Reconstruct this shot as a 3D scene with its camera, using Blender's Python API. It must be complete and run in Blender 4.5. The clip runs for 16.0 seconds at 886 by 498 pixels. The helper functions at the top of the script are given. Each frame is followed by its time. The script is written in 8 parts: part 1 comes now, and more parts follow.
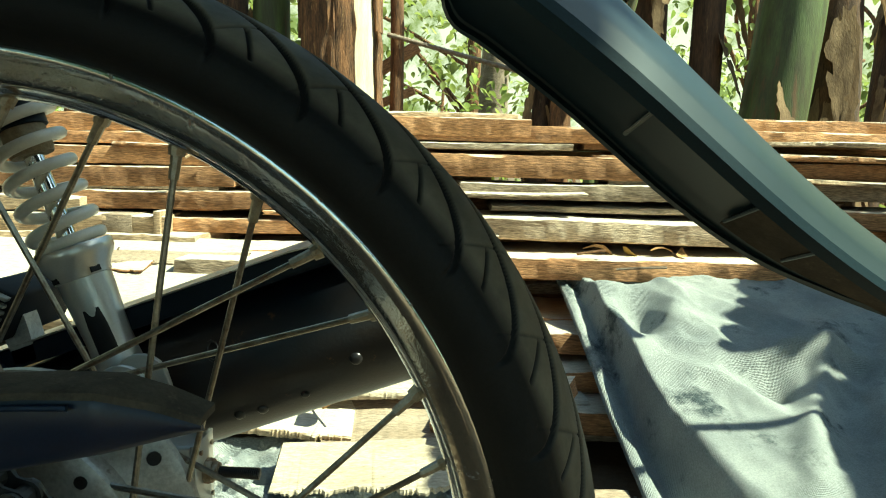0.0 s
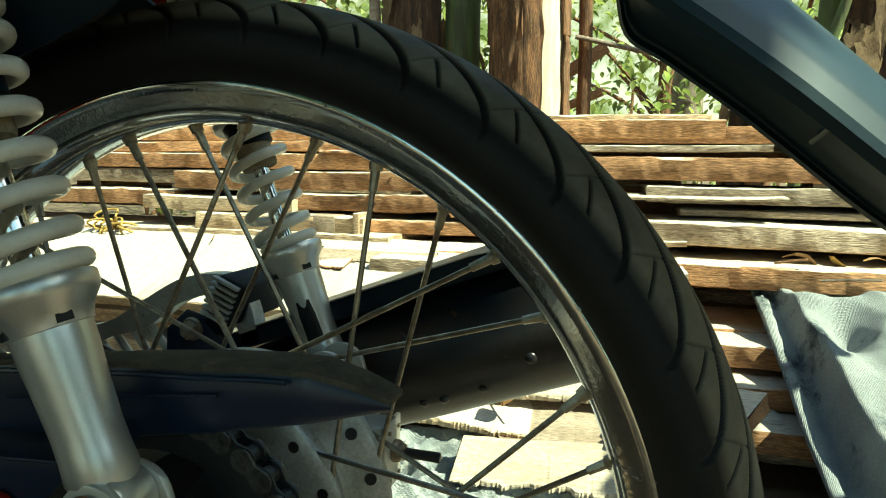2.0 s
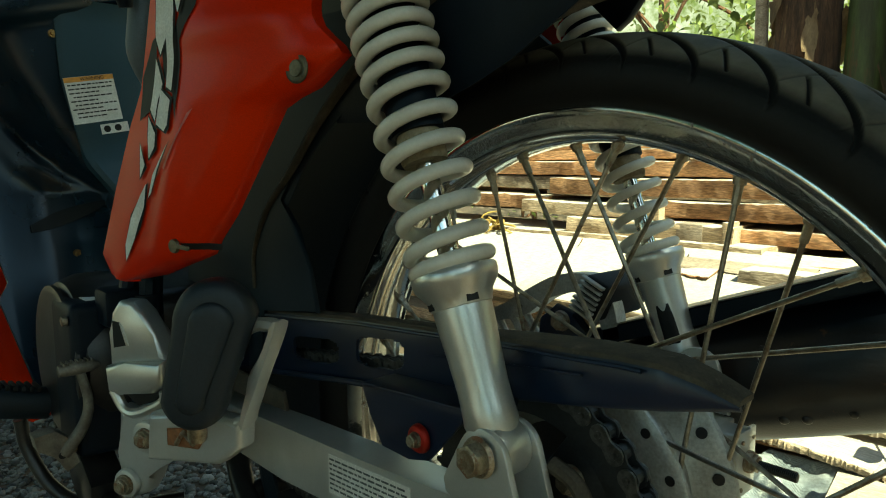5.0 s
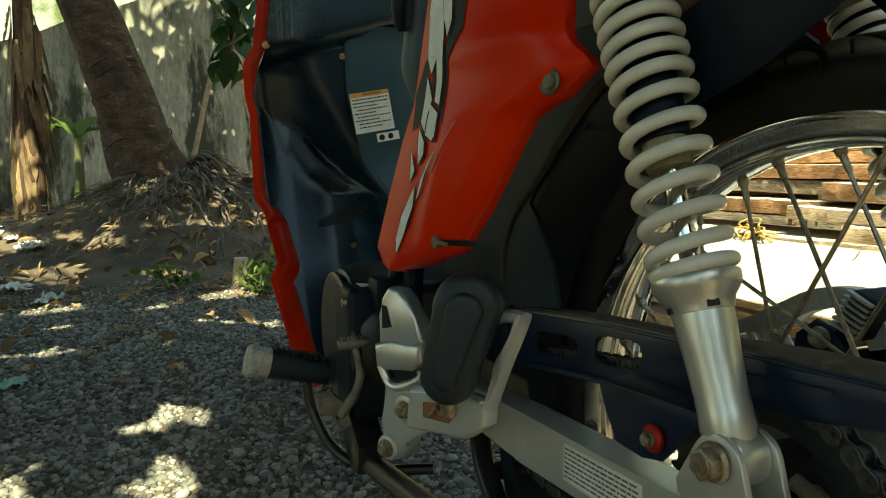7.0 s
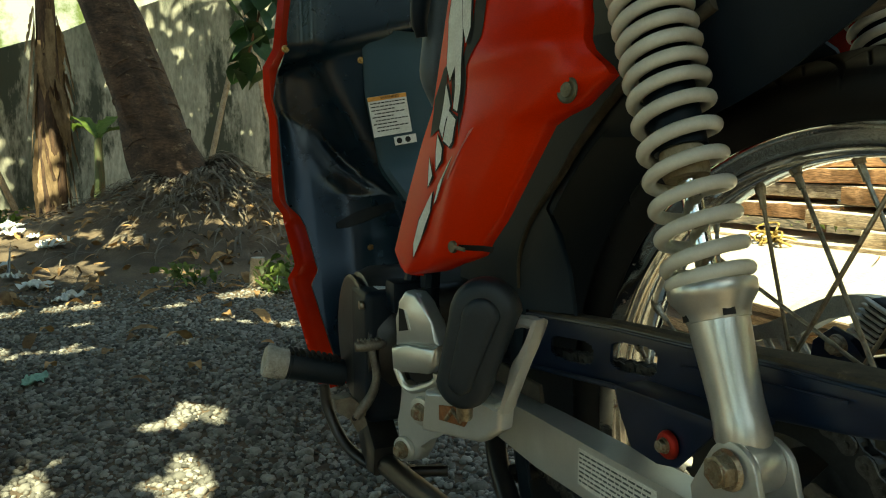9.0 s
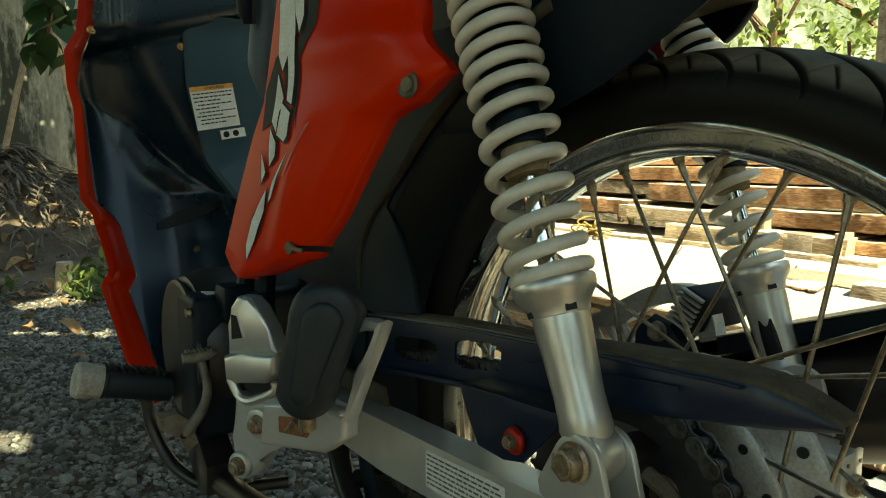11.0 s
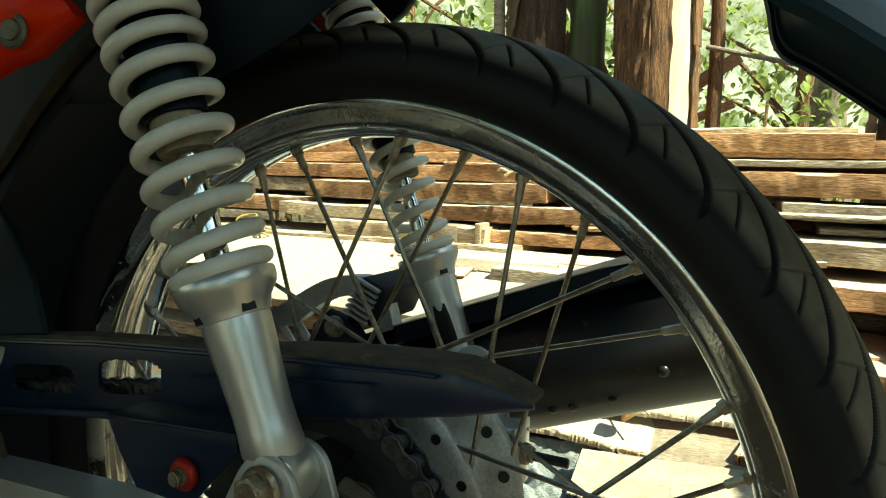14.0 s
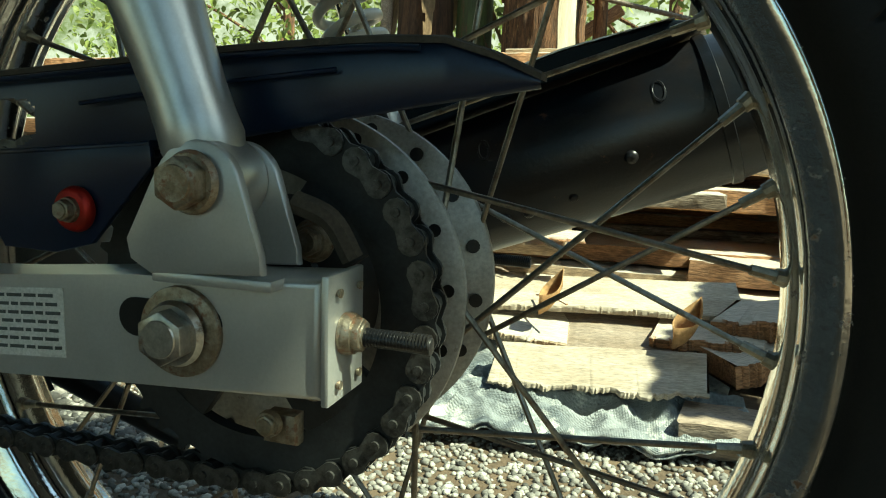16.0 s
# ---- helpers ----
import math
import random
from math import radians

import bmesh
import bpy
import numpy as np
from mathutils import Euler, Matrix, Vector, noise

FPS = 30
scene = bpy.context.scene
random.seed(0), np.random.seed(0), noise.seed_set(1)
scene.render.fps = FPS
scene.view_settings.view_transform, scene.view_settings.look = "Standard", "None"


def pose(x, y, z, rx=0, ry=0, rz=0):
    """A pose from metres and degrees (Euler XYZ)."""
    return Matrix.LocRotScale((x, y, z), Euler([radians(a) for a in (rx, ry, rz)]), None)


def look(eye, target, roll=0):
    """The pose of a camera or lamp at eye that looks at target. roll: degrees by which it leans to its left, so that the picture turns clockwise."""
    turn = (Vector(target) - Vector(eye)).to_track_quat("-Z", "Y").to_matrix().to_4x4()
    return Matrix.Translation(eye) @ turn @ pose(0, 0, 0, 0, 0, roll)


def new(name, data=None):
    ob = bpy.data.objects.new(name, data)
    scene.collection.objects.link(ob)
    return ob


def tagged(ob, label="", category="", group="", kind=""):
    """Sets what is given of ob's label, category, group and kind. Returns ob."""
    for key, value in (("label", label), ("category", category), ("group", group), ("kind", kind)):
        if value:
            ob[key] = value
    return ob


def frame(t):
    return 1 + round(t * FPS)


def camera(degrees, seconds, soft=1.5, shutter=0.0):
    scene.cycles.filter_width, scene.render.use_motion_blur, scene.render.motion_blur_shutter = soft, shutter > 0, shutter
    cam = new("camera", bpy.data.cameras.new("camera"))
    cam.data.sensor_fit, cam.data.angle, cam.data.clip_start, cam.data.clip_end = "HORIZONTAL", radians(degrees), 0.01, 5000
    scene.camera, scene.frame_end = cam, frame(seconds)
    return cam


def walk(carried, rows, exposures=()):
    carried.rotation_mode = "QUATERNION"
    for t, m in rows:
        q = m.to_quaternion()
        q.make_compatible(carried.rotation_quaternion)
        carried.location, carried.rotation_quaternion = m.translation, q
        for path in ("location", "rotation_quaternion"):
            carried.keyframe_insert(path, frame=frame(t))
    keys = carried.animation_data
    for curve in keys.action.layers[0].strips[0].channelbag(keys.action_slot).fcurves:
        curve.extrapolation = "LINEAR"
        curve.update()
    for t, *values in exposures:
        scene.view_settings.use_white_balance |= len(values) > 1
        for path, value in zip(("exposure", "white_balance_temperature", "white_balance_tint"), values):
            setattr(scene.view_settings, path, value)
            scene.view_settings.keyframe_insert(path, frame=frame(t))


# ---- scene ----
# ---- camera ----
cam = camera(65.06, 16.0, soft=1.1)
PATH = [
    (0, (0.2107, -0.2905, 0.4574), (0.1714, 0.7001, 0.3260), 1.25),
    (0.5, (0.2115, -0.2902, 0.4573), (0.1685, 0.7002, 0.3260), 1.07),
    (1, (0.2133, -0.2970, 0.4596), (0.0866, 0.6861, 0.3275), 0.78),
    (1.5, (0.2157, -0.3043, 0.4611), (0.0027, 0.6638, 0.3294), 0.61),
    (2, (0.2191, -0.3125, 0.4627), (-0.0794, 0.6327, 0.3302), 0.47),
    (2.5, (0.2223, -0.3196, 0.4639), (-0.1581, 0.5958, 0.3320), 0.37),
    (3, (0.2246, -0.3272, 0.4645), (-0.2323, 0.5527, 0.3338), 0.21),
    (3.5, (0.2283, -0.3340, 0.4643), (-0.3036, 0.5029, 0.3352), 0.16),
    (4, (0.2327, -0.3400, 0.4657), (-0.3695, 0.4481, 0.3381), 0.06),
    (6.5, (0.2611, -0.3632, 0.4687), (-0.6178, 0.0977, 0.3461), -0.37),
    (7, (0.2675, -0.3660, 0.4702), (-0.6485, 0.0167, 0.3495), -0.35),
    (7.5, (0.2723, -0.3685, 0.4739), (-0.6614, -0.0309, 0.3546), -0.33),
    (8, (0.2727, -0.3694, 0.4738), (-0.6620, -0.0343, 0.3546), -0.16),
    (10.5, (0.2600, -0.3692, 0.4748), (-0.5950, 0.1346, 0.3516), 0.24),
    (11, (0.2524, -0.3654, 0.4744), (-0.5586, 0.2062, 0.3497), 0.33),
    (11.5, (0.2457, -0.3619, 0.4749), (-0.5159, 0.2738, 0.3490), 0.44),
    (12, (0.2400, -0.3575, 0.4735), (-0.4692, 0.3362, 0.3480), 0.50),
    (12.5, (0.2322, -0.3500, 0.4758), (-0.4209, 0.3952, 0.3415), 0.51),
    (13, (0.2273, -0.3473, 0.4719), (-0.3628, 0.4507, 0.3500), 0.81),
    (13.5, (0.2220, -0.3426, 0.4702), (-0.3006, 0.5020, 0.3535), 0.91),
    (14, (0.2124, -0.3354, 0.4629), (-0.2377, 0.5497, 0.3445), 1.14),
    (14.5, (0.1978, -0.3263, 0.4371), (-0.1820, 0.5888, 0.3018), 1.30),
    (15, (0.1808, -0.3152, 0.3965), (-0.1241, 0.6280, 0.2640), 1.70),
    (15.5, (0.1594, -0.3115, 0.3489), (-0.1238, 0.6391, 0.2214), 1.93),
    (16, (0.1585, -0.3065, 0.3359), (-0.1308, 0.6394, 0.1891), 1.85),
]
walk(cam, [(t, look(eye, target, roll)) for t, eye, target, roll in PATH], [(0.0, 1.55, 6700, -24), (3.5, 1.53, 6800, -24), (4.2, 1.48, 6800, -27), (6.5, 1.80, 7900, -18), (12.0, 1.74, 7900, -18), (14.5, 1.44, 6700, -21), (16.0, 1.23, 6450, -21)])

# ---- light ----
SUN_EL, SUN_AZ = radians(52), radians(100)     # azimuth from +y towards +x
world = bpy.data.worlds.new("sky")
scene.world = world
world.use_nodes = True
wn = world.node_tree
sky = wn.nodes.new("ShaderNodeTexSky")
sky.sky_type, sky.sun_disc, sky.sun_elevation, sky.sun_rotation = "NISHITA", False, SUN_EL, SUN_AZ
wn.links.new(sky.outputs[0], wn.nodes["Background"].inputs[0])
wn.nodes["Background"].inputs[1].default_value = 0.085
SUN_DIR = Vector((math.sin(SUN_AZ) * math.cos(SUN_EL), math.cos(SUN_AZ) * math.cos(SUN_EL), math.sin(SUN_EL)))
sun = new("sun", bpy.data.lights.new("sun", "SUN"))
sun.data.energy, sun.data.angle, sun.data.color = 5.0, radians(0.53), (1.0, 0.93, 0.80)
sun.matrix_world = look(SUN_DIR * 20, (0, 0, 0))


# ---- materials ----
def mat(name, c1, c2=None, rough=0.5, metal=0.0, scale=40.0, bump=0.1, fine=300.0, spot=None, spot_scale=18.0,
        spot_amount=0.45, stretch=(1, 1, 1), vary=0.0, rough2=None, coat=0.0, trans=0.0, detail=0.6, grain_amount=0.2, spec=0.5, weave=0.0, top=None):
    """Two-scale noise between c1 and c2, spots of a third colour, fine relief. vary: how far each object differs."""
    m = bpy.data.materials.new(name)
    m.use_nodes = True
    n, k = m.node_tree.nodes, m.node_tree.links
    b = n["Principled BSDF"]
    tc = n.new("ShaderNodeTexCoord")
    mp = n.new("ShaderNodeMapping")
    mp.inputs["Scale"].default_value = stretch
    k.new(tc.outputs["Object"], mp.inputs[0])
    info = n.new("ShaderNodeObjectInfo")
    if vary:
        shift = n.new("ShaderNodeVectorMath")
        shift.operation = "ADD"
        sc = n.new("ShaderNodeMath")
        sc.operation, sc.inputs[1].default_value = "MULTIPLY", 37.0
        k.new(info.outputs["Random"], sc.inputs[0])
        k.new(mp.outputs[0], shift.inputs[0])
        k.new(sc.outputs[0], shift.inputs[1])
        vec = shift.outputs[0]
    else:
        vec = mp.outputs[0]
    big, small = n.new("ShaderNodeTexNoise"), n.new("ShaderNodeTexNoise")
    for t, s, d in ((big, scale, 5), (small, fine, 3)):
        t.inputs["Scale"].default_value, t.inputs["Detail"].default_value, t.inputs["Roughness"].default_value = s, d, detail
        k.new(vec, t.inputs["Vector"])
    mix = n.new("ShaderNodeMix")
    mix.data_type = "RGBA"
    c2 = c2 or tuple(0.75 * v for v in c1)
    mix.inputs[6].default_value, mix.inputs[7].default_value = (*c1, 1), (*c2, 1)
    ramp = n.new("ShaderNodeMapRange")
    ramp.inputs[1].default_value, ramp.inputs[2].default_value = 0.36, 0.64
    k.new(big.outputs[0], ramp.inputs[0])
    k.new(ramp.outputs[0], mix.inputs[0])
    col = mix.outputs[2]
    grain = n.new("ShaderNodeMix")
    grain.data_type, grain.blend_type = "RGBA", "MULTIPLY"
    grain.inputs[0].default_value = 1.0
    gr = n.new("ShaderNodeMapRange")
    gr.inputs[1].default_value, gr.inputs[2].default_value, gr.inputs[3].default_value, gr.inputs[4].default_value = 0.3, 0.7, 1 - grain_amount, 1 + 0.6 * grain_amount
    k.new(small.outputs[0], gr.inputs[0])
    k.new(col, grain.inputs[6])
    k.new(gr.outputs[0], grain.inputs[7])
    col = grain.outputs[2]
    if spot:
        st = n.new("ShaderNodeTexNoise")
        st.inputs["Scale"].default_value, st.inputs["Detail"].default_value, st.inputs["Roughness"].default_value = spot_scale, 8, 0.7
        k.new(vec, st.inputs["Vector"])
        sr = n.new("ShaderNodeMapRange")
        sr.inputs[1].default_value, sr.inputs[2].default_value = 1 - spot_amount, 1.08 - spot_amount
        k.new(st.outputs[0], sr.inputs[0])
        sm = n.new("ShaderNodeMix")
        sm.data_type = "RGBA"
        sm.inputs[7].default_value = (*spot, 1)
        k.new(sr.outputs[0], sm.inputs[0])
        k.new(col, sm.inputs[6])
        col = sm.outputs[2]
        if metal:
            mm = n.new("ShaderNodeMapRange")
            mm.inputs[3].default_value, mm.inputs[4].default_value = metal, 0.1
            k.new(sr.outputs[0], mm.inputs[0])
            k.new(mm.outputs[0], b.inputs["Metallic"])
    if vary:
        hsv = n.new("ShaderNodeHueSaturation")
        vr = n.new("ShaderNodeMapRange")
        vr.inputs[3].default_value, vr.inputs[4].default_value = 1 - vary, 1 + vary
        k.new(info.outputs["Random"], vr.inputs[0])
        k.new(vr.outputs[0], hsv.inputs["Value"])
        k.new(col, hsv.inputs["Color"])
        col = hsv.outputs[0]
    if top:                                     # up-facing faces tinted pale: weathering plus the sun on board tops, as colour
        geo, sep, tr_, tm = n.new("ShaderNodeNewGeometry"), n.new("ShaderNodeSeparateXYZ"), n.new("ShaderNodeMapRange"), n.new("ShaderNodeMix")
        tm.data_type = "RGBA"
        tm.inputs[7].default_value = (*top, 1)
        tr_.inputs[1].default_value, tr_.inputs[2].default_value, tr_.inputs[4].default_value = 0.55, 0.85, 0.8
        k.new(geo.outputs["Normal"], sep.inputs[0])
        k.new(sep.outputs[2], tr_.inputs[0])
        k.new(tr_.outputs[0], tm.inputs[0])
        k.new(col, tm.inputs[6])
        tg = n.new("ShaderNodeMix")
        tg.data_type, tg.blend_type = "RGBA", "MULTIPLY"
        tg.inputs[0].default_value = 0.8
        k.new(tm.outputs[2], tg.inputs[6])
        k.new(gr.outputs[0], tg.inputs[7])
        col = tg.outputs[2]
    k.new(col, b.inputs["Base Color"])
    rr = n.new("ShaderNodeMapRange")
    rr.inputs[3].default_value, rr.inputs[4].default_value = rough, rough2 if rough2 is not None else min(1, rough + 0.15)
    k.new(big.outputs[0], rr.inputs[0])
    k.new(rr.outputs[0], b.inputs["Roughness"])
    if not (spot and metal):
        b.inputs["Metallic"].default_value = metal
    b.inputs["Specular IOR Level"].default_value = spec
    b.inputs["Coat Weight"].default_value = coat
    b.inputs["Coat Roughness"].default_value = 0.05
    if trans:
        b.inputs["Subsurface Weight"].default_value = 0.0
        tr = n.new("ShaderNodeBsdfTranslucent")
        ms = n.new("ShaderNodeMixShader")
        ms.inputs[0].default_value = trans
        k.new(col, tr.inputs[0])
        k.new(b.outputs[0], ms.inputs[1])
        k.new(tr.outputs[0], ms.inputs[2])
        k.new(ms.outputs[0], n["Material Output"].inputs[0])
    if bump:
        bp = n.new("ShaderNodeBump")
        bp.inputs["Strength"].default_value, bp.inputs["Distance"].default_value = bump, 0.004
        ad = n.new("ShaderNodeMath")
        ad.operation = "ADD"
        k.new(big.outputs[0], ad.inputs[0])
        k.new(small.outputs[0], ad.inputs[1])
        height = ad.outputs[0]
        if weave:                               # crossed flat threads
            wa, wb, wm, wd = n.new("ShaderNodeTexWave"), n.new("ShaderNodeTexWave"), n.new("ShaderNodeMath"), n.new("ShaderNodeMath")
            wb.bands_direction = "Y"
            for w in (wa, wb):
                w.inputs["Scale"].default_value, w.inputs["Distortion"].default_value = weave, 1.2
                w.inputs["Detail Scale"].default_value = 1.5
                k.new(vec, w.inputs["Vector"])
            wm.operation = "MULTIPLY"
            k.new(wa.outputs["Fac"], wm.inputs[0])
            k.new(wb.outputs["Fac"], wm.inputs[1])
            wd.operation = "MULTIPLY_ADD"
            wd.inputs[1].default_value = 0.7
            k.new(wm.outputs[0], wd.inputs[0])
            k.new(height, wd.inputs[2])
            height = wd.outputs[0]
        k.new(height, bp.inputs["Height"])
        k.new(bp.outputs[0], b.inputs["Normal"])
    return m


CHROME = mat("worn_chrome", (0.82, 0.82, 0.79), (0.66, 0.65, 0.62), 0.03, 1.0, 45, 0.03, 300, (0.17, 0.10, 0.06), 100, 0.40, rough2=0.16, grain_amount=0.08)
STEEL = mat("zinc_steel", (0.55, 0.54, 0.50), (0.38, 0.36, 0.32), 0.28, 1.0, 60, 0.06, 500, (0.20, 0.13, 0.08), 70, 0.40)
SPOKE = mat("tarnished_spoke_steel", (0.34, 0.31, 0.26), (0.20, 0.17, 0.13), 0.32, 1.0, 120, 0.05, 600, (0.14, 0.08, 0.05), 120, 0.42)
BOLT = mat("rusty_bolt_steel", (0.42, 0.38, 0.30), (0.24, 0.19, 0.13), 0.38, 0.9, 150, 0.1, 700, (0.20, 0.10, 0.05), 160, 0.47)
ALU = mat("silver_painted_aluminium", (0.64, 0.64, 0.61), (0.56, 0.56, 0.53), 0.27, 0.8, 25, 0.01, 900, (0.22, 0.19, 0.16), 120, 0.27, grain_amount=0.05)
HUB = mat("dull_cast_aluminium", (0.52, 0.51, 0.47), (0.40, 0.38, 0.34), 0.42, 0.6, 50, 0.06, 500, (0.17, 0.14, 0.11), 80, 0.36)
ARM = mat("satin_silver_paint", (0.56, 0.56, 0.53), (0.49, 0.49, 0.465), 0.27, 0.55, 20, 0.012, 900, (0.16, 0.12, 0.09), 70, 0.28, grain_amount=0.05)
RUBBER = mat("black_tyre_rubber", (0.007, 0.0075, 0.008), (0.011, 0.011, 0.011), 0.55, 0, 30, 0.06, 600, (0.024, 0.022, 0.018), 22, 0.32, spec=0.25)


def wear_mask(m, worn, dusty):
    """Worn, dusty rubber where the tread meets the road; the grooves keep the black."""
    n, k = m.node_tree.nodes, m.node_tree.links
    base = n["Principled BSDF"].inputs["Base Color"]
    src = base.links[0].from_socket
    at, no, mx, mw = n.new("ShaderNodeAttribute"), n.new("ShaderNodeTexNoise"), n.new("ShaderNodeMix"), n.new("ShaderNodeMix")
    at.attribute_name = "wear"
    tc = n.new("ShaderNodeTexCoord")
    k.new(tc.outputs["Object"], no.inputs["Vector"])
    no.inputs["Scale"].default_value, no.inputs["Detail"].default_value, no.inputs["Roughness"].default_value = 42, 8, 0.7
    mx.data_type = mw.data_type = "RGBA"
    mx.inputs[6].default_value, mx.inputs[7].default_value = (*worn, 1), (*dusty, 1)
    ra = n.new("ShaderNodeMapRange")
    ra.inputs[1].default_value, ra.inputs[2].default_value = 0.35, 0.65
    k.new(no.outputs[0], ra.inputs[0])
    k.new(ra.outputs[0], mx.inputs[0])
    k.new(at.outputs["Fac"], mw.inputs[0])
    k.new(src, mw.inputs[6])
    k.new(mx.outputs[2], mw.inputs[7])
    k.new(mw.outputs[2], base)


wear_mask(RUBBER, (0.135, 0.122, 0.094), (0.220, 0.196, 0.148))
SPRING = mat("cream_painted_spring", (0.66, 0.64, 0.56), (0.56, 0.54, 0.47), 0.24, 0, 40, 0.01, 600, (0.28, 0.24, 0.19), 90, 0.29, grain_amount=0.05, coat=0.3)
BLACKP = mat("black_plastic", (0.002, 0.007, 0.013), (0.004, 0.009, 0.017), 0.40, 0, 20, 0.04, 900, (0.022, 0.025, 0.027), 60, 0.23, spec=0.18)
NAVY = mat("blue_black_plastic", (0.0025, 0.011, 0.020), (0.004, 0.014, 0.025), 0.20, 0, 12, 0.02, 1200, spec=0.5)
FENDER = mat("blue_black_fender_plastic", (0.004, 0.016, 0.024), (0.007, 0.021, 0.030), 0.30, 0, 15, 0.04, 1400, (0.022, 0.029, 0.031), 34, 0.25, spec=0.36)
GUARD = mat("navy_chain_guard_paint", (0.004, 0.012, 0.034), (0.006, 0.014, 0.036), 0.24, 0, 20, 0.02, 800, (0.03, 0.026, 0.021), 45, 0.20, spec=0.5)
DUST = mat("dusty_black_plastic", (0.085, 0.070, 0.050), (0.050, 0.043, 0.033), 0.8, 0, 60, 0.1, 600, (0.14, 0.115, 0.08), 70, 0.40, spec=0.3)
MUDDY = mat("dusty_inner_fender", (0.003, 0.010, 0.017), (0.006, 0.013, 0.020), 0.5, 0, 8, 0.05, 600, (0.058, 0.062, 0.060), 70, 0.26, stretch=(1.6, 1.6, 0.22), spec=0.22)
EXHAUST = mat("satin_black_exhaust", (0.004, 0.009, 0.016), (0.016, 0.011, 0.009), 0.24, 0.0, 14, 0.05, 400, (0.12, 0.058, 0.028), 75, 0.36, spec=0.6)
IRON = mat("glossy_black_steel", (0.010, 0.011, 0.013), (0.026, 0.024, 0.022), 0.28, 0.2, 70, 0.06, 500, (0.065, 0.045, 0.03), 60, 0.33, spec=0.6)
CHAINM = mat("greasy_chain_steel", (0.13, 0.128, 0.12), (0.05, 0.048, 0.044), 0.30, 0.7, 200, 0.08, 900, (0.018, 0.016, 0.014), 150, 0.45)
RED = mat("red_gloss_plastic", (0.62, 0.022, 0.002), (0.54, 0.016, 0.002), 0.28, 0, 6, 0.008, 1500, coat=0.12, spec=0.10)
REDBOLT = mat("red_anodised", (0.50, 0.02, 0.012), (0.30, 0.02, 0.012), 0.35, 0.6, 150, 0.1, 600)
RUSTY = mat("flaking_rust", (0.30, 0.12, 0.045), (0.14, 0.065, 0.03), 0.8, 0.1, 60, 0.4, 300, (0.42, 0.33, 0.20), 60, 0.42)
PADRUB = mat("blue_black_pad_rubber", (0.007, 0.014, 0.021), (0.012, 0.018, 0.024), 0.42, 0, 40, 0.08, 500, (0.04, 0.042, 0.04), 50, 0.28, spec=0.4)
OLIVE = mat("dull_olive_zinc", (0.17, 0.155, 0.105), (0.10, 0.09, 0.06), 0.45, 0.7, 120, 0.08, 600, (0.06, 0.05, 0.035), 90, 0.42)
TAN = mat("tan_bump_rubber", (0.36, 0.30, 0.20), (0.22, 0.17, 0.10), 0.7, 0, 120, 0.1, 600)
WHITE = mat("white_sticker", (0.72, 0.72, 0.68), (0.64, 0.63, 0.58), 0.45, 0, 60, 0.02, 700, (0.35, 0.33, 0.29), 140, 0.32)
# print, and black solids that stand for the shade inside slots and holes
INK = mat("black_print_and_recess", (0.008, 0.008, 0.008), None, 0.5, 0, 60, 0.0, spec=0.3)
PRINT = mat("grey_green_print", (0.085, 0.10, 0.095), None, 0.5, 0, 60, 0.0)
PINK = mat("pale_pink_print", (0.62, 0.16, 0.12), (0.50, 0.08, 0.05), 0.4, 0, 60, 0.0)
ORANGE = mat("orange_print", (0.75, 0.34, 0.06), None, 0.5, 0, 60, 0.0)
BRASS = mat("brass_screw", (0.60, 0.36, 0.12), (0.38, 0.22, 0.08), 0.35, 0.9, 200, 0.05)
GREYSEAT = mat("grey_blue_plastic", (0.10, 0.125, 0.14), (0.08, 0.10, 0.115), 0.4, 0, 12, 0.02, 900)
# top: pale tint that puts the sun on upper faces into the wood
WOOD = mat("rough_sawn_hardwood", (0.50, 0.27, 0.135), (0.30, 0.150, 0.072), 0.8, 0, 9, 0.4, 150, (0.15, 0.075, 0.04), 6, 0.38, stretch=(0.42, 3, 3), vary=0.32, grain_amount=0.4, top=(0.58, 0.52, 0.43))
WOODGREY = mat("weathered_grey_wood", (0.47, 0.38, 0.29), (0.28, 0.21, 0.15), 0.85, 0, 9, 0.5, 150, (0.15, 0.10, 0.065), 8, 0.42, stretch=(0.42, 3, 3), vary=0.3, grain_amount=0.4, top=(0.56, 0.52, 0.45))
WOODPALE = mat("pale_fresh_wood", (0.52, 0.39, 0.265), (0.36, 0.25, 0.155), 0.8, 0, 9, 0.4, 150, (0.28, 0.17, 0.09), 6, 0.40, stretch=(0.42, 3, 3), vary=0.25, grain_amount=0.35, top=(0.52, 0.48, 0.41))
BARK = mat("brown_bark", (0.26, 0.125, 0.058), (0.075, 0.040, 0.022), 0.9, 0, 26, 1.0, 140, (0.50, 0.30, 0.13), 16, 0.40, stretch=(2.5, 2.5, 0.35), grain_amount=0.5)
PALM = mat("palm_bark", (0.10, 0.058, 0.036), (0.035, 0.023, 0.016), 0.9, 0, 9, 0.9, 50, (0.19, 0.135, 0.09), 13, 0.40, stretch=(1, 1, 2.2), grain_amount=0.5)
BANANA = mat("banana_stem", (0.105, 0.145, 0.045), (0.06, 0.062, 0.026), 0.55, 0, 8, 0.3, 90, (0.13, 0.075, 0.035), 5, 0.46, stretch=(3, 3, 0.4))
DRYLEAF = mat("dry_banana_leaf", (0.30, 0.20, 0.11), (0.15, 0.095, 0.052), 0.85, 0, 12, 0.5, 100, stretch=(2, 2, 0.6), trans=0.25, vary=0.3)
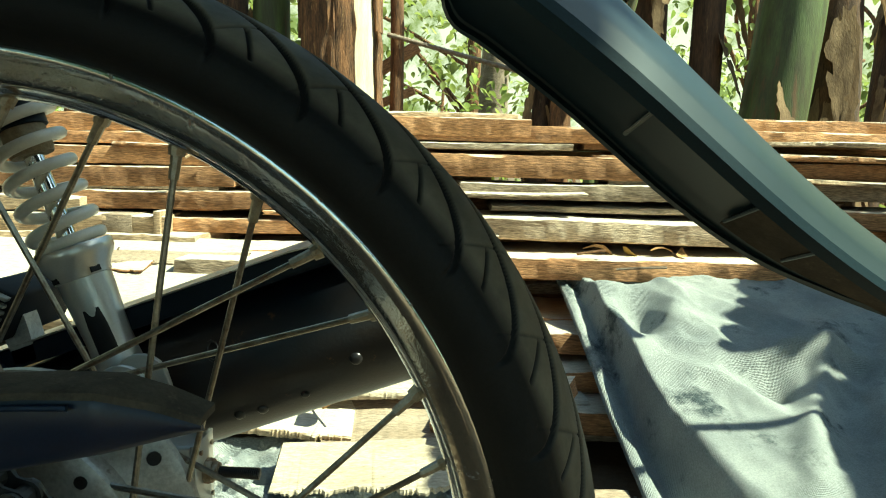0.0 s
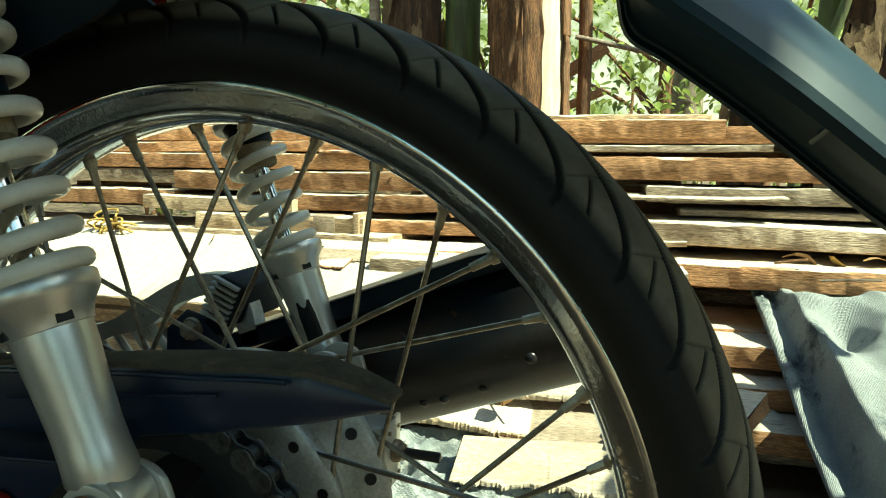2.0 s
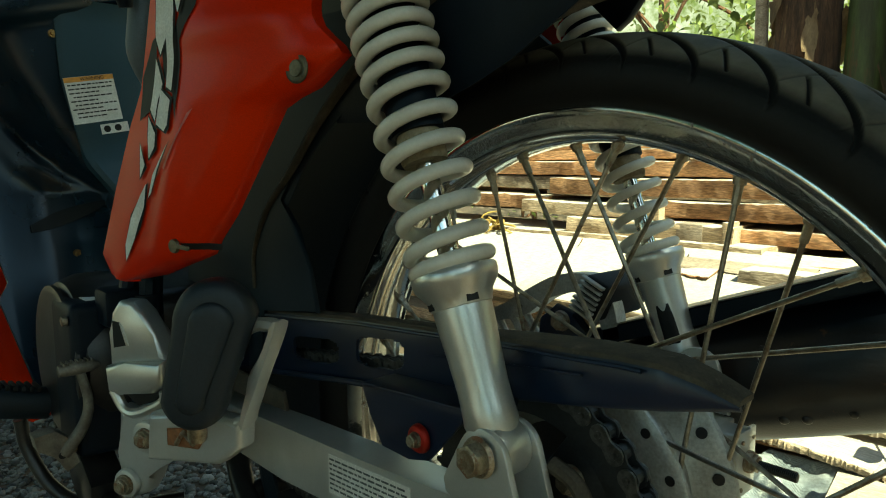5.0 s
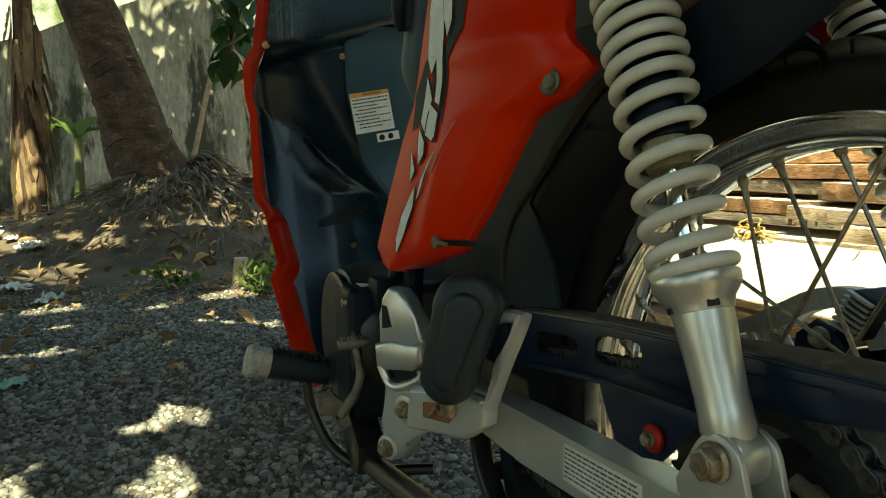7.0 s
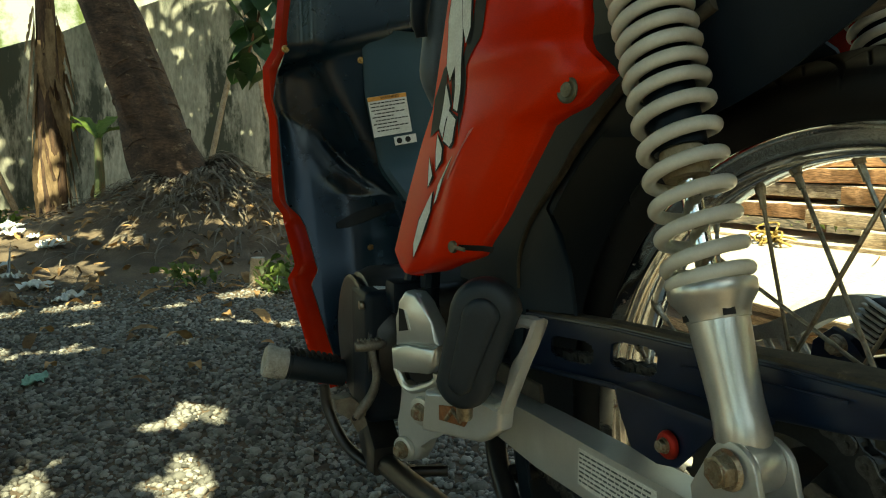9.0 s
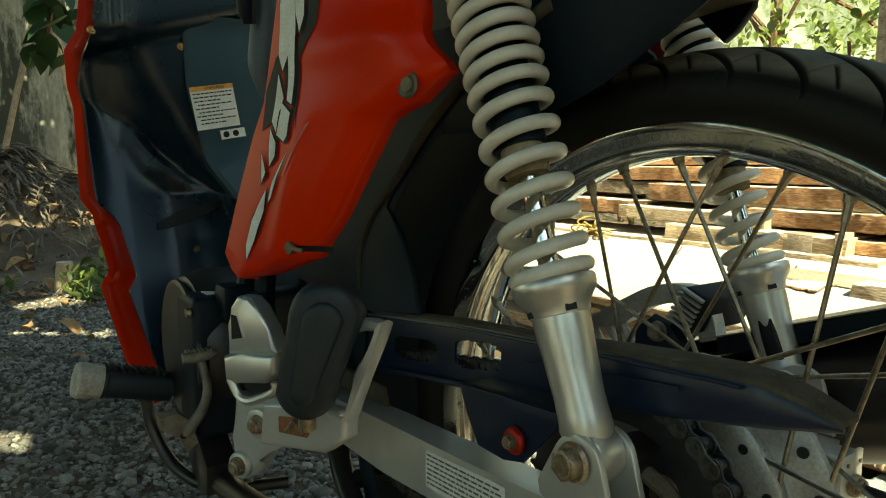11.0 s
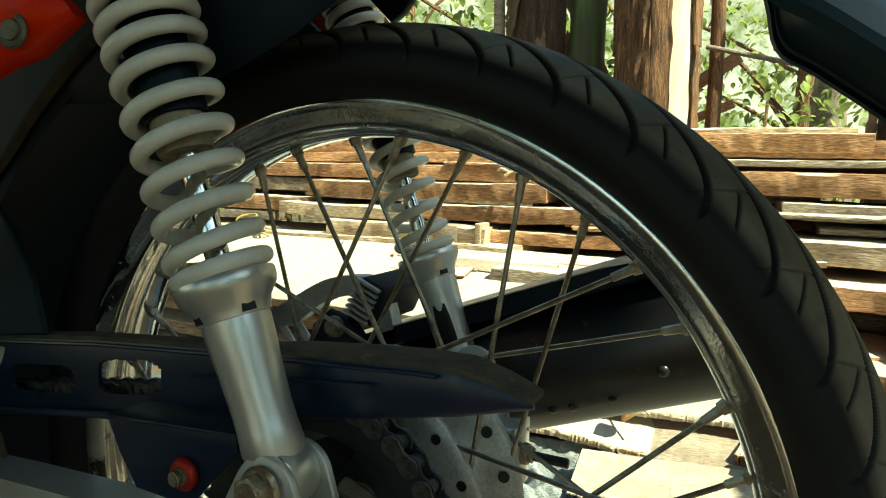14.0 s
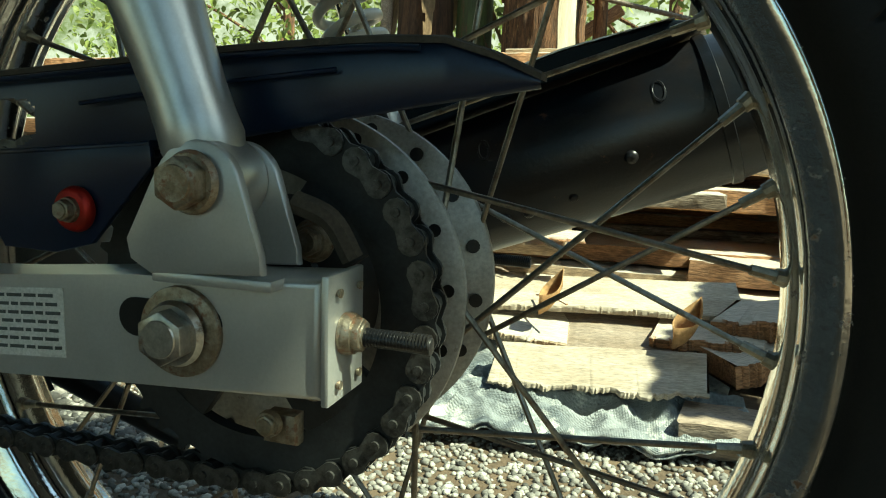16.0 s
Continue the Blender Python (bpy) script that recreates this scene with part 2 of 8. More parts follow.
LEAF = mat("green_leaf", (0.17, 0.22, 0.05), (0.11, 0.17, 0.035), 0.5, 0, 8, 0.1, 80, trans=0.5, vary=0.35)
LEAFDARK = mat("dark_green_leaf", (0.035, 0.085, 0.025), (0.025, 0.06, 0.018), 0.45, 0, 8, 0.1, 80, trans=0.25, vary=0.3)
FALLEN = mat("fallen_dry_leaf", (0.42, 0.25, 0.11), (0.26, 0.14, 0.06), 0.8, 0, 40, 0.3, 200, trans=0.15, vary=0.4)
WALLM = mat("stained_concrete", (0.47, 0.43, 0.34), (0.17, 0.17, 0.135), 0.9, 0, 2.6, 0.5, 40, (0.055, 0.058, 0.042), 3.6, 0.50, stretch=(1, 1, 0.30), grain_amount=0.35)
MULCH = mat("banana_sheath_brown", (0.115, 0.060, 0.032), (0.045, 0.026, 0.016), 0.85, 0, 14, 0.6, 90, (0.26, 0.17, 0.085), 9, 0.38, stretch=(3, 3, 0.35), grain_amount=0.45)
SOIL = mat("gravelly_soil", (0.16, 0.112, 0.070), (0.080, 0.056, 0.036), 0.95, 0, 6, 0.9, 120, (0.27, 0.205, 0.135), 9, 0.34)
STONE = mat("grey_gravel", (0.235, 0.220, 0.195), (0.140, 0.130, 0.113), 0.7, 0, 25, 0.3, 300)
# navy spots: grime, and the dark of shaded folds put into the colour
TARP = mat("silver_grey_woven_tarp", (0.36, 0.38, 0.38), (0.24, 0.26, 0.27), 0.6, 0, 9, 0.7, 420, (0.05, 0.065, 0.075), 6, 0.44, weave=170, spec=0.15)
TARPPALE = mat("grey_woven_sack", (0.34, 0.355, 0.35), (0.15, 0.17, 0.18), 0.6, 0, 12, 0.5, 300, (0.55, 0.55, 0.51), 16, 0.46, weave=180)
PAPER = mat("crumpled_white_litter", (0.72, 0.72, 0.70), (0.55, 0.54, 0.5), 0.7, 0, 12, 0.2, 120, vary=0.15)
MINT = mat("pale_green_litter", (0.30, 0.50, 0.40), (0.24, 0.40, 0.32), 0.7, 0, 20, 0.2, 120)
CARD = mat("tan_offcut", (0.42, 0.335, 0.26), (0.31, 0.235, 0.17), 0.85, 0, 14, 0.4, 200, (0.15, 0.095, 0.06), 9, 0.42, vary=0.2, stretch=(0.5, 2, 2), grain_amount=0.4)
YELLOW = mat("faded_yellow_rope", (0.42, 0.28, 0.07), (0.26, 0.17, 0.05), 0.8, 0, 60, 0.4, 300)
GREENIRON = mat("rebar_rust", (0.20, 0.15, 0.11), (0.30, 0.25, 0.2), 0.6, 0.5, 80, 0.3, 300)
# brighter copy of the leaf, sunlight on the far foliage put into its colour
LEAFSUN = mat("sunlit_leaf", (0.30, 0.33, 0.10), (0.20, 0.27, 0.06), 0.5, 0, 8, 0.1, 80, trans=0.5, vary=0.35)


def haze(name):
    """Glowing colour for the distance: pale sky and sunlit leaves, blurred together."""
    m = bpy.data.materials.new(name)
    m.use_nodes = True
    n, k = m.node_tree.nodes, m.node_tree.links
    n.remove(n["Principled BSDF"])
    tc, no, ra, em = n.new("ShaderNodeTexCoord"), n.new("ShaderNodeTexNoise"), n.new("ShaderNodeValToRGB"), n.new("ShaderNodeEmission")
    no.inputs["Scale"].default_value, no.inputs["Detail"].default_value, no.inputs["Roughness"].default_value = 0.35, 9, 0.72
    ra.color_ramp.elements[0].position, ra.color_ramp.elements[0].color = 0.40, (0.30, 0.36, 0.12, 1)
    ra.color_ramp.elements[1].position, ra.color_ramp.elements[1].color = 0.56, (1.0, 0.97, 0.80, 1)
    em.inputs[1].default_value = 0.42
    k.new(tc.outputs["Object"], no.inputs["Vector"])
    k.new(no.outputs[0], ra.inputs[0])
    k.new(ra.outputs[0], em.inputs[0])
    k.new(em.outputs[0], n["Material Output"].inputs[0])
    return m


# pale wood that carries the trunk's sunlit side in its colour
SUNSIDE = mat("pale_sunlit_side_wood", (0.70, 0.61, 0.46), (0.55, 0.45, 0.31), 0.8, 0, 14, 0.5, 120, (0.36, 0.24, 0.13), 10, 0.38, stretch=(2.5, 2.5, 0.35))
LEVER = mat("grimy_grey_casting", (0.22, 0.20, 0.165), (0.12, 0.105, 0.085), 0.45, 0.4, 70, 0.08, 500, (0.05, 0.042, 0.034), 80, 0.40)


HAZE = haze("glowing_distance")
COVER = mat("dull_blue_plastic", (0.020, 0.050, 0.068), (0.024, 0.056, 0.075), 0.45, 0, 10, 0.04, 1200, spec=0.35)
# lighter copy of the gravel, the sun on it painted into the base colour
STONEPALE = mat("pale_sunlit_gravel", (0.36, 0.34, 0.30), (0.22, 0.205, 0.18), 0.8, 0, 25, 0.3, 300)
SPROCKET = mat("dark_sprocket_steel", (0.040, 0.043, 0.045), (0.024, 0.025, 0.025), 0.42, 0.4, 40, 0.05, 500, (0.016, 0.014, 0.012), 90, 0.36)
CARDPALE = mat("sun_bleached_board", (0.56, 0.48, 0.38), (0.42, 0.34, 0.25), 0.85, 0, 14, 0.4, 200, (0.22, 0.14, 0.08), 9, 0.36, vary=0.15, stretch=(0.5, 2, 2), grain_amount=0.35)
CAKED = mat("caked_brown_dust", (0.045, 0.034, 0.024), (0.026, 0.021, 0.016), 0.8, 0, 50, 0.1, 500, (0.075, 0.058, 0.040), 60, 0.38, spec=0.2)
ROOT = mat("grey_brown_root", (0.22, 0.18, 0.135), (0.11, 0.085, 0.062), 0.9, 0, 12, 0.3, 120)
SCUFFED = mat("scuffed_pale_rubber", (0.52, 0.49, 0.42), (0.34, 0.31, 0.26), 0.7, 0, 60, 0.3, 400, (0.10, 0.09, 0.075), 55, 0.44)
NIPPLE = mat("tarnished_nipple_brass", (0.42, 0.38, 0.31), (0.27, 0.23, 0.17), 0.35, 0.9, 120, 0.05, 600, (0.16, 0.10, 0.06), 120, 0.40)


# ---- mesh helpers ----
def finish_mesh(name, me, material, parent=None, label="", smooth=35):
    me.materials.append(material)
    me.polygons.foreach_set("use_smooth", [True] * len(me.polygons))
    if smooth < 180:
        me.set_sharp_from_angle(angle=radians(smooth))
    ob = new(name, me)
    if parent:
        ob.parent = parent
    if label:
        ob["label"] = label
    return ob


def part(name, bm, material, parent=None, label="", smooth=35):
    """Links a bmesh as one mesh object under a thing or a part."""
    bmesh.ops.recalc_face_normals(bm, faces=bm.faces)
    me = bpy.data.meshes.new(name)
    bm.to_mesh(me)
    bm.free()
    return finish_mesh(name, me, material, parent, label, smooth)


def thing(name, label, category, at=(0, 0, 0), group="", kind=""):
    e = new(name)
    e.location = at
    e.empty_display_size = 0.05
    return tagged(e, label, category, group, kind)


def add_box(bm, lo, hi, bevel=0.0, m=None, segs=2):
    lo, hi = Vector(lo), Vector(hi)
    v = bmesh.ops.create_cube(bm, size=1, matrix=Matrix.Translation((lo + hi) / 2) @ Matrix.Diagonal((*(hi - lo), 1)))["verts"]
    if bevel:
        es = list({e for a in v for e in a.link_edges})
        v = list({a for f in bmesh.ops.bevel(bm, geom=es, offset=bevel, segments=segs, affect="EDGES", profile=0.5)["faces"] for a in f.verts} | {a for a in v if a.is_valid})
    if m is not None:
        bmesh.ops.transform(bm, matrix=m, verts=v)
    return v


def add_cyl(bm, a, b, r1, r2=None, n=24, bevel=0.0):
    a, b = Vector(a), Vector(b)
    turn = (b - a).to_track_quat("Z", "Y").to_matrix().to_4x4()
    m = Matrix.Translation((a + b) / 2) @ turn
    r = bmesh.ops.create_cone(bm, cap_ends=True, cap_tris=False, segments=n, radius1=r1, radius2=r1 if r2 is None else r2, depth=(b - a).length, matrix=m)["verts"]
    if bevel:
        es = [e for e in {e for v in r for e in v.link_edges} if any(len(f.verts) > 4 for f in e.link_faces) or n <= 6]
        bmesh.ops.bevel(bm, geom=es, offset=bevel, segments=2, affect="EDGES", profile=0.5)


def add_revolve(bm, a, way, profile, n=48, closed=False):
    """profile: (distance along way from a, radius)."""
    a, way = Vector(a), Vector(way).normalized()
    side = way.orthogonal().normalized()
    up = way.cross(side)
    rings = []
    for s, r in profile:
        rings.append([bm.verts.new(a + way * s + (side * math.cos(2 * math.pi * k / n) + up * math.sin(2 * math.pi * k / n)) * r) for k in range(n)])
    pairs = list(zip(rings, rings[1:])) + ([(rings[-1], rings[0])] if closed else [])
    for p, q in pairs:
        for k in range(n):
            bm.faces.new((p[k], p[(k + 1) % n], q[(k + 1) % n], q[k]))
    if not closed:
        bm.faces.new(rings[0][::-1])
        bm.faces.new(rings[-1])


def add_tube(bm, pts, r, n=12, cap=True):
    pts = [Vector(p) for p in pts]
    rad = r if isinstance(r, (list, tuple)) else [r] * len(pts)
    up, rings = None, []
    for i, p in enumerate(pts):
        d = (pts[min(i + 1, len(pts) - 1)] - pts[max(i - 1, 0)]).normalized()
        up = d.orthogonal().normalized() if up is None else (up - d * up.dot(d)).normalized()
        w = d.cross(up)
        rings.append([bm.verts.new(p + (up * math.cos(2 * math.pi * k / n) + w * math.sin(2 * math.pi * k / n)) * rad[i]) for k in range(n)])
    for p, q in zip(rings, rings[1:]):
        for k in range(n):
            bm.faces.new((p[k], p[(k + 1) % n], q[(k + 1) % n], q[k]))
    if cap:
        bm.faces.new(rings[0][::-1])
        bm.faces.new(rings[-1])


def add_prism(bm, poly, y0, y1, bevel=0.0, m=None, segs=2):
    """poly: (x, z) outline, from y0 to y1."""
    a = [bm.verts.new((x, y0, z)) for x, z in poly]
    b = [bm.verts.new((x, y1, z)) for x, z in poly]
    fs = [bm.faces.new(a), bm.faces.new(b[::-1])]
    for i in range(len(a)):
        fs.append(bm.faces.new((a[i], b[i], b[(i + 1) % len(a)], a[(i + 1) % len(a)])))
    v = a + b
    if bevel:
        es = list({e for f in fs[:2] for e in f.edges})
        r = bmesh.ops.bevel(bm, geom=es, offset=bevel, segments=segs, affect="EDGES", profile=0.5)
        v = list({x for x in v if x.is_valid} | set(r["verts"]))
    if m is not None:
        bmesh.ops.transform(bm, matrix=m, verts=v)
    return v


def add_loft(bm, loops, closed=True, cap=False):
    rings = [[bm.verts.new(p) for p in lp] for lp in loops]
    n = len(rings[0])
    for p, q in zip(rings, rings[1:]):
        for k in range(n if closed else n - 1):
            bm.faces.new((p[k], p[(k + 1) % n], q[(k + 1) % n], q[k]))
    if cap:
        bm.faces.new(rings[0][::-1])
        bm.faces.new(rings[-1])


def shell(bm, thick):
    """Gives an open sheet its thickness."""
    bmesh.ops.recalc_face_normals(bm, faces=bm.faces)
    bmesh.ops.solidify(bm, geom=list(bm.faces), thickness=thick)


def spline(pts, per=6):
    """Points of a smooth curve through pts (tuples of any length)."""
    p = [Vector(q) for q in pts]
    p = [p[0] * 2 - p[1], *p, p[-1] * 2 - p[-2]]
    out = []
    for i in range(1, len(p) - 2):
        for k in range(per):
            t = k / per
            a, b, c, d = p[i - 1], p[i], p[i + 1], p[i + 2]
            out.append(0.5 * ((2 * b) + (c - a) * t + (2 * a - 5 * b + 4 * c - d) * t * t + (3 * b - a - 3 * c + d) * t ** 3))
    return out + [p[-2]]


def hexbolt(name, at, way, r, h, washer, parent, material, label="", flange=True):
    bm = bmesh.new()
    at, way = Vector(at), Vector(way).normalized()
    if washer:
        add_cyl(bm, at, at + way * 0.0022, washer, washer * 0.97, 32, 0.0005)
    if flange:
        add_cyl(bm, at + way * 0.002, at + way * 0.0045, r * 1.22, r * 1.1, 32)
    add_cyl(bm, at + way * 0.002, at + way * h, r, r, 6, 0.0007)
    add_cyl(bm, at + way * (h - 0.0006), at + way * (h + 0.0006), r * 0.72, r * 0.66, 24)
    return part(name, bm, material, parent, label)


# ---- motorcycle ----
H = 0.268
bike = thing("motorcycle", "red and black underbone motorcycle parked on gravel", "motorcycle", (0, 0, H))


def build_tyre(wheel):
    n, m = 2800, 110
    repeat, r1 = 40, 0.2715
    # cross-section: half width 0.036, crown radius
    prof = []
    for j in range(m + 1):
        s = -1 + 2 * j / m
        a = s * radians(62)
        prof.append((0.0375 * math.sin(a) / math.sin(radians(62)), r1 - 0.031 * (1 - math.cos(a)) / (1 - math.cos(radians(62))) * 0.62, s))
    side = [(-0.0385, 0.2475), (-0.0375, 0.2410), (-0.0335, 0.2355), (-0.0275, 0.2320), (-0.0225, 0.2285)]
    rows = [(y, r, None) for y, r in side[::-1]] + prof + [(-y, r, None) for y, r in side]
    ang = np.arange(n) * 2 * math.pi / n
    per = 2 * math.pi / repeat
    allv, hit = [], []
    for y, r, s in rows:
        depth = None
        rad = np.full(n, r)
        if s is not None:
            u = 1 - abs(s)
            off = 0.0 if s < 0 else per / 2

            def dist(lag, k, shift):
                g = lag * u ** k
                dg = lag * k * max(u, 0.02) ** (k - 1)
                ph = (ang - g + off + shift) % per
                ph = np.minimum(ph, per - ph) * r1
                return ph / math.sqrt(1 + (dg * r1 / 0.043) ** 2)

            depth = np.zeros(n)
            if u < 0.93:
                w = 0.0010 + 0.0009 * math.sin(math.pi * min(1, u / 0.95))
                depth = np.maximum(depth, np.clip((w + 0.0006 - dist(radians(15), 1.7, 0)) / 0.0012, 0, 1) * 0.0028)
            if 0.16 < u < 0.52:
                depth = np.maximum(depth, np.clip((0.0013 - dist(radians(7), 1.2, per * 0.42)) / 0.0010, 0, 1) * 0.0018)
            if 0.05 < u < 0.8:
                depth = np.maximum(depth, np.clip((0.0009 - dist(radians(-6), 1.0, per * 0.7)) / 0.0009, 0, 1) * 0.0007)
            rad = rad - depth
        hit.append(depth if s is not None and abs(s) < 0.92 else None)
        allv.append(np.stack([rad * np.cos(ang), np.full(n, y), rad * np.sin(ang)], 1))
    k = len(rows)
    v = np.concatenate(allv)
    i = np.arange(n)
    f = np.concatenate([np.stack([a * n + i, a * n + (i + 1) % n, (a + 1) * n + (i + 1) % n, (a + 1) * n + i], 1) for a in range(k - 1)])
    me = bpy.data.meshes.new("tyre")
    me.from_pydata(v.tolist(), [], f.tolist())
    me.flip_normals()
    ob = finish_mesh("tyre", me, RUBBER, wheel, "black rubber tyre with curved dusty tread grooves", 180)
    at = me.attributes.new("wear", "FLOAT", "POINT")
    fade = [0.0 if d is None else np.interp(abs(rows[i][2]), [0.72, 0.90], [1.0, 0.0]) for i, d in enumerate(hit)]
    at.data.foreach_set("value", np.concatenate([np.zeros(n) if d is None else f * (1 - np.clip(d / 0.0012, 0, 1)) for d, f in zip(hit, fade)]).astype(np.float32))
    return ob


def build_wheel():
    wheel = new("rear_wheel")
    wheel.parent = bike
    build_tyre(wheel)
    bm = bmesh.new()
    half = [(0.0, 0.2102), (0.0060, 0.2103), (0.0092, 0.2110), (0.0116, 0.2126), (0.0130, 0.2140), (0.0142, 0.2145), (0.0176, 0.2147), (0.0192, 0.2153),
            (0.0206, 0.2172), (0.0222, 0.2205), (0.0240, 0.2240), (0.0254, 0.2268), (0.0258, 0.2292), (0.0250, 0.2309), (0.0236, 0.2315), (0.0222, 0.2308), (0.0214, 0.2290)]
    prof = [(-y, r) for y, r in half[:0:-1]] + half
    inner = [(y * 0.92, r + 0.0025) for y, r in prof[::-1] if r < 0.2200]
    add_revolve(bm, (0, 0, 0), (0, 1, 0), prof + inner, 180, True)
    part("rim", bm, CHROME, wheel, "worn chromed steel rim", 50)
    for j in range(36):
        left = j % 2 == 0
        k = j // 2
        hole = radians((5 if left else 15) + 20 * k)
        ahead = (k % 2 == 1) == left                                    # runs forward from its hole, inside the flange
        end = hole + radians(40.3 if ahead else -39.7)
        yf = -0.022 if left else 0.0265
        yo = (-0.0045 if left else 0.0045) * (-0.6 if ahead else 1)
        a = Vector((0.0765 * math.cos(hole), yf + yo, 0.0765 * math.sin(hole)))
        b = Vector((0.2112 * math.cos(end), -0.004 if left else 0.004, 0.2112 * math.sin(end)))
        d = (b - a).normalized()
        bm = bmesh.new()
        add_tube(bm, [a + Vector((0, -1.6 * yo, 0)), a + Vector((0, -0.3 * yo, 0)) + d * 0.0006, a + d * 0.004, a.lerp(b, 0.5), b], 0.00145, 8)
        sp = part("spoke", bm, SPOKE, wheel)
        bm = bmesh.new()
        add_cyl(bm, b - d * 0.0145, b - d * 0.004, 0.0022, 0.0025, 8)
        add_cyl(bm, b - d * 0.0045, b + d * 0.0015, 0.0034, 0.0040, 10)
        part("nipple", bm, NIPPLE, sp)
    bm = bmesh.new()
    add_revolve(bm, (0, -0.0275, 0), (0, 1, 0), [(0, 0.030), (0, 0.0826), (0.0008, 0.0838), (0.0030, 0.0840), (0.0042, 0.0830), (0.0046, 0.068), (0.010, 0.0620), (0.040, 0.062), (0.0440, 0.068),
                (0.0475, 0.0830), (0.049, 0.0846), (0.053, 0.0846), (0.0545, 0.0830), (0.0548, 0.074), (0.066, 0.070), (0.072, 0.045), (0.080, 0.02)], 96)
    hub = part("hub", bm, HUB, wheel, "dull cast aluminium drum hub", 40)
    for side, y, ph in ((-1, -0.0278, 5), (1, 0.0276, 15)):
        for k in range(18):
            t = radians(ph + 20 * k)
            c = Vector((0.0765 * math.cos(t), y, 0.0765 * math.sin(t)))
            bm = bmesh.new()
            add_cyl(bm, c, c + Vector((0, side * 0.0004, 0)), 0.0029, 0.0029, 12)
            part("spoke_hole", bm, IRON, hub)
            if side > 0:                        # the far flange also shows its inner mouths
                bm = bmesh.new()
                c = Vector((0.0772 * math.cos(t), 0.0179, 0.0772 * math.sin(t)))
                w = Vector((0.25 * math.cos(t), -1, 0.25 * math.sin(t))).normalized()
                add_cyl(bm, c, c + w * 0.0008, 0.0034, 0.0034, 14)
                part("spoke_hole", bm, IRON, hub)
    # sprocket
    bm = bmesh.new()
    teeth, ro, ri = 38, 0.0795, 0.0745
    outer = []
    for k in range(teeth):
        for q, r in ((0.0, ri), (0.28, ri + 0.0004), (0.42, ro), (0.58, ro), (0.72, ri + 0.0004)):
            t = 2 * math.pi * (k + q) / teeth
            outer.append((r * math.cos(t), r * math.sin(t)))
    n = len(outer)
    inner = [(0.058 * math.cos(2 * math.pi * i / n), 0.058 * math.sin(2 * math.pi * i / n)) for i in range(n)]
    add_loft(bm, [[Vector((x, -0.0585, z)) for x, z in outer], [Vector((x, -0.0525, z)) for x, z in outer], [Vector((x, -0.0525, z)) for x, z in inner],
                  [Vector((x, -0.0585, z)) for x, z in inner], [Vector((x, -0.0585, z)) for x, z in outer]])
    sprocket = part("sprocket", bm, SPROCKET, wheel, "dark oily steel rear sprocket")
    for k in range(4):
        m = Matrix.Rotation(radians(45 + 90 * k), 4, "Y")
        bm = bmesh.new()
        add_prism(bm, [(-0.015, 0.028), (0.015, 0.028), (0.020, 0.0585), (-0.020, 0.0585)], -0.0583, -0.0527, 0.0006, m)
        part("spider_arm", bm, SPROCKET, sprocket)
    bm = bmesh.new()
    add_revolve(bm, (0, -0.060, 0), (0, 1, 0), [(0, 0.02), (0, 0.034), (0.002, 0.036), (0.012, 0.036), (0.034, 0.045)], 48)
    part("carrier", bm, IRON, sprocket)
    for k in range(4):
        t = radians(45 + 90 * k)
        hexbolt("sprocket_nut", (0.041 * math.cos(t), -0.0585, 0.041 * math.sin(t)), (0, -1, 0), 0.006, 0.008, 0.009, sprocket, BOLT)
    bm = bmesh.new()
    add_cyl(bm, (0, -0.112, 0), (0, 0.125, 0), 0.006, 0.006, 20, 0.0008)
    add_cyl(bm, (0, -0.078, 0), (0, -0.050, 0), 0.013, 0.013, 24)
    add_cyl(bm, (0, 0.045, 0), (0, 0.080, 0), 0.013, 0.013, 24)
    part("axle", bm, STEEL, wheel)
    return wheel


build_wheel()


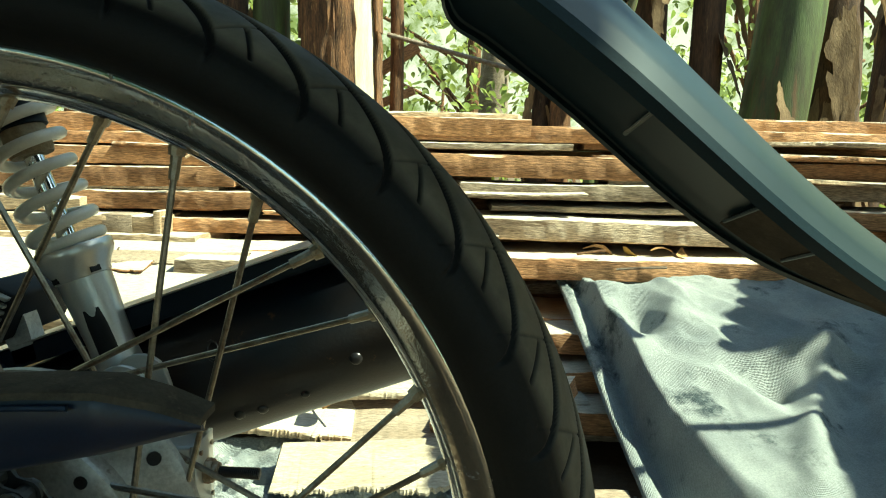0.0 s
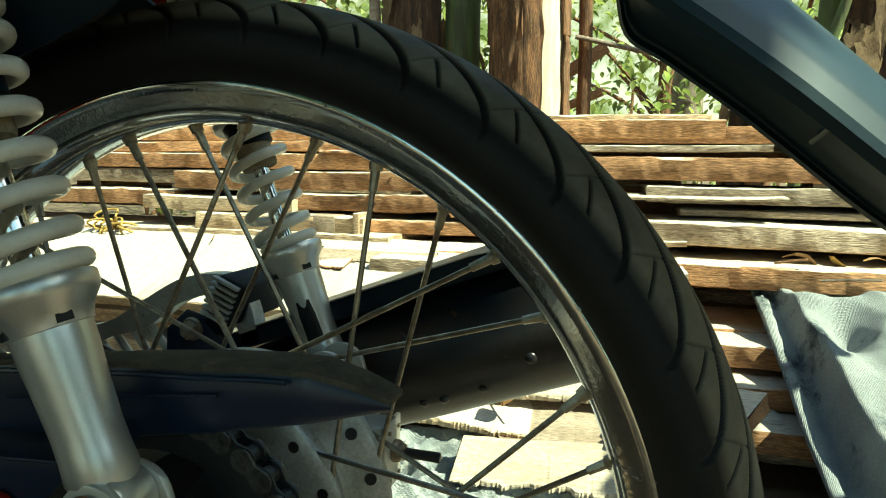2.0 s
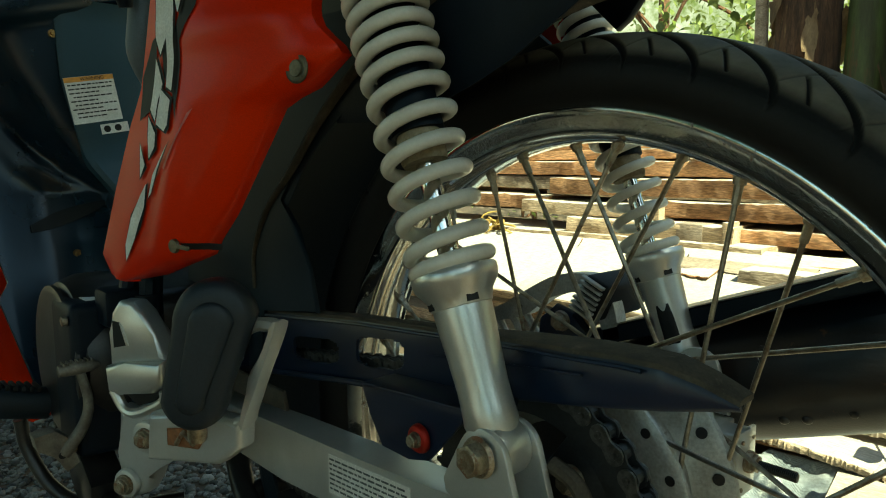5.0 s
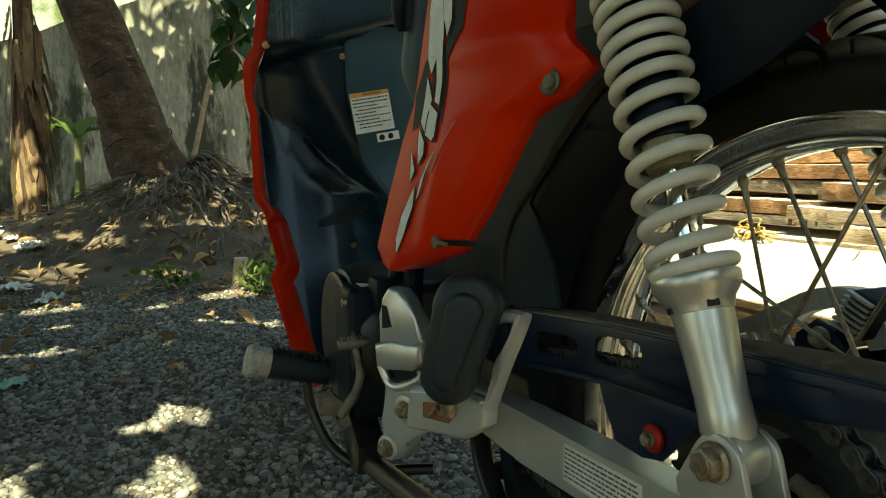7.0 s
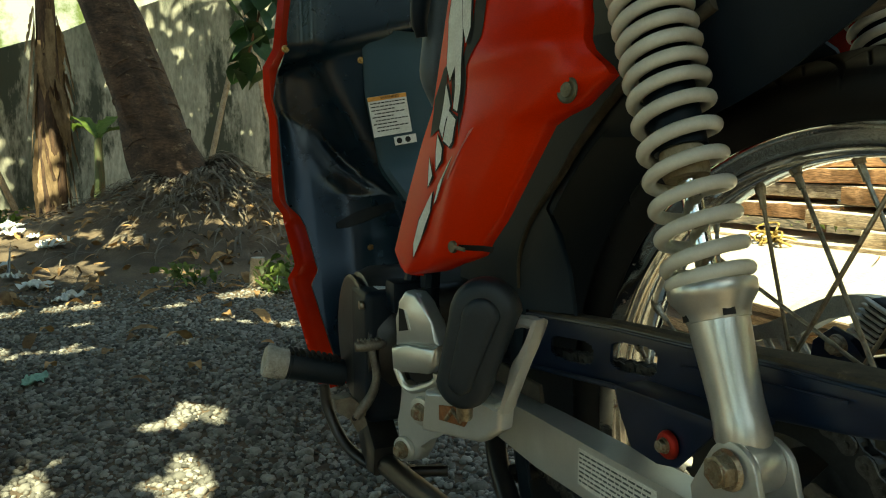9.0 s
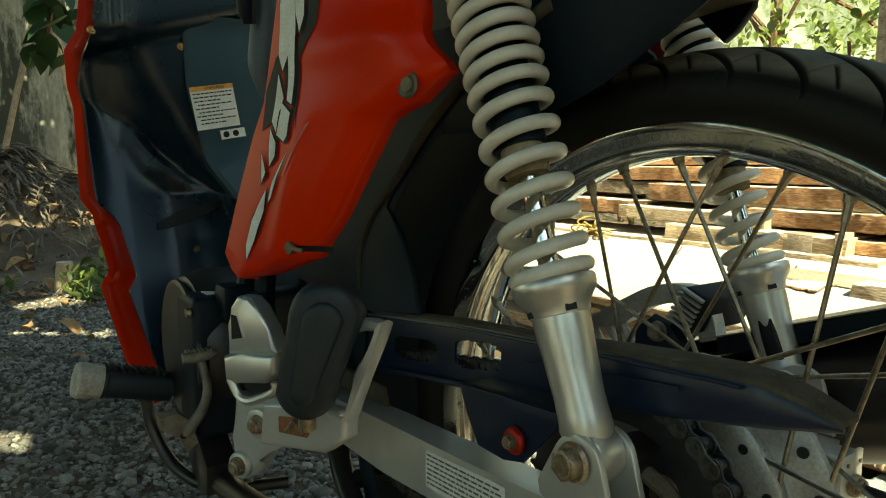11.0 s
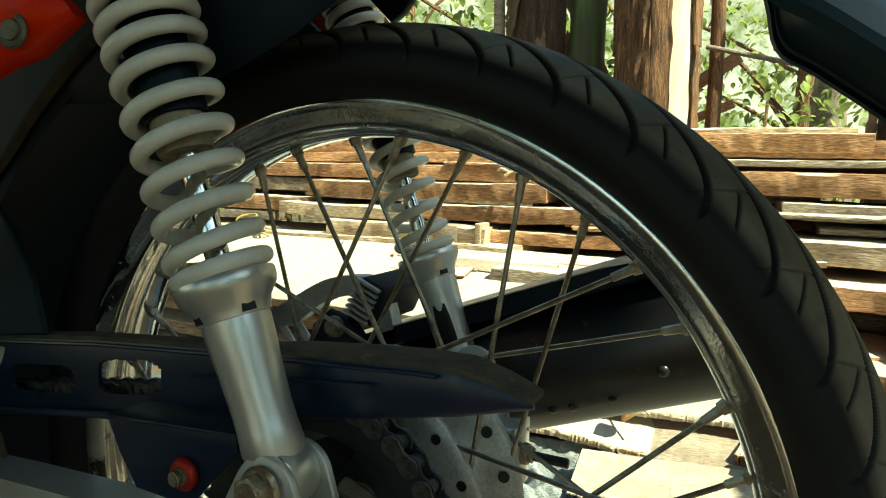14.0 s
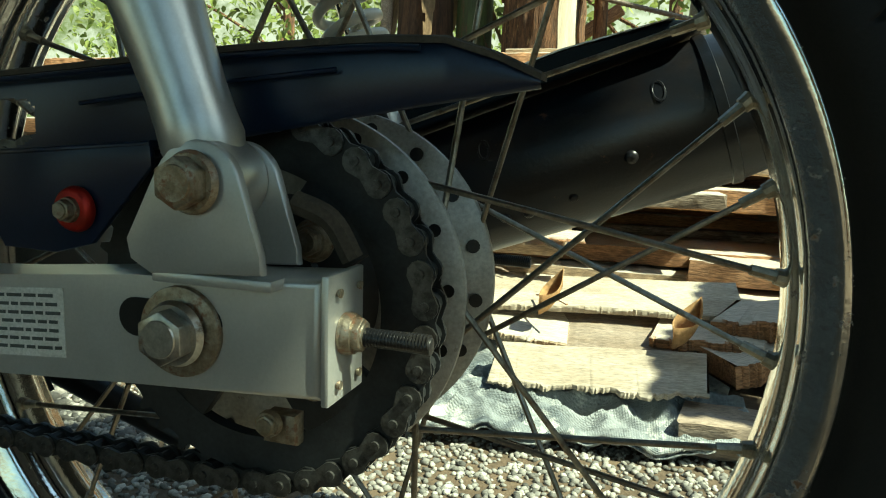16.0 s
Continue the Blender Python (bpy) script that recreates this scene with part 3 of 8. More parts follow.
def build_chain():
    chain = new("drive_chain")
    chain.parent = bike
    pitch, R, yc = 0.0127, 0.0776, -0.0560
    fx, fz, fr = -0.47, -0.022, 0.028
    d = math.hypot(fx, fz)
    base = math.atan2(fz, fx)
    al = math.acos((R - fr) / d)
    pts = []
    a0, a1 = base - al, base + al
    n = 90
    for k in range(n + 1):                      # round the rear sprocket, from above, over the back, to below
        t = a0 + (a1 - 2 * math.pi - a0) * k / n
        pts.append(Vector((R * math.cos(t), 0, R * math.sin(t))))
    t1 = a1
    p, q = pts[-1], Vector((fx + fr * math.cos(t1), 0, fz + fr * math.sin(t1)))
    for k in range(1, 61):                      # slack lower run
        u = k / 60
        w = p.lerp(q, u)
        w.z -= 0.012 * 4 * u * (1 - u)
        pts.append(w)
    m = 30
    for k in range(1, m + 1):
        t = a1 + (a0 + 2 * math.pi - a1) * k / m
        pts.append(Vector((fx + fr * math.cos(t), 0, fz + fr * math.sin(t))))
    p, q = pts[-1], pts[0]
    pts += [p.lerp(q, k / 60) for k in range(1, 61)]
    cum = [0]
    for a, b in zip(pts, pts[1:]):
        cum.append(cum[-1] + (b - a).length)
    count = 2 * round(cum[-1] / pitch / 2)
    step = cum[-1] / count
    arr, cums = np.array([tuple(p) for p in pts]), np.array(cum)
    at = lambda s: Vector([np.interp(s % cum[-1], cums, arr[:, i]) for i in range(3)])

    def link(w, t, h, wide):
        bm = bmesh.new()
        for sgn in (-1, 1):
            poly = []
            for c, st in ((-pitch / 2, 90), (pitch / 2, -90)):
                for k in range(7):
                    a = radians(st + 30 * k)
                    poly.append((c + h * math.cos(a), h * math.sin(a)))
                poly.append((0, math.copysign(0.66 * h, c)))
            add_prism(bm, poly, sgn * w - t / 2, sgn * w + t / 2)
            if wide:
                for c in (-pitch / 2, pitch / 2):
                    add_cyl(bm, (c, sgn * w, 0), (c, sgn * (w + 0.0018), 0), 0.0021, 0.0019, 10)
        if not wide:
            for c in (-pitch / 2, pitch / 2):
                add_cyl(bm, (c, -w, 0), (c, w, 0), 0.0042, 0.0042, 12)
        me = bpy.data.meshes.new("chain_link")
        bmesh.ops.recalc_face_normals(bm, faces=bm.faces)
        bm.to_mesh(me)
        bm.free()
        me.materials.append(CHAINM if wide else SPROCKET)
        return me

    meshes = (link(0.0041, 0.0014, 0.0058, False), link(0.0060, 0.0014, 0.0054, True))
    for i in range(count):
        a, b = at(i * step), at((i + 1) * step)
        d = (b - a).normalized()
        ob = new("chain_link", meshes[i % 2])
        ob.parent = chain
        ang = math.atan2(d.z, d.x)
        c = (a + b) / 2
        ob.matrix_local = Matrix.Translation((c.x, yc, c.z)) @ Matrix.Rotation(-ang, 4, "Y")


build_chain()


def build_swingarm(sgn):
    y0, y1 = sgn * 0.104, sgn * 0.078
    arm = new("swingarm")
    arm.parent = bike
    bm = bmesh.new()
    top = [(0.056, 0.0235), (-0.02, 0.0185), (-0.09, 0.0125), (-0.20, 0.006), (-0.345, -0.004)]
    bot = [(0.056, -0.0195), (-0.02, -0.0225), (-0.09, -0.027), (-0.20, -0.036), (-0.345, -0.040)]
    add_prism(bm, top[::-1] + bot, min(y0, y1), max(y0, y1), 0.0038, None, 4)
    part("arm", bm, ARM, arm, "satin silver box-section swingarm")
    bm = bmesh.new()
    add_box(bm, (0.0555, min(y0, y1) - 0.0012, -0.0205), (0.0585, max(y0, y1) + 0.0012, 0.0245), 0.0008)
    part("end_plate", bm, ARM, arm)
    for z in (-0.014, 0.018):
        for y in (0.083, 0.099):
            hexbolt("rivet", (0.0584, sgn * y, z), (1, 0, 0), 0.0018, 0.0012, 0, arm, BOLT, flange=False)
    # axle slot as a black plate for its dark inside, washer, nut
    bm = bmesh.new()
    pl = [(-0.019 + 0.0072 * math.cos(radians(a)), 0.0032 + 0.0072 * math.sin(radians(a))) for a in range(90, 271, 15)]
    pl += [(0.010 + 0.0072 * math.cos(radians(a)), 0.0032 + 0.0072 * math.sin(radians(a))) for a in range(-90, 91, 15)]
    add_prism(bm, pl, min(y0, y0 + sgn * 0.0006), max(y0, y0 + sgn * 0.0006))
    part("axle_slot", bm, INK, arm, "dark elongated axle slot")
    bm = bmesh.new()
    add_cyl(bm, (0.001, y0, 0), (0.001, y0 + sgn * 0.0026, 0), 0.0166, 0.0164, 40, 0.0005)
    part("washer", bm, BOLT, arm, "rust-ringed steel washer")
    hexbolt("axle_nut", (0.001, y0 + sgn * 0.0026, 0), (0, sgn, 0), 0.0098, 0.0105, 0, arm, STEEL, "zinc axle nut with rust")
    bm = bmesh.new()
    ym = (y0 + y1) / 2 + sgn * 0.002
    add_cyl(bm, (0.05, ym, 0.003), (0.0905, ym, 0.0015), 0.0031, 0.0031, 16, 0.0006)
    for k in range(22):
        x = 0.064 + k * 0.0012
        add_cyl(bm, (x, ym, 0.0022), (x + 0.0006, ym, 0.0022), 0.0034, 0.0034, 12)
    part("adjuster_bolt", bm, IRON, arm, "threaded chain adjuster bolt")
    hexbolt("adjuster_nut", (0.0585, ym, 0.0028), (1, 0, 0), 0.0062, 0.0075, 0.0075, arm, BOLT)
    # shock bracket: two plates on the arm
    for yy, nm in ((sgn * 0.1100, "outer_lug"), (sgn * 0.0860, "inner_lug")):
        bm = bmesh.new()
        pl = [(0.0135 + 0.0165 * math.cos(radians(a)), 0.052 + 0.0155 * math.sin(radians(a))) for a in range(20, 161, 14)]
        pl = [(0.038, 0.024), (0.037, 0.030)] + pl + [(-0.0155, 0.033), (-0.014, 0.026), (-0.006, 0.0215)]
        add_prism(bm, pl, yy - 0.002, yy + 0.002, 0.0008)
        part(nm, bm, ARM, arm)
    bm = bmesh.new()
    add_box(bm, (-0.006, min(sgn * 0.1115, sgn * 0.0845), 0.0185), (0.041, max(sgn * 0.1115, sgn * 0.0845), 0.0225), 0.001)
    part("bracket_base", bm, ARM, arm)
    hexbolt("shock_bolt", (0.0130, sgn * 0.1120, 0.0535), (0, sgn, 0), 0.0088, 0.0105, 0.0, arm, BOLT, "flanged bolt with surface rust")
    if sgn < 0:
        bm = bmesh.new()
        add_prism(bm, [(-0.1375, 0.0045), (-0.052, 0.0105), (-0.052, -0.0165), (-0.1375, -0.0225)], y0 - 0.0004, y0)
        lab = part("spec_sticker", bm, WHITE, arm, "white specification sticker with rows of print")
        bm = bmesh.new()
        rng = random.Random(5)
        for i in range(7):
            x = -0.136
            while x < -0.056:
                w = rng.uniform(0.0025, 0.0075)
                z = 0.0022 + 0.07 * (x + 0.1375) - i * 0.0034
                add_prism(bm, [(x, z - 0.0013), (min(x + w, -0.0535), z - 0.0013 + 0.07 * w), (min(x + w, -0.0535), z + 0.07 * w), (x, z)], y0 - 0.0006, y0 - 0.00045)
                x += w + 0.0013
        part("print", bm, PRINT, lab)


build_swingarm(-1)
build_swingarm(1)


def build_shock(sgn):
    y = -0.098 if sgn < 0 else 0.128
    foot, way = Vector((0.0115, y, 0.0535)) if sgn < 0 else Vector((-0.0035, y, 0.0400)), Vector((-0.0815, 0, 0.215)).normalized()
    sh = new("shock_absorber")
    sh.parent = bike
    bm = bmesh.new()
    add_revolve(bm, foot, way, [(0.006, 0.0125), (0.014, 0.0146), (0.022, 0.0140), (0.032, 0.0138), (0.050, 0.0147), (0.066, 0.0158), (0.0745, 0.0161), (0.0748, 0.0168), (0.077, 0.0172),
                (0.081, 0.0185), (0.0865, 0.0226), (0.0895, 0.0236), (0.0935, 0.0236), (0.0945, 0.0228), (0.0945, 0.008)], 64)
    add_cyl(bm, foot + Vector((0, -0.0098, 0)), foot + Vector((0, 0.0098, 0)), 0.0152, 0.0152, 40, 0.0018)
    body = part("lower_body", bm, ALU, sh, "silver cast lower damper body with a flared spring seat", 40)
    # notches set on as black boxes, for the dark inside them
    bm = bmesh.new()
    side = Vector((math.cos(0.9), -math.sin(0.9), 0)) if sgn < 0 else Vector((math.cos(1.1), -math.sin(1.1), 0))
    c = foot + way * 0.0775
    for k in (-1, 0.55):
        d = Matrix.Rotation(k, 3, way) @ side
        d = (d - way * d.dot(way)).normalized()
        m = Matrix.Translation(c + d * 0.0162) @ Matrix((d, way.cross(d), way)).transposed().to_4x4()
        add_box(bm, (-0.0025, -0.0032, -0.0018), (0.0016, 0.0032, 0.0018), 0, m)
    part("drain_notch", bm, INK, body, "dark notches under the spring seat")
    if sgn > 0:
        # no hollow is cut: a black block gives the recess its shade
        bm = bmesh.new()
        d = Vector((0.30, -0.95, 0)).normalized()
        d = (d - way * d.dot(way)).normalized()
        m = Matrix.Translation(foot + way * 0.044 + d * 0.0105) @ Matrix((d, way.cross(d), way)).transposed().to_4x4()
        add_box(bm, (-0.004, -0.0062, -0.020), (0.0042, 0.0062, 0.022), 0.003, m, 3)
        part("recess", bm, INK, body, "black block for the shaded recess in the damper body")
    bm = bmesh.new()
    add_cyl(bm, foot + way * 0.09, foot + way * 0.20, 0.0058, 0.0058, 20)
    part("piston_rod", bm, CHROME, sh, "chromed piston rod")
    bm = bmesh.new()
    add_revolve(bm, foot + way * 0.155, way, [(0, 0.008), (0, 0.0122), (0.003, 0.0132), (0.016, 0.0128), (0.018, 0.0115)], 32)
    part("bump_stop", bm, TAN, sh, "dusty tan bump stop")
    bm = bmesh.new()
    add_revolve(bm, foot + way * 0.172, way, [(0, 0.010), (0, 0.0150), (0.16, 0.0150), (0.16, 0.004)], 32)
    part("upper_tube", bm, BLACKP, sh)
    # spring: wide coils below, closer ones above
    bm = bmesh.new()
    side = way.orthogonal().normalized()
    up = way.cross(side)
    pts, a, z = [], radians(200), 0.0965
    while z < 0.31:
        pts.append(foot + way * z + (side * math.cos(a) + up * math.sin(a)) * (0.0209 if sgn < 0 else 0.0192))
        da = radians(7.5)
        pitch = 0.0075 if z < 0.102 else (0.0170 if z < 0.185 else 0.0170 - 0.0055 * min(1, (z - 0.185) / 0.03))
        z += pitch * da / (2 * math.pi)
        a += da
    add_tube(bm, pts, 0.0041 if sgn < 0 else 0.0037, 12)
    part("coil_spring", bm, SPRING, sh, "cream painted coil spring", 180)
    bm = bmesh.new()
    add_revolve(bm, foot + way * 0.31, way, [(0, 0.010), (0, 0.024), (0.006, 0.025), (0.012, 0.018), (0.04, 0.015)], 40)
    part("upper_mount", bm, BLACKP, sh)


build_shock(-1)
build_shock(1)


def build_chain_guard():
    g = new("chain_guard")
    g.parent = bike
    bm = bmesh.new()
    # side plate as a grid of strips round the slots
    top = lambda x: np.interp(x, [-0.335, -0.146, -0.069, -0.002, 0.060, 0.083, 0.101, 0.116], [0.0695, 0.0906, 0.0967, 0.1023, 0.1055, 0.1052, 0.1000, 0.0935])
    low = lambda x: np.interp(x, [-0.335, -0.236, -0.144, -0.10, 0.005, 0.094, 0.116], [0.0140, 0.0303, 0.0440, 0.0480, 0.0690, 0.0850, 0.0892])
    yo = lambda x: np.interp(x, [-0.335, 0.04, 0.083, 0.116], [-0.0705, -0.0705, -0.0660, -0.0560])
    xs = sorted(set([round(-0.335 + 0.005 * k, 4) for k in range(91)] + [round(-0.245 + 0.0022 * k, 4) for k in range(72)] + [0.083, 0.116]))
    xs = [x for x in xs if x <= 0.116]
    nz = 46
    grid = {}
    for i, x in enumerate(xs):
        for j in range(nz + 1):
            z = low(x) + (top(x) - low(x)) * j / nz
            dy = 0.0030 * math.sin(math.pi * min(1, max(0, (z - low(x)) / max(1e-4, top(x) - low(x))))) ** 0.5
            grid[i, j] = bm.verts.new((x, yo(x) - dy + 0.003, z))
    for i in range(len(xs) - 1):
        for j in range(nz):
            xm = (xs[i] + xs[i + 1]) / 2
            z = low(xm) + (top(xm) - low(xm)) * (j + 0.5) / nz
            rx, rz = (xm + 0.1245) / 0.0265, (z - 0.0700 - 0.12 * (xm + 0.1245)) / 0.0105
            if abs(rx) ** 4 + abs(rz) ** 4 < 1:
                continue
            rx, rz = (xm + 0.205) / 0.032, (z - 0.0565 - 0.12 * (xm + 0.205)) / 0.0095
            if abs(rx) ** 4 + abs(rz) ** 4 < 1:
                continue
            bm.faces.new((grid[i, j], grid[i + 1, j], grid[i + 1, j + 1], grid[i, j + 1]))
    shell(bm, 0.0022)
    part("side_plate", bm, GUARD, g, "navy black pressed side plate with slots", 50)
    # raised rims
    bm = bmesh.new()
    add_tube(bm, [(x, yo(x) - 0.0012, low(x) + 0.0005) for x in np.linspace(-0.335, 0.0, 34)], 0.0022, 10)
    part("lower_rim", bm, GUARD, g)
    bm = bmesh.new()
    add_tube(bm, [(x, yo(x) - 0.0022, top(x) - 0.0035) for x in np.linspace(-0.335, 0.075, 40)], 0.0012, 8)
    part("upper_rim", bm, GUARD, g)
    bm = bmesh.new()
    add_tube(bm, [(x, yo(x) - 0.0035, low(x) + 0.62 * (top(x) - low(x))) for x in np.linspace(-0.07, 0.045, 14)], 0.0009, 6)
    part("pressed_line", bm, GUARD, g)
    # top ledge, dusty on its upper face
    bm = bmesh.new()
    lo = []
    for x in xs:
        z = top(x)
        y = yo(x)
        yi = np.interp(x, [-0.335, -0.06, 0.03, 0.116], [-0.0615, -0.0615, -0.047, -0.042])
        lo.append([Vector((x, y, z - 0.0015)), Vector((x, y + 0.001, z + 0.0008)), Vector((x, y + 0.004, z + 0.0018)), Vector((x, yi, z + 0.0018)), Vector((x, yi, z - 0.0010)), Vector((x, y + 0.004, z - 0.0012))])
    add_loft(bm, lo, True, True)
    part("top_ledge", bm, DUST, g, "dusty top ledge of the guard")
    hexbolt("guard_bolt", (-0.050, -0.0985, 0.040), (0, -1, 0), 0.0042, 0.0075, 0.0, g, BOLT)
    bm = bmesh.new()
    add_cyl(bm, (-0.050, -0.0975, 0.040), (-0.050, -0.1015, 0.040), 0.0092, 0.0078, 28, 0.0012)
    part("red_washer", bm, REDBOLT, g, "red anodised cup washer")
    bm = bmesh.new()
    tab = [(-0.1085, 0.0560), (-0.0998, 0.0402), (-0.0886, 0.0228), (-0.0628, 0.0222), (-0.0449, 0.0270), (-0.0169, 0.0575), (-0.0175, 0.0660), (-0.105, 0.0590)]
    add_prism(bm, tab, -0.0965, -0.0935, 0.001)
    add_prism(bm, [(-0.1085, 0.0565), (-0.0175, 0.0640), (-0.0175, 0.0665), (-0.1085, 0.0595)], -0.0965, -0.0680, 0.0008)
    part("mount_tab", bm, GUARD, g)


build_chain_guard()


def build_exhaust():
    e = new("exhaust")
    e.parent = bike
    c0 = Vector((0.10, 0.168, 0.063))
    way = Vector((0.9395, 0.0, 0.3425))
    bm = bmesh.new()
    add_revolve(bm, c0, way, [(-0.40, 0.012), (-0.36, 0.016), (-0.27, 0.030), (-0.20, 0.0425), (-0.15, 0.0462), (0.092, 0.0465), (0.0925, 0.0478), (0.0985, 0.0478), (0.099, 0.0462), (0.118, 0.044), (0.124, 0.030), (0.124, 0.012), (0.11, 0.012)], 72)
    muf = part("muffler", bm, EXHAUST, e, "satin black muffler with rust freckles", 40)
    for s, a, r in ((0.040, 196, 0.0035), (-0.045, 214, 0.003), (-0.03, 216, 0.003), (0.0, 214, 0.0025)):
        p = c0 + way * s
        up = Vector((-way.z, 0, way.x))
        d = Vector((0, -1, 0)) * math.cos(radians(a - 180)) + up * -math.sin(radians(a - 180))
        bm = bmesh.new()
        add_revolve(bm, p + d * 0.0455, d, [(0, r * 1.3), (0.0012, r * 1.2), (0.0026, r * 0.8), (0.003, r * 0.3)], 14)
        part("rivet", bm, EXHAUST, muf)
    for s in (-0.045, 0.065):
        p = c0 + way * s
        up = Vector((-way.z, 0, way.x))
        d = (Vector((0, -1, 0)) * 0.9 + up * 0.42).normalized()
        t = d.cross(way)
        bm = bmesh.new()
        ring = [p + d * 0.0458 + way * 0.0035 * math.cos(q) + t * 0.0065 * math.sin(q) for q in np.linspace(0, 2 * math.pi, 20)]
        add_tube(bm, ring, 0.0011, 6, False)
        part("embossed_ring", bm, EXHAUST, muf)
    # flat heat shield above
    bm = bmesh.new()
    up = Vector((-way.z, 0, way.x))
    m = Matrix.Translation(c0) @ Matrix((way, Vector((0, 1, 0)), up)).transposed().to_4x4()
    add_prism(bm, [(-0.30, 0.050), (-0.26, 0.060), (0.02, 0.0615), (0.085, 0.056), (0.10, 0.050), (0.085, 0.047), (-0.25, 0.047)], -0.036, 0.036, 0.002, m)
    part("heat_shield", bm, BLACKP, e, "flat black heat shield above the muffler")
    bm = bmesh.new()
    add_prism(bm, [(-0.27, 0.0605), (0.02, 0.0622), (0.085, 0.0568), (0.085, 0.0575), (0.02, 0.0632), (-0.27, 0.0615)], -0.0372, 0.0372, 0, m)
    part("shield_edge", bm, STEEL, e, "pale steel edge along the shield")


build_exhaust()


# ---- bodywork ----
FY = lambda x: -0.133 + 0.264 * (x + 0.117)


def fairing_edges(z):
    zl = np.interp(z, [0.112, 0.117, 0.131, 0.18, 0.224, 0.25, 0.33, 0.46], [-0.290, -0.306, -0.315, -0.294, -0.273, -0.258, -0.238, -0.205])
    zr = np.interp(z, [0.112, 0.118, 0.136, 0.147, 0.166, 0.235, 0.244, 0.262, 0.276, 0.308, 0.33, 0.46], [-0.290, -0.262, -0.214, -0.207, -0.190, -0.143, -0.116, -0.092, -0.106, -0.116, -0.114, -0.09])
    return zl, zr


def fairing_y(x, z):
    zl, zr = fairing_edges(z)
    u = min(1, max(0, (x - zl) / (zr - zl)))
    fold = 0.006 * math.exp(-((z - 0.283) / 0.012) ** 2) * u
    ridge = 0.0030 * math.exp(-((x - (-0.236 + 0.36 * (z - 0.15))) / 0.010) ** 2) * max(0.0, 1 - max(0, z - 0.20) / 0.05)
    turn_in = 0.010 * max(0.0, (u - 0.80) / 0.20) ** 2
    return FY(x) - 0.006 * math.sin(math.pi * u) - fold - ridge + turn_in


def surf_patch(bm, poly_rows, lift):
    """poly_rows: (z, x left, x right) strips that lie on the fairing."""
    rows = []
    for z, a, b in poly_rows:
        rows.append([bm.verts.new((a + (b - a) * k / 4, fairing_y(a + (b - a) * k / 4, z) - lift, z)) for k in range(5)])
    for p, q in zip(rows, rows[1:]):
        for k in range(4):
            bm.faces.new((p[k], p[k + 1], q[k + 1], q[k]))


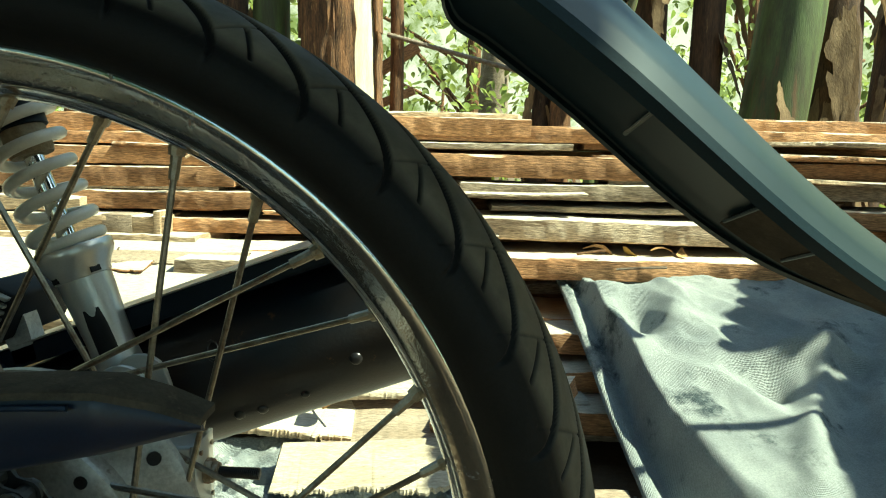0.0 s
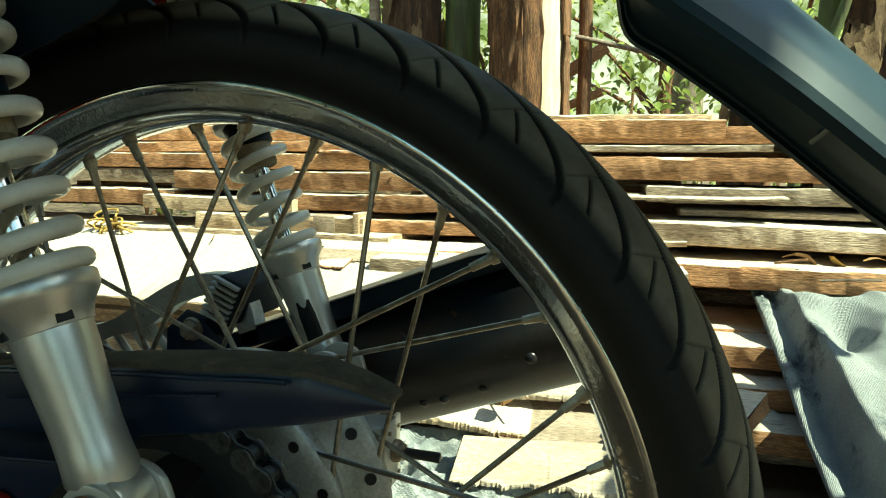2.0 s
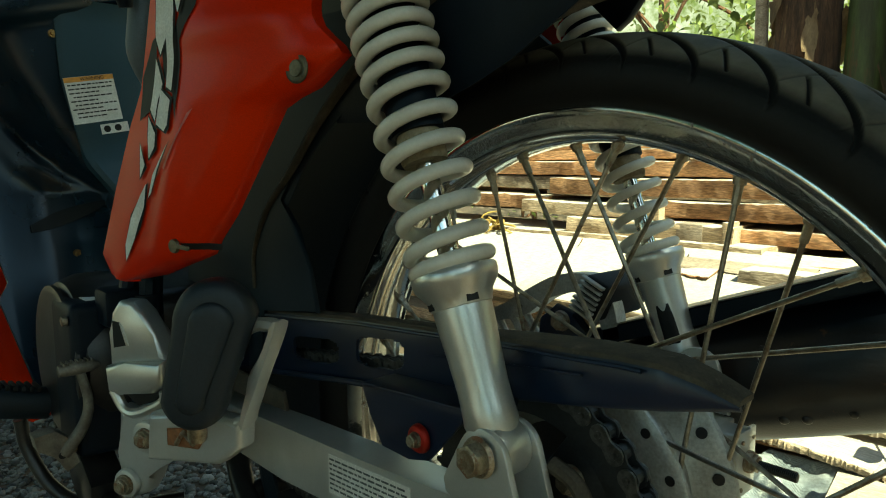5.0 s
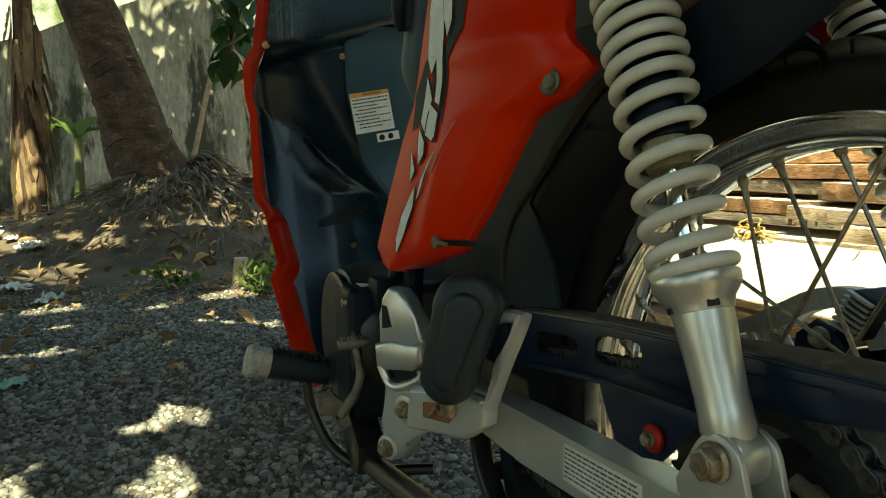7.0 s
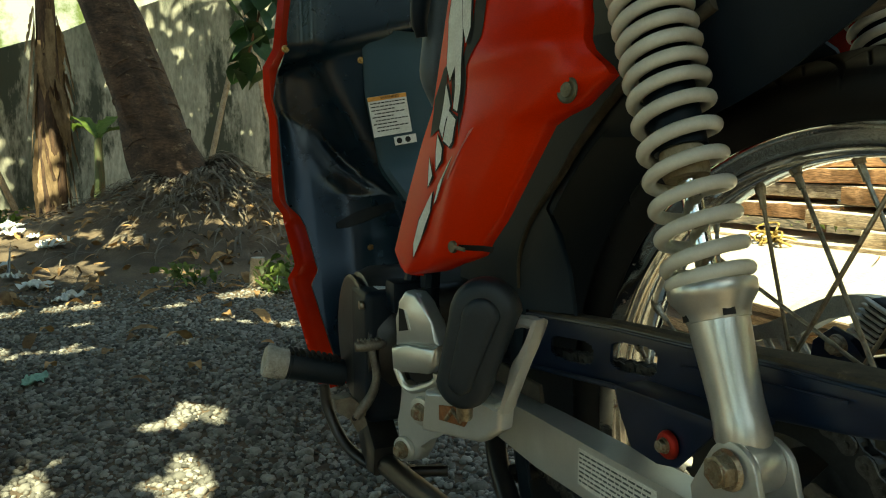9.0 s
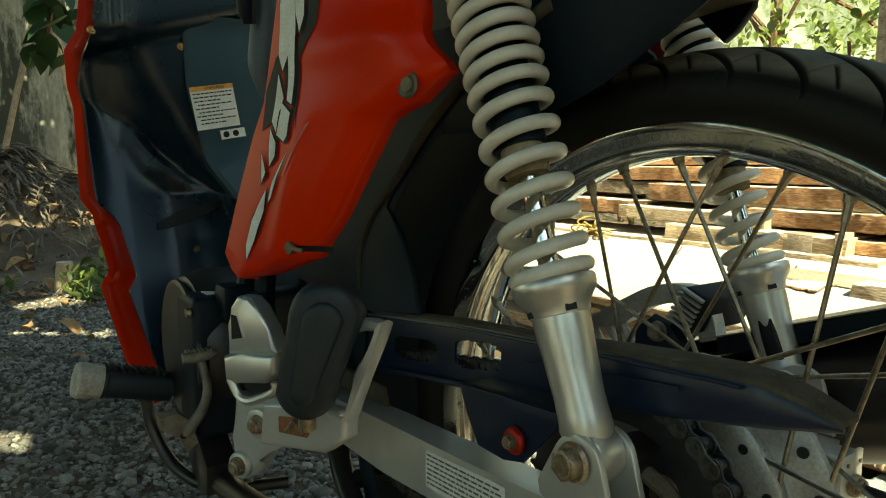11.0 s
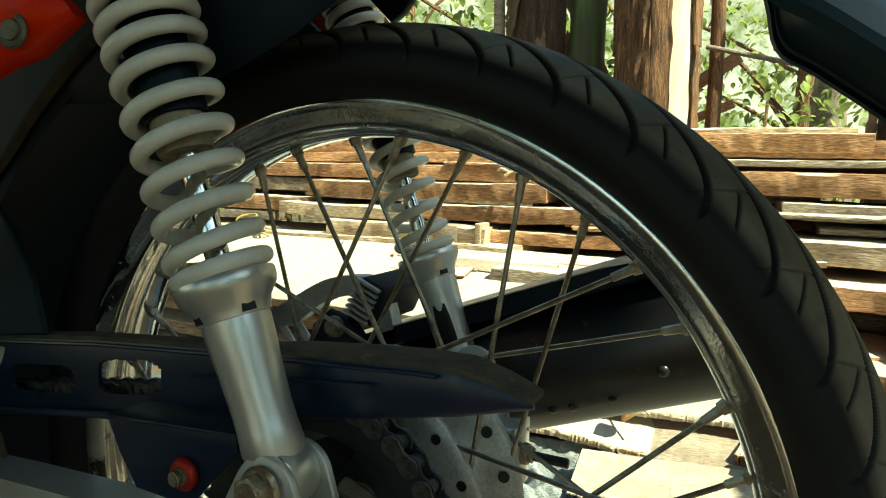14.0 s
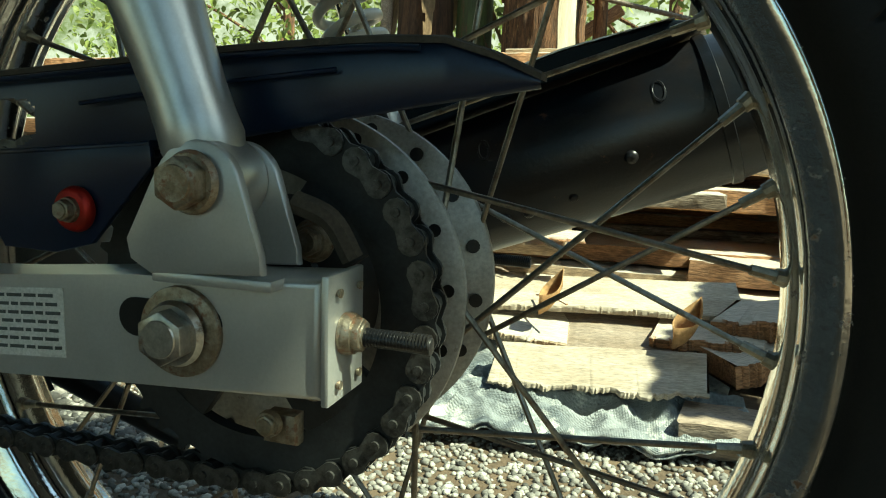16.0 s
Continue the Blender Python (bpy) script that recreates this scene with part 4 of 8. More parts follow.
def build_fairing(mirror):
    fa = new("side_fairing")
    fa.parent = bike
    bm = bmesh.new()
    zs = [0.112, 0.1145, 0.117, 0.121, 0.126, 0.131] + list(np.linspace(0.136, 0.46, 58))
    rows = []
    nx = 26
    for z in [q for q in zs if not mirror or q > 0.24]:
        a, b = fairing_edges(z)
        rows.append([bm.verts.new((a + (b - a) * k / nx, fairing_y(a + (b - a) * k / nx, z), z)) for k in range(nx + 1)])
    for p, q in zip(rows, rows[1:]):
        for k in range(nx):
            bm.faces.new((p[k], p[k + 1], q[k + 1], q[k]))
    # turned-in lip along both edges
    for col, dx in ((0, 0.008), (nx, -0.003)):
        lip = [bm.verts.new(r[col].co + Vector((dx, 0.009, 0))) for r in rows]
        for i in range(len(rows) - 1):
            bm.faces.new((rows[i][col], rows[i + 1][col], lip[i + 1], lip[i]))
    if mirror:
        bmesh.ops.scale(bm, vec=(1, -1, 1), verts=bm.verts)
    shell(bm, 0.002)
    part("panel", bm, RED, fa, "glossy red plastic side panel", 60)
    if mirror:
        return
    deco = new("decal")
    deco.parent = fa
    def sticker(nm, m, lift, poly):
        bm = bmesh.new()
        f = bm.faces.new([bm.verts.new((x, 0, z)) for x, z in poly])
        bmesh.ops.triangulate(bm, faces=[f])
        bmesh.ops.subdivide_edges(bm, edges=bm.edges[:], cuts=11, use_grid_fill=True)
        for v in bm.verts:
            v.co.y = fairing_y(v.co.x, v.co.z) - lift
        part(nm, bm, m, deco, "", 60)
        if m is WHITE:                          # thin dark outline under each pale stroke
            cx, cz = sum(x for x, _ in poly) / len(poly), sum(z for _, z in poly) / len(poly)
            sticker("outline", INK, lift - 0.0006, [(x + 0.0017 * math.copysign(1, x - cx), z + 0.0019 * math.copysign(1, z - cz)) for x, z in poly])
    sticker("dark_flash", INK, 0.0008, [(-0.201, 0.303), (-0.196, 0.310), (-0.193, 0.345), (-0.180, 0.345), (-0.189, 0.297), (-0.206, 0.277), (-0.213, 0.239), (-0.214, 0.226), (-0.218, 0.246), (-0.210, 0.283), (-0.206, 0.294)])
    sticker("dark_flash", INK, 0.0008, [(-0.239, 0.280), (-0.233, 0.283), (-0.235, 0.268), (-0.241, 0.235), (-0.257, 0.228), (-0.254, 0.257)])
    sticker("dark_flash", INK, 0.0008, [(-0.219, 0.280), (-0.218, 0.272), (-0.223, 0.249), (-0.228, 0.258), (-0.228, 0.270)])
    sticker("pale_stroke", PINK, 0.0008, [(-0.197, 0.234), (-0.209, 0.219), (-0.225, 0.195), (-0.228, 0.196), (-0.214, 0.214), (-0.202, 0.231)])
    sticker("white_flash", WHITE, 0.0020, [(-0.225, 0.345), (-0.214, 0.345), (-0.211, 0.300), (-0.210, 0.283), (-0.217, 0.246), (-0.223, 0.249), (-0.218, 0.272), (-0.219, 0.280), (-0.228, 0.270), (-0.232, 0.281), (-0.231, 0.300), (-0.232, 0.315)])
    sticker("white_flash", WHITE, 0.0020, [(-0.210, 0.345), (-0.200, 0.345), (-0.201, 0.305), (-0.206, 0.294), (-0.211, 0.307), (-0.212, 0.322)])
    sticker("white_flash", WHITE, 0.0020, [(-0.234, 0.268), (-0.227, 0.251), (-0.232, 0.241), (-0.235, 0.227), (-0.241, 0.235), (-0.238, 0.250)])
    sticker("white_flash", WHITE, 0.0020, [(-0.231, 0.249), (-0.218, 0.240), (-0.221, 0.224), (-0.225, 0.220), (-0.234, 0.225), (-0.232, 0.227), (-0.226, 0.225), (-0.224, 0.236), (-0.230, 0.242)])
    sticker("white_flash", WHITE, 0.0020, [(-0.243, 0.230), (-0.235, 0.219), (-0.236, 0.210), (-0.243, 0.202), (-0.244, 0.216)])
    sticker("white_flash", WHITE, 0.0020, [(-0.254, 0.212), (-0.248, 0.198), (-0.254, 0.189)])
    sticker("white_flash", WHITE, 0.0020, [(-0.219, 0.213), (-0.233, 0.195), (-0.241, 0.179), (-0.245, 0.175), (-0.239, 0.191), (-0.228, 0.204)])
    sticker("white_flash", WHITE, 0.0020, [(-0.247, 0.185), (-0.250, 0.169), (-0.257, 0.157), (-0.263, 0.145), (-0.273, 0.130), (-0.274, 0.141), (-0.266, 0.161), (-0.254, 0.177)])
    bm = bmesh.new()
    c = Vector((-0.117, fairing_y(-0.117, 0.2535) - 0.0005, 0.2535))
    way = Vector((0.25, -1, 0.0)).normalized()
    add_revolve(bm, c, way, [(0, 0.0088), (0.0010, 0.0088), (0.0018, 0.0076), (0.0012, 0.0062), (0.0010, 0.0052), (0.0020, 0.0046), (0.0020, 0.001)], 32)
    part("fairing_screw", bm, OLIVE, fa, "dulled fairing screw in a cup washer")
    bm = bmesh.new()
    c = Vector((-0.226, fairing_y(-0.226, 0.143) - 0.0004, 0.143))
    add_cyl(bm, c, c + way * 0.002, 0.0052, 0.0045, 20)
    add_box(bm, c - Vector((0.002, 0.001, 0.0015)), c + Vector((0.022, 0.001, 0.0015)), 0.0006)
    part("clip_screw", bm, OLIVE, fa)
    # black patch on the panel for the dark of the slot
    bm = bmesh.new()
    surf_patch(bm, [(0.1405, -0.222, -0.198), (0.1450, -0.222, -0.196)], 0.0006)
    part("clip_slot", bm, INK, fa, "dark slot beside a clip screw")


build_fairing(False)
build_fairing(True)


def build_tail():
    t = new("tail_cover")
    t.parent = bike
    for s in (-1, 1):
        bm = bmesh.new()
        edge = [(-0.30, 0.24), (-0.20, 0.228), (-0.10, 0.226), (-0.049, 0.237), (-0.008, 0.2515), (0.014, 0.263), (0.037, 0.275), (0.060, 0.289), (0.085, 0.312), (0.105, 0.35), (0.12, 0.44)]
        edge2 = [(p.x, p.y) for p in spline([Vector((x, z, 0)) for x, z in edge], 5)]
        prev = None
        for x, z in edge2:
            if s > 0:                           # the far side ends sooner
                x = -0.30 + (x + 0.30) * 0.72
                z += 0.052
            row = [bm.verts.new((x, s * 0.072, z)), bm.verts.new((x, s * 0.076, z + 0.012)), bm.verts.new((x, s * 0.078, max(z + 0.03, 0.36))), bm.verts.new((x, s * 0.07, 0.48))]
            if prev:
                for k in range(3):
                    bm.faces.new((prev[k], prev[k + 1], row[k + 1], row[k]))
            prev = row
        shell(bm, 0.004 * 1)
        part("side_panel", bm, BLACKP, t, "black plastic tail side panel", 50)
    bm = bmesh.new()
    loops = []
    for a in np.linspace(82, 118, 20):
        r = 0.3125
        c, sn = math.cos(radians(a)), math.sin(radians(a))
        loops.append([Vector((r * c, y, r * sn)) for y in np.linspace(-0.068, 0.058, 13)])
    add_loft(bm, loops, False)
    shell(bm, 0.004)
    part("wheel_arch", bm, DUST, t, "dusty brown plastic wheel arch")
    bm = bmesh.new()
    add_prism(bm, [(-0.075, 0.40), (-0.075, 0.330), (-0.050, 0.306), (-0.030, 0.286), (-0.021, 0.292), (-0.010, 0.306), (-0.004, 0.40)], 0.060, 0.068, 0.002)
    part("mount_flap", bm, BLACKP, t, "black flap over the far shock absorber")
    bm = bmesh.new()
    add_box(bm, (-0.34, -0.10, 0.47), (0.30, 0.10, 0.53), 0.03, None, 4)
    part("seat", bm, BLACKP, t, "black vinyl seat")


build_tail()


def build_hugger():
    hg = new("inner_fender")
    hg.parent = bike
    bm = bmesh.new()
    loops = []
    for a in np.linspace(108, 205, 44):
        r = 0.308 + 0.012 * math.sin(radians((a - 108) * 1.8))
        c, sn = math.cos(radians(a)), math.sin(radians(a))
        flat = [(-0.074, -0.034), (-0.0765, -0.02), (-0.072, -0.006), (-0.058, 0.002), (0.0, 0.006), (0.058, 0.002), (0.072, -0.006), (0.0765, -0.02), (0.074, -0.034)]
        loops.append([Vector(((r + d) * c, y, (r + d) * sn)) for y, d in flat])
    add_loft(bm, loops, False)
    shell(bm, 0.003)
    part("mudguard", bm, MUDDY, hg, "dusty black inner mudguard", 50)
    bm = bmesh.new()
    pl = [(-0.43, 0.03), (-0.41, 0.18), (-0.34, 0.27), (-0.24, 0.33), (-0.07, 0.34), (-0.07, 0.285), (-0.147, 0.2515), (-0.187, 0.222), (-0.217, 0.195), (-0.240, 0.170), (-0.215, 0.150), (-0.200, 0.120), (-0.190, 0.088), (-0.30, 0.075)]
    add_prism(bm, pl, -0.077, -0.073, 0.0015)
    part("side_shield", bm, MUDDY, hg, "streaked dark side shield", 50)
    bm = bmesh.new()
    path = spline([(-0.05, -0.0772, 0.297), (-0.100, -0.0772, 0.278), (-0.147, -0.0772, 0.2515), (-0.187, -0.0772, 0.2225), (-0.217, -0.0772, 0.1955), (-0.259, -0.0772, 0.161), (-0.282, -0.0772, 0.126), (-0.284, -0.0772, 0.095)], 6)
    add_tube(bm, path, [0.0045 - 0.0026 * i / (len(path) - 1) for i in range(len(path))], 8)
    part("arch_rim", bm, DUST, hg, "dusty raised rim of the wheel arch", 60)


build_hugger()


def build_rear_fender():
    f = new("rear_fender")
    f.parent = bike
    # a channel with a sloping roof, a narrow bevel along each lower edge and a blunt tip
    edge = spline([Vector(p) for p in ((0.150, 0, 0.345), (0.186, 0, 0.290), (0.196, 0, 0.257), (0.216, 0, 0.2425), (0.256, 0, 0.2130), (0.312, 0, 0.1675), (0.352, 0, 0.1415), (0.388, 0, 0.1260), (0.428, 0, 0.1120))], 5)
    nrm = Vector((0.62, 0, 0.78))
    sec = [(-0.0650, 0.0), (-0.0674, 0.0024), (-0.0664, 0.0046), (-0.0590, 0.0088), (-0.0560, 0.0104), (-0.030, 0.0192), (-0.010, 0.0232), (0, 0.0236)]
    sec += [(-y, d) for y, d in sec[-2::-1]]

    def ring(i, inset):
        t = i / (len(edge) - 1)
        w = np.interp(t, [0, 0.85, 0.96, 1], [1, 1, 0.86, 0.5])
        h = np.interp(t, [0, 0.45, 0.75, 0.92, 1], [1.75, 1.6, 1.2, 0.9, 0.4])
        return [edge[i] + nrm * (d * h - inset) + Vector((0, y * w * (1 - inset * 9), 0)) for y, d in sec]

    bm = bmesh.new()
    add_loft(bm, [ring(i, 0) for i in range(len(edge))], False)
    shell(bm, 0.0028)
    part("fender_shell", bm, FENDER, f, "blue-black moulded rear fender", 24)
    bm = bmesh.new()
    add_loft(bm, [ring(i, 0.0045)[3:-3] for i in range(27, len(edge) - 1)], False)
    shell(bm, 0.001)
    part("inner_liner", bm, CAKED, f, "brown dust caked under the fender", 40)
    for i, k in ((22, 1.0), (27, 0.9), (31, 0.85)):
        bm = bmesh.new()
        add_tube(bm, [p.copy() for p in ring(i, 0.0058)[4:-4]], 0.0012 * k, 6)
        part("moulded_rib", bm, FENDER, f)


build_rear_fender()


def build_leg_shield():
    ls = new("leg_shield")
    ls.parent = bike
    edge = lambda z: np.interp(z, [-0.095, -0.088, 0.043, 0.06, 0.135, 0.155, 0.177, 0.273, 0.3, 0.344, 0.37, 0.44, 0.62], [-0.175, -0.193, -0.217, -0.204, -0.215, -0.228, -0.229, -0.230, -0.236, -0.237, -0.222, -0.213, -0.20])
    inner = lambda z: edge(z) + np.interp(z, [-0.095, -0.06, 0.12, 0.15, 0.30, 0.345, 0.38, 0.62], [0.025, 0.027, 0.020, 0.009, 0.010, 0.018, 0.010, 0.009])
    fold_z = lambda a: np.interp(a, [0.0, 0.054, 0.093, 0.122, 0.146, 0.18, 0.25], [0.158, 0.162, 0.178, 0.202, 0.228, 0.262, 0.30])

    def depth(y, z):
        a = abs(y)
        seam = np.interp(z, [-0.1, 0.10, 0.162, 0.194, 0.247, 0.305, 0.345, 0.37, 0.7], [0.045, 0.048, 0.056, 0.088, 0.120, 0.150, 0.166, 0.185, 0.19])
        col = 0.5 - 0.5 * math.tanh((a - seam) / 0.005)
        soft = 0.5 - 0.5 * math.tanh((a - seam - 0.035) / 0.03)
        under = max(0.0, fold_z(a) - z)                                  # the floor of the bowl swings towards the rider
        sweep = 0.30 * (under / 0.205) ** 1.15 * (0.42 + 0.58 * soft) * (0.9 if a > seam else 1.0)
        step = 0.020 * (0.5 + 0.5 * math.tanh((z - 0.378 + 0.30 * (a - 0.1)) / 0.006))
        groove = -0.010 * math.exp(-((z - fold_z(a) - 0.010) / 0.012) ** 2) * (1 - col) * min(1, max(0, (a - 0.05) / 0.04)) * max(0, 1 - max(0, a - 0.14) / 0.04)
        hollow = -0.012 * math.exp(-((a - seam - 0.022) / 0.020) ** 2) * min(1, max(0, (z - 0.17) / 0.05)) * max(0, 1 - max(0, z - 0.33) / 0.04)
        lip = 0.010 * max(0, (a - 0.19) / 0.03) ** 2
        return -0.775 + 0.022 * col + 0.052 * soft + sweep * 0.8 + step + groove + hollow + lip

    bm = bmesh.new()
    rows = []
    for z in np.linspace(-0.06, 0.62, 170):
        e = -inner(z)
        rows.append([bm.verts.new((depth(y, z), y, z)) for y in np.linspace(-e, e, 151)])
    for p, q in zip(rows, rows[1:]):
        for k in range(len(p) - 1):
            bm.faces.new((p[k], p[k + 1], q[k + 1], q[k]))
    shell(bm, 0.003)
    part("inner_panel", bm, NAVY, ls, "blue-black moulded inner leg panel", 60)
    bm = bmesh.new()
    rows = []
    for z in np.linspace(-0.095, 0.62, 110):
        e = -edge(z)
        i = e - 0.075
        low = 0.13 * max(0, (0.12 - z) / 0.215)
        rows.append([bm.verts.new((-0.772 + low - 0.5 * max(0, e - abs(y) - 0.004) + 0.004 * math.sin(min(1, (e - abs(y)) / 0.01) * math.pi), y, z)) for y in np.r_[np.linspace(-e, -i, 12), np.linspace(i, e, 12)]])
    for p, q in zip(rows, rows[1:]):
        for k in list(range(11)) + list(range(12, 23)):
            bm.faces.new((p[k], p[k + 1], q[k + 1], q[k]))
    shell(bm, 0.004)
    part("outer_skin", bm, RED, ls, "glossy red outer leg shield", 60)
    for y, z in ((-0.212, 0.365), (-0.112, 0.352), (-0.098, 0.086)):
        bm = bmesh.new()
        x = depth(y, z)
        add_cyl(bm, (x, y, z), (x + 0.005, y, z), 0.0055, 0.0045, 18)
        add_cyl(bm, (x + 0.004, y, z), (x + 0.007, y, z), 0.003, 0.002, 12)
        part("screw", bm, BRASS, ls, "brass-coloured panel screw")
    # bluish centre cover, narrowing towards its foot, and a black box for the dark slot round the upper screw
    bm = bmesh.new()
    loops = []
    for z in np.linspace(0.155, 0.392, 20):
        lo, hi = np.interp(z, [0.155, 0.20, 0.30, 0.385, 0.392], [-0.058, -0.086, -0.108, -0.112, -0.104]), 0.045
        x = depth(-0.05, max(z, 0.215)) + (0.0 if z > 0.215 else 0.5 * (0.215 - z))
        loops.append([Vector((x - 0.012, lo, z)), Vector((x + 0.006, lo + 0.001, z)), Vector((x + 0.0115, lo + 0.008, z)), Vector((x + 0.0125, (lo + hi) / 2, z)), Vector((x + 0.0115, hi - 0.008, z)), Vector((x - 0.012, hi, z))])
    add_loft(bm, loops, True, True)
    part("centre_cover", bm, COVER, ls, "smooth dull blue centre cover", 40)
    bm = bmesh.new()
    add_box(bm, (depth(-0.118, 0.352) - 0.002, -0.137, 0.346), (depth(-0.112, 0.352) + 0.0010, -0.104, 0.366), 0.0015)
    part("screw_slot", bm, INK, ls, "dark slot round a screw")
    # black strip laid on the panel for the shade between the bowl and the tunnel
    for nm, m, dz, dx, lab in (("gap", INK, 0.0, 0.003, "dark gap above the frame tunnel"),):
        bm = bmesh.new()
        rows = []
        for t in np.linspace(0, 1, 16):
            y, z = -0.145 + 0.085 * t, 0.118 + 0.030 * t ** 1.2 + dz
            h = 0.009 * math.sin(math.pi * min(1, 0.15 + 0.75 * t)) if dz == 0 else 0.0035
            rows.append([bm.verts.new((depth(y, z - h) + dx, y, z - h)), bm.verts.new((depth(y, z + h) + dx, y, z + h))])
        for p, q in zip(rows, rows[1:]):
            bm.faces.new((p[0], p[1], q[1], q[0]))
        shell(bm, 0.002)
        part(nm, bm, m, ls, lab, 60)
    bm = bmesh.new()
    add_tube(bm, spline([(-0.425, -0.098, 0.27), (-0.425, -0.106, 0.30), (-0.425, -0.103, 0.335), (-0.425, -0.096, 0.42)], 6), [0.010 + 0.005 * min(1, i / 6) for i in range(19)], 18)
    column = part("column_cover", bm, GREYSEAT, ls, "grey-blue plastic cover of the steering column", 60)
    bm = bmesh.new()
    add_tube(bm, spline([(-0.412, -0.124, 0.335), (-0.410, -0.127, 0.36), (-0.412, -0.116, 0.42)], 6), [0.006 + 0.0006 * i for i in range(13)], 12)
    part("column_recess", bm, BLACKP, column)
    x = depth(-0.05, 0.28) + 0.0128
    lab = new("warning_label")
    lab.parent = ls
    m = Matrix.Translation((x, -0.0735, 0.277)) @ Matrix.Rotation(radians(10), 4, "X") @ Matrix.Scale(0.93, 4)
    bm = bmesh.new()
    add_box(bm, (0, -0.031, -0.030), (0.0006, 0.031, 0.030), 0, m)
    part("sticker", bm, WHITE, lab, "white warning sticker with dense print")
    bm = bmesh.new()
    add_box(bm, (0.0006, -0.031, 0.0235), (0.0009, 0.031, 0.0298), 0, m)
    part("heading_band", bm, ORANGE, lab)
    rng = random.Random(3)
    for i in range(9):
        bm = bmesh.new()
        yy = -0.028 + (0.004 if i in (3, 5, 7, 8) else 0)
        end = 0.028 if i not in (2, 4, 6, 8) else rng.uniform(0.0, 0.018)
        while yy < end - 0.003:
            w = rng.uniform(0.0025, 0.0075)
            add_box(bm, (0.0006, yy, 0.0190 - i * 0.0052), (0.0009, min(yy + w, end), 0.0207 - i * 0.0052), 0, m)
            yy += w + 0.0013
        part("print_line", bm, INK, lab)
    txt = bpy.data.curves.new("warning_text", "FONT")
    txt.body, txt.size, txt.align_x, txt.align_y = "WARNING", 0.0062, "CENTER", "CENTER"
    txt.extrude = 0.0001
    txt.materials.append(INK)
    to = new("warning_text", txt)
    to.parent = lab
    to.matrix_local = m @ Matrix.Translation((0.0011, 0.004, 0.0266)) @ Matrix(((0, 0, 1, 0), (1, 0, 0, 0), (0, 1, 0, 0), (0, 0, 0, 1)))
    bm = bmesh.new()
    add_box(bm, (0, 0.000, -0.047), (0.0006, 0.036, -0.034), 0, m)
    part("small_sticker", bm, WHITE, lab)
    for yy in (0.008, 0.022):
        bm = bmesh.new()
        add_cyl(bm, m @ Vector((0.0005, yy, -0.0405)), m @ Vector((0.001, yy, -0.0405)), 0.0042, 0.0042, 18)
        part("pictogram", bm, INK, lab)


build_leg_shield()


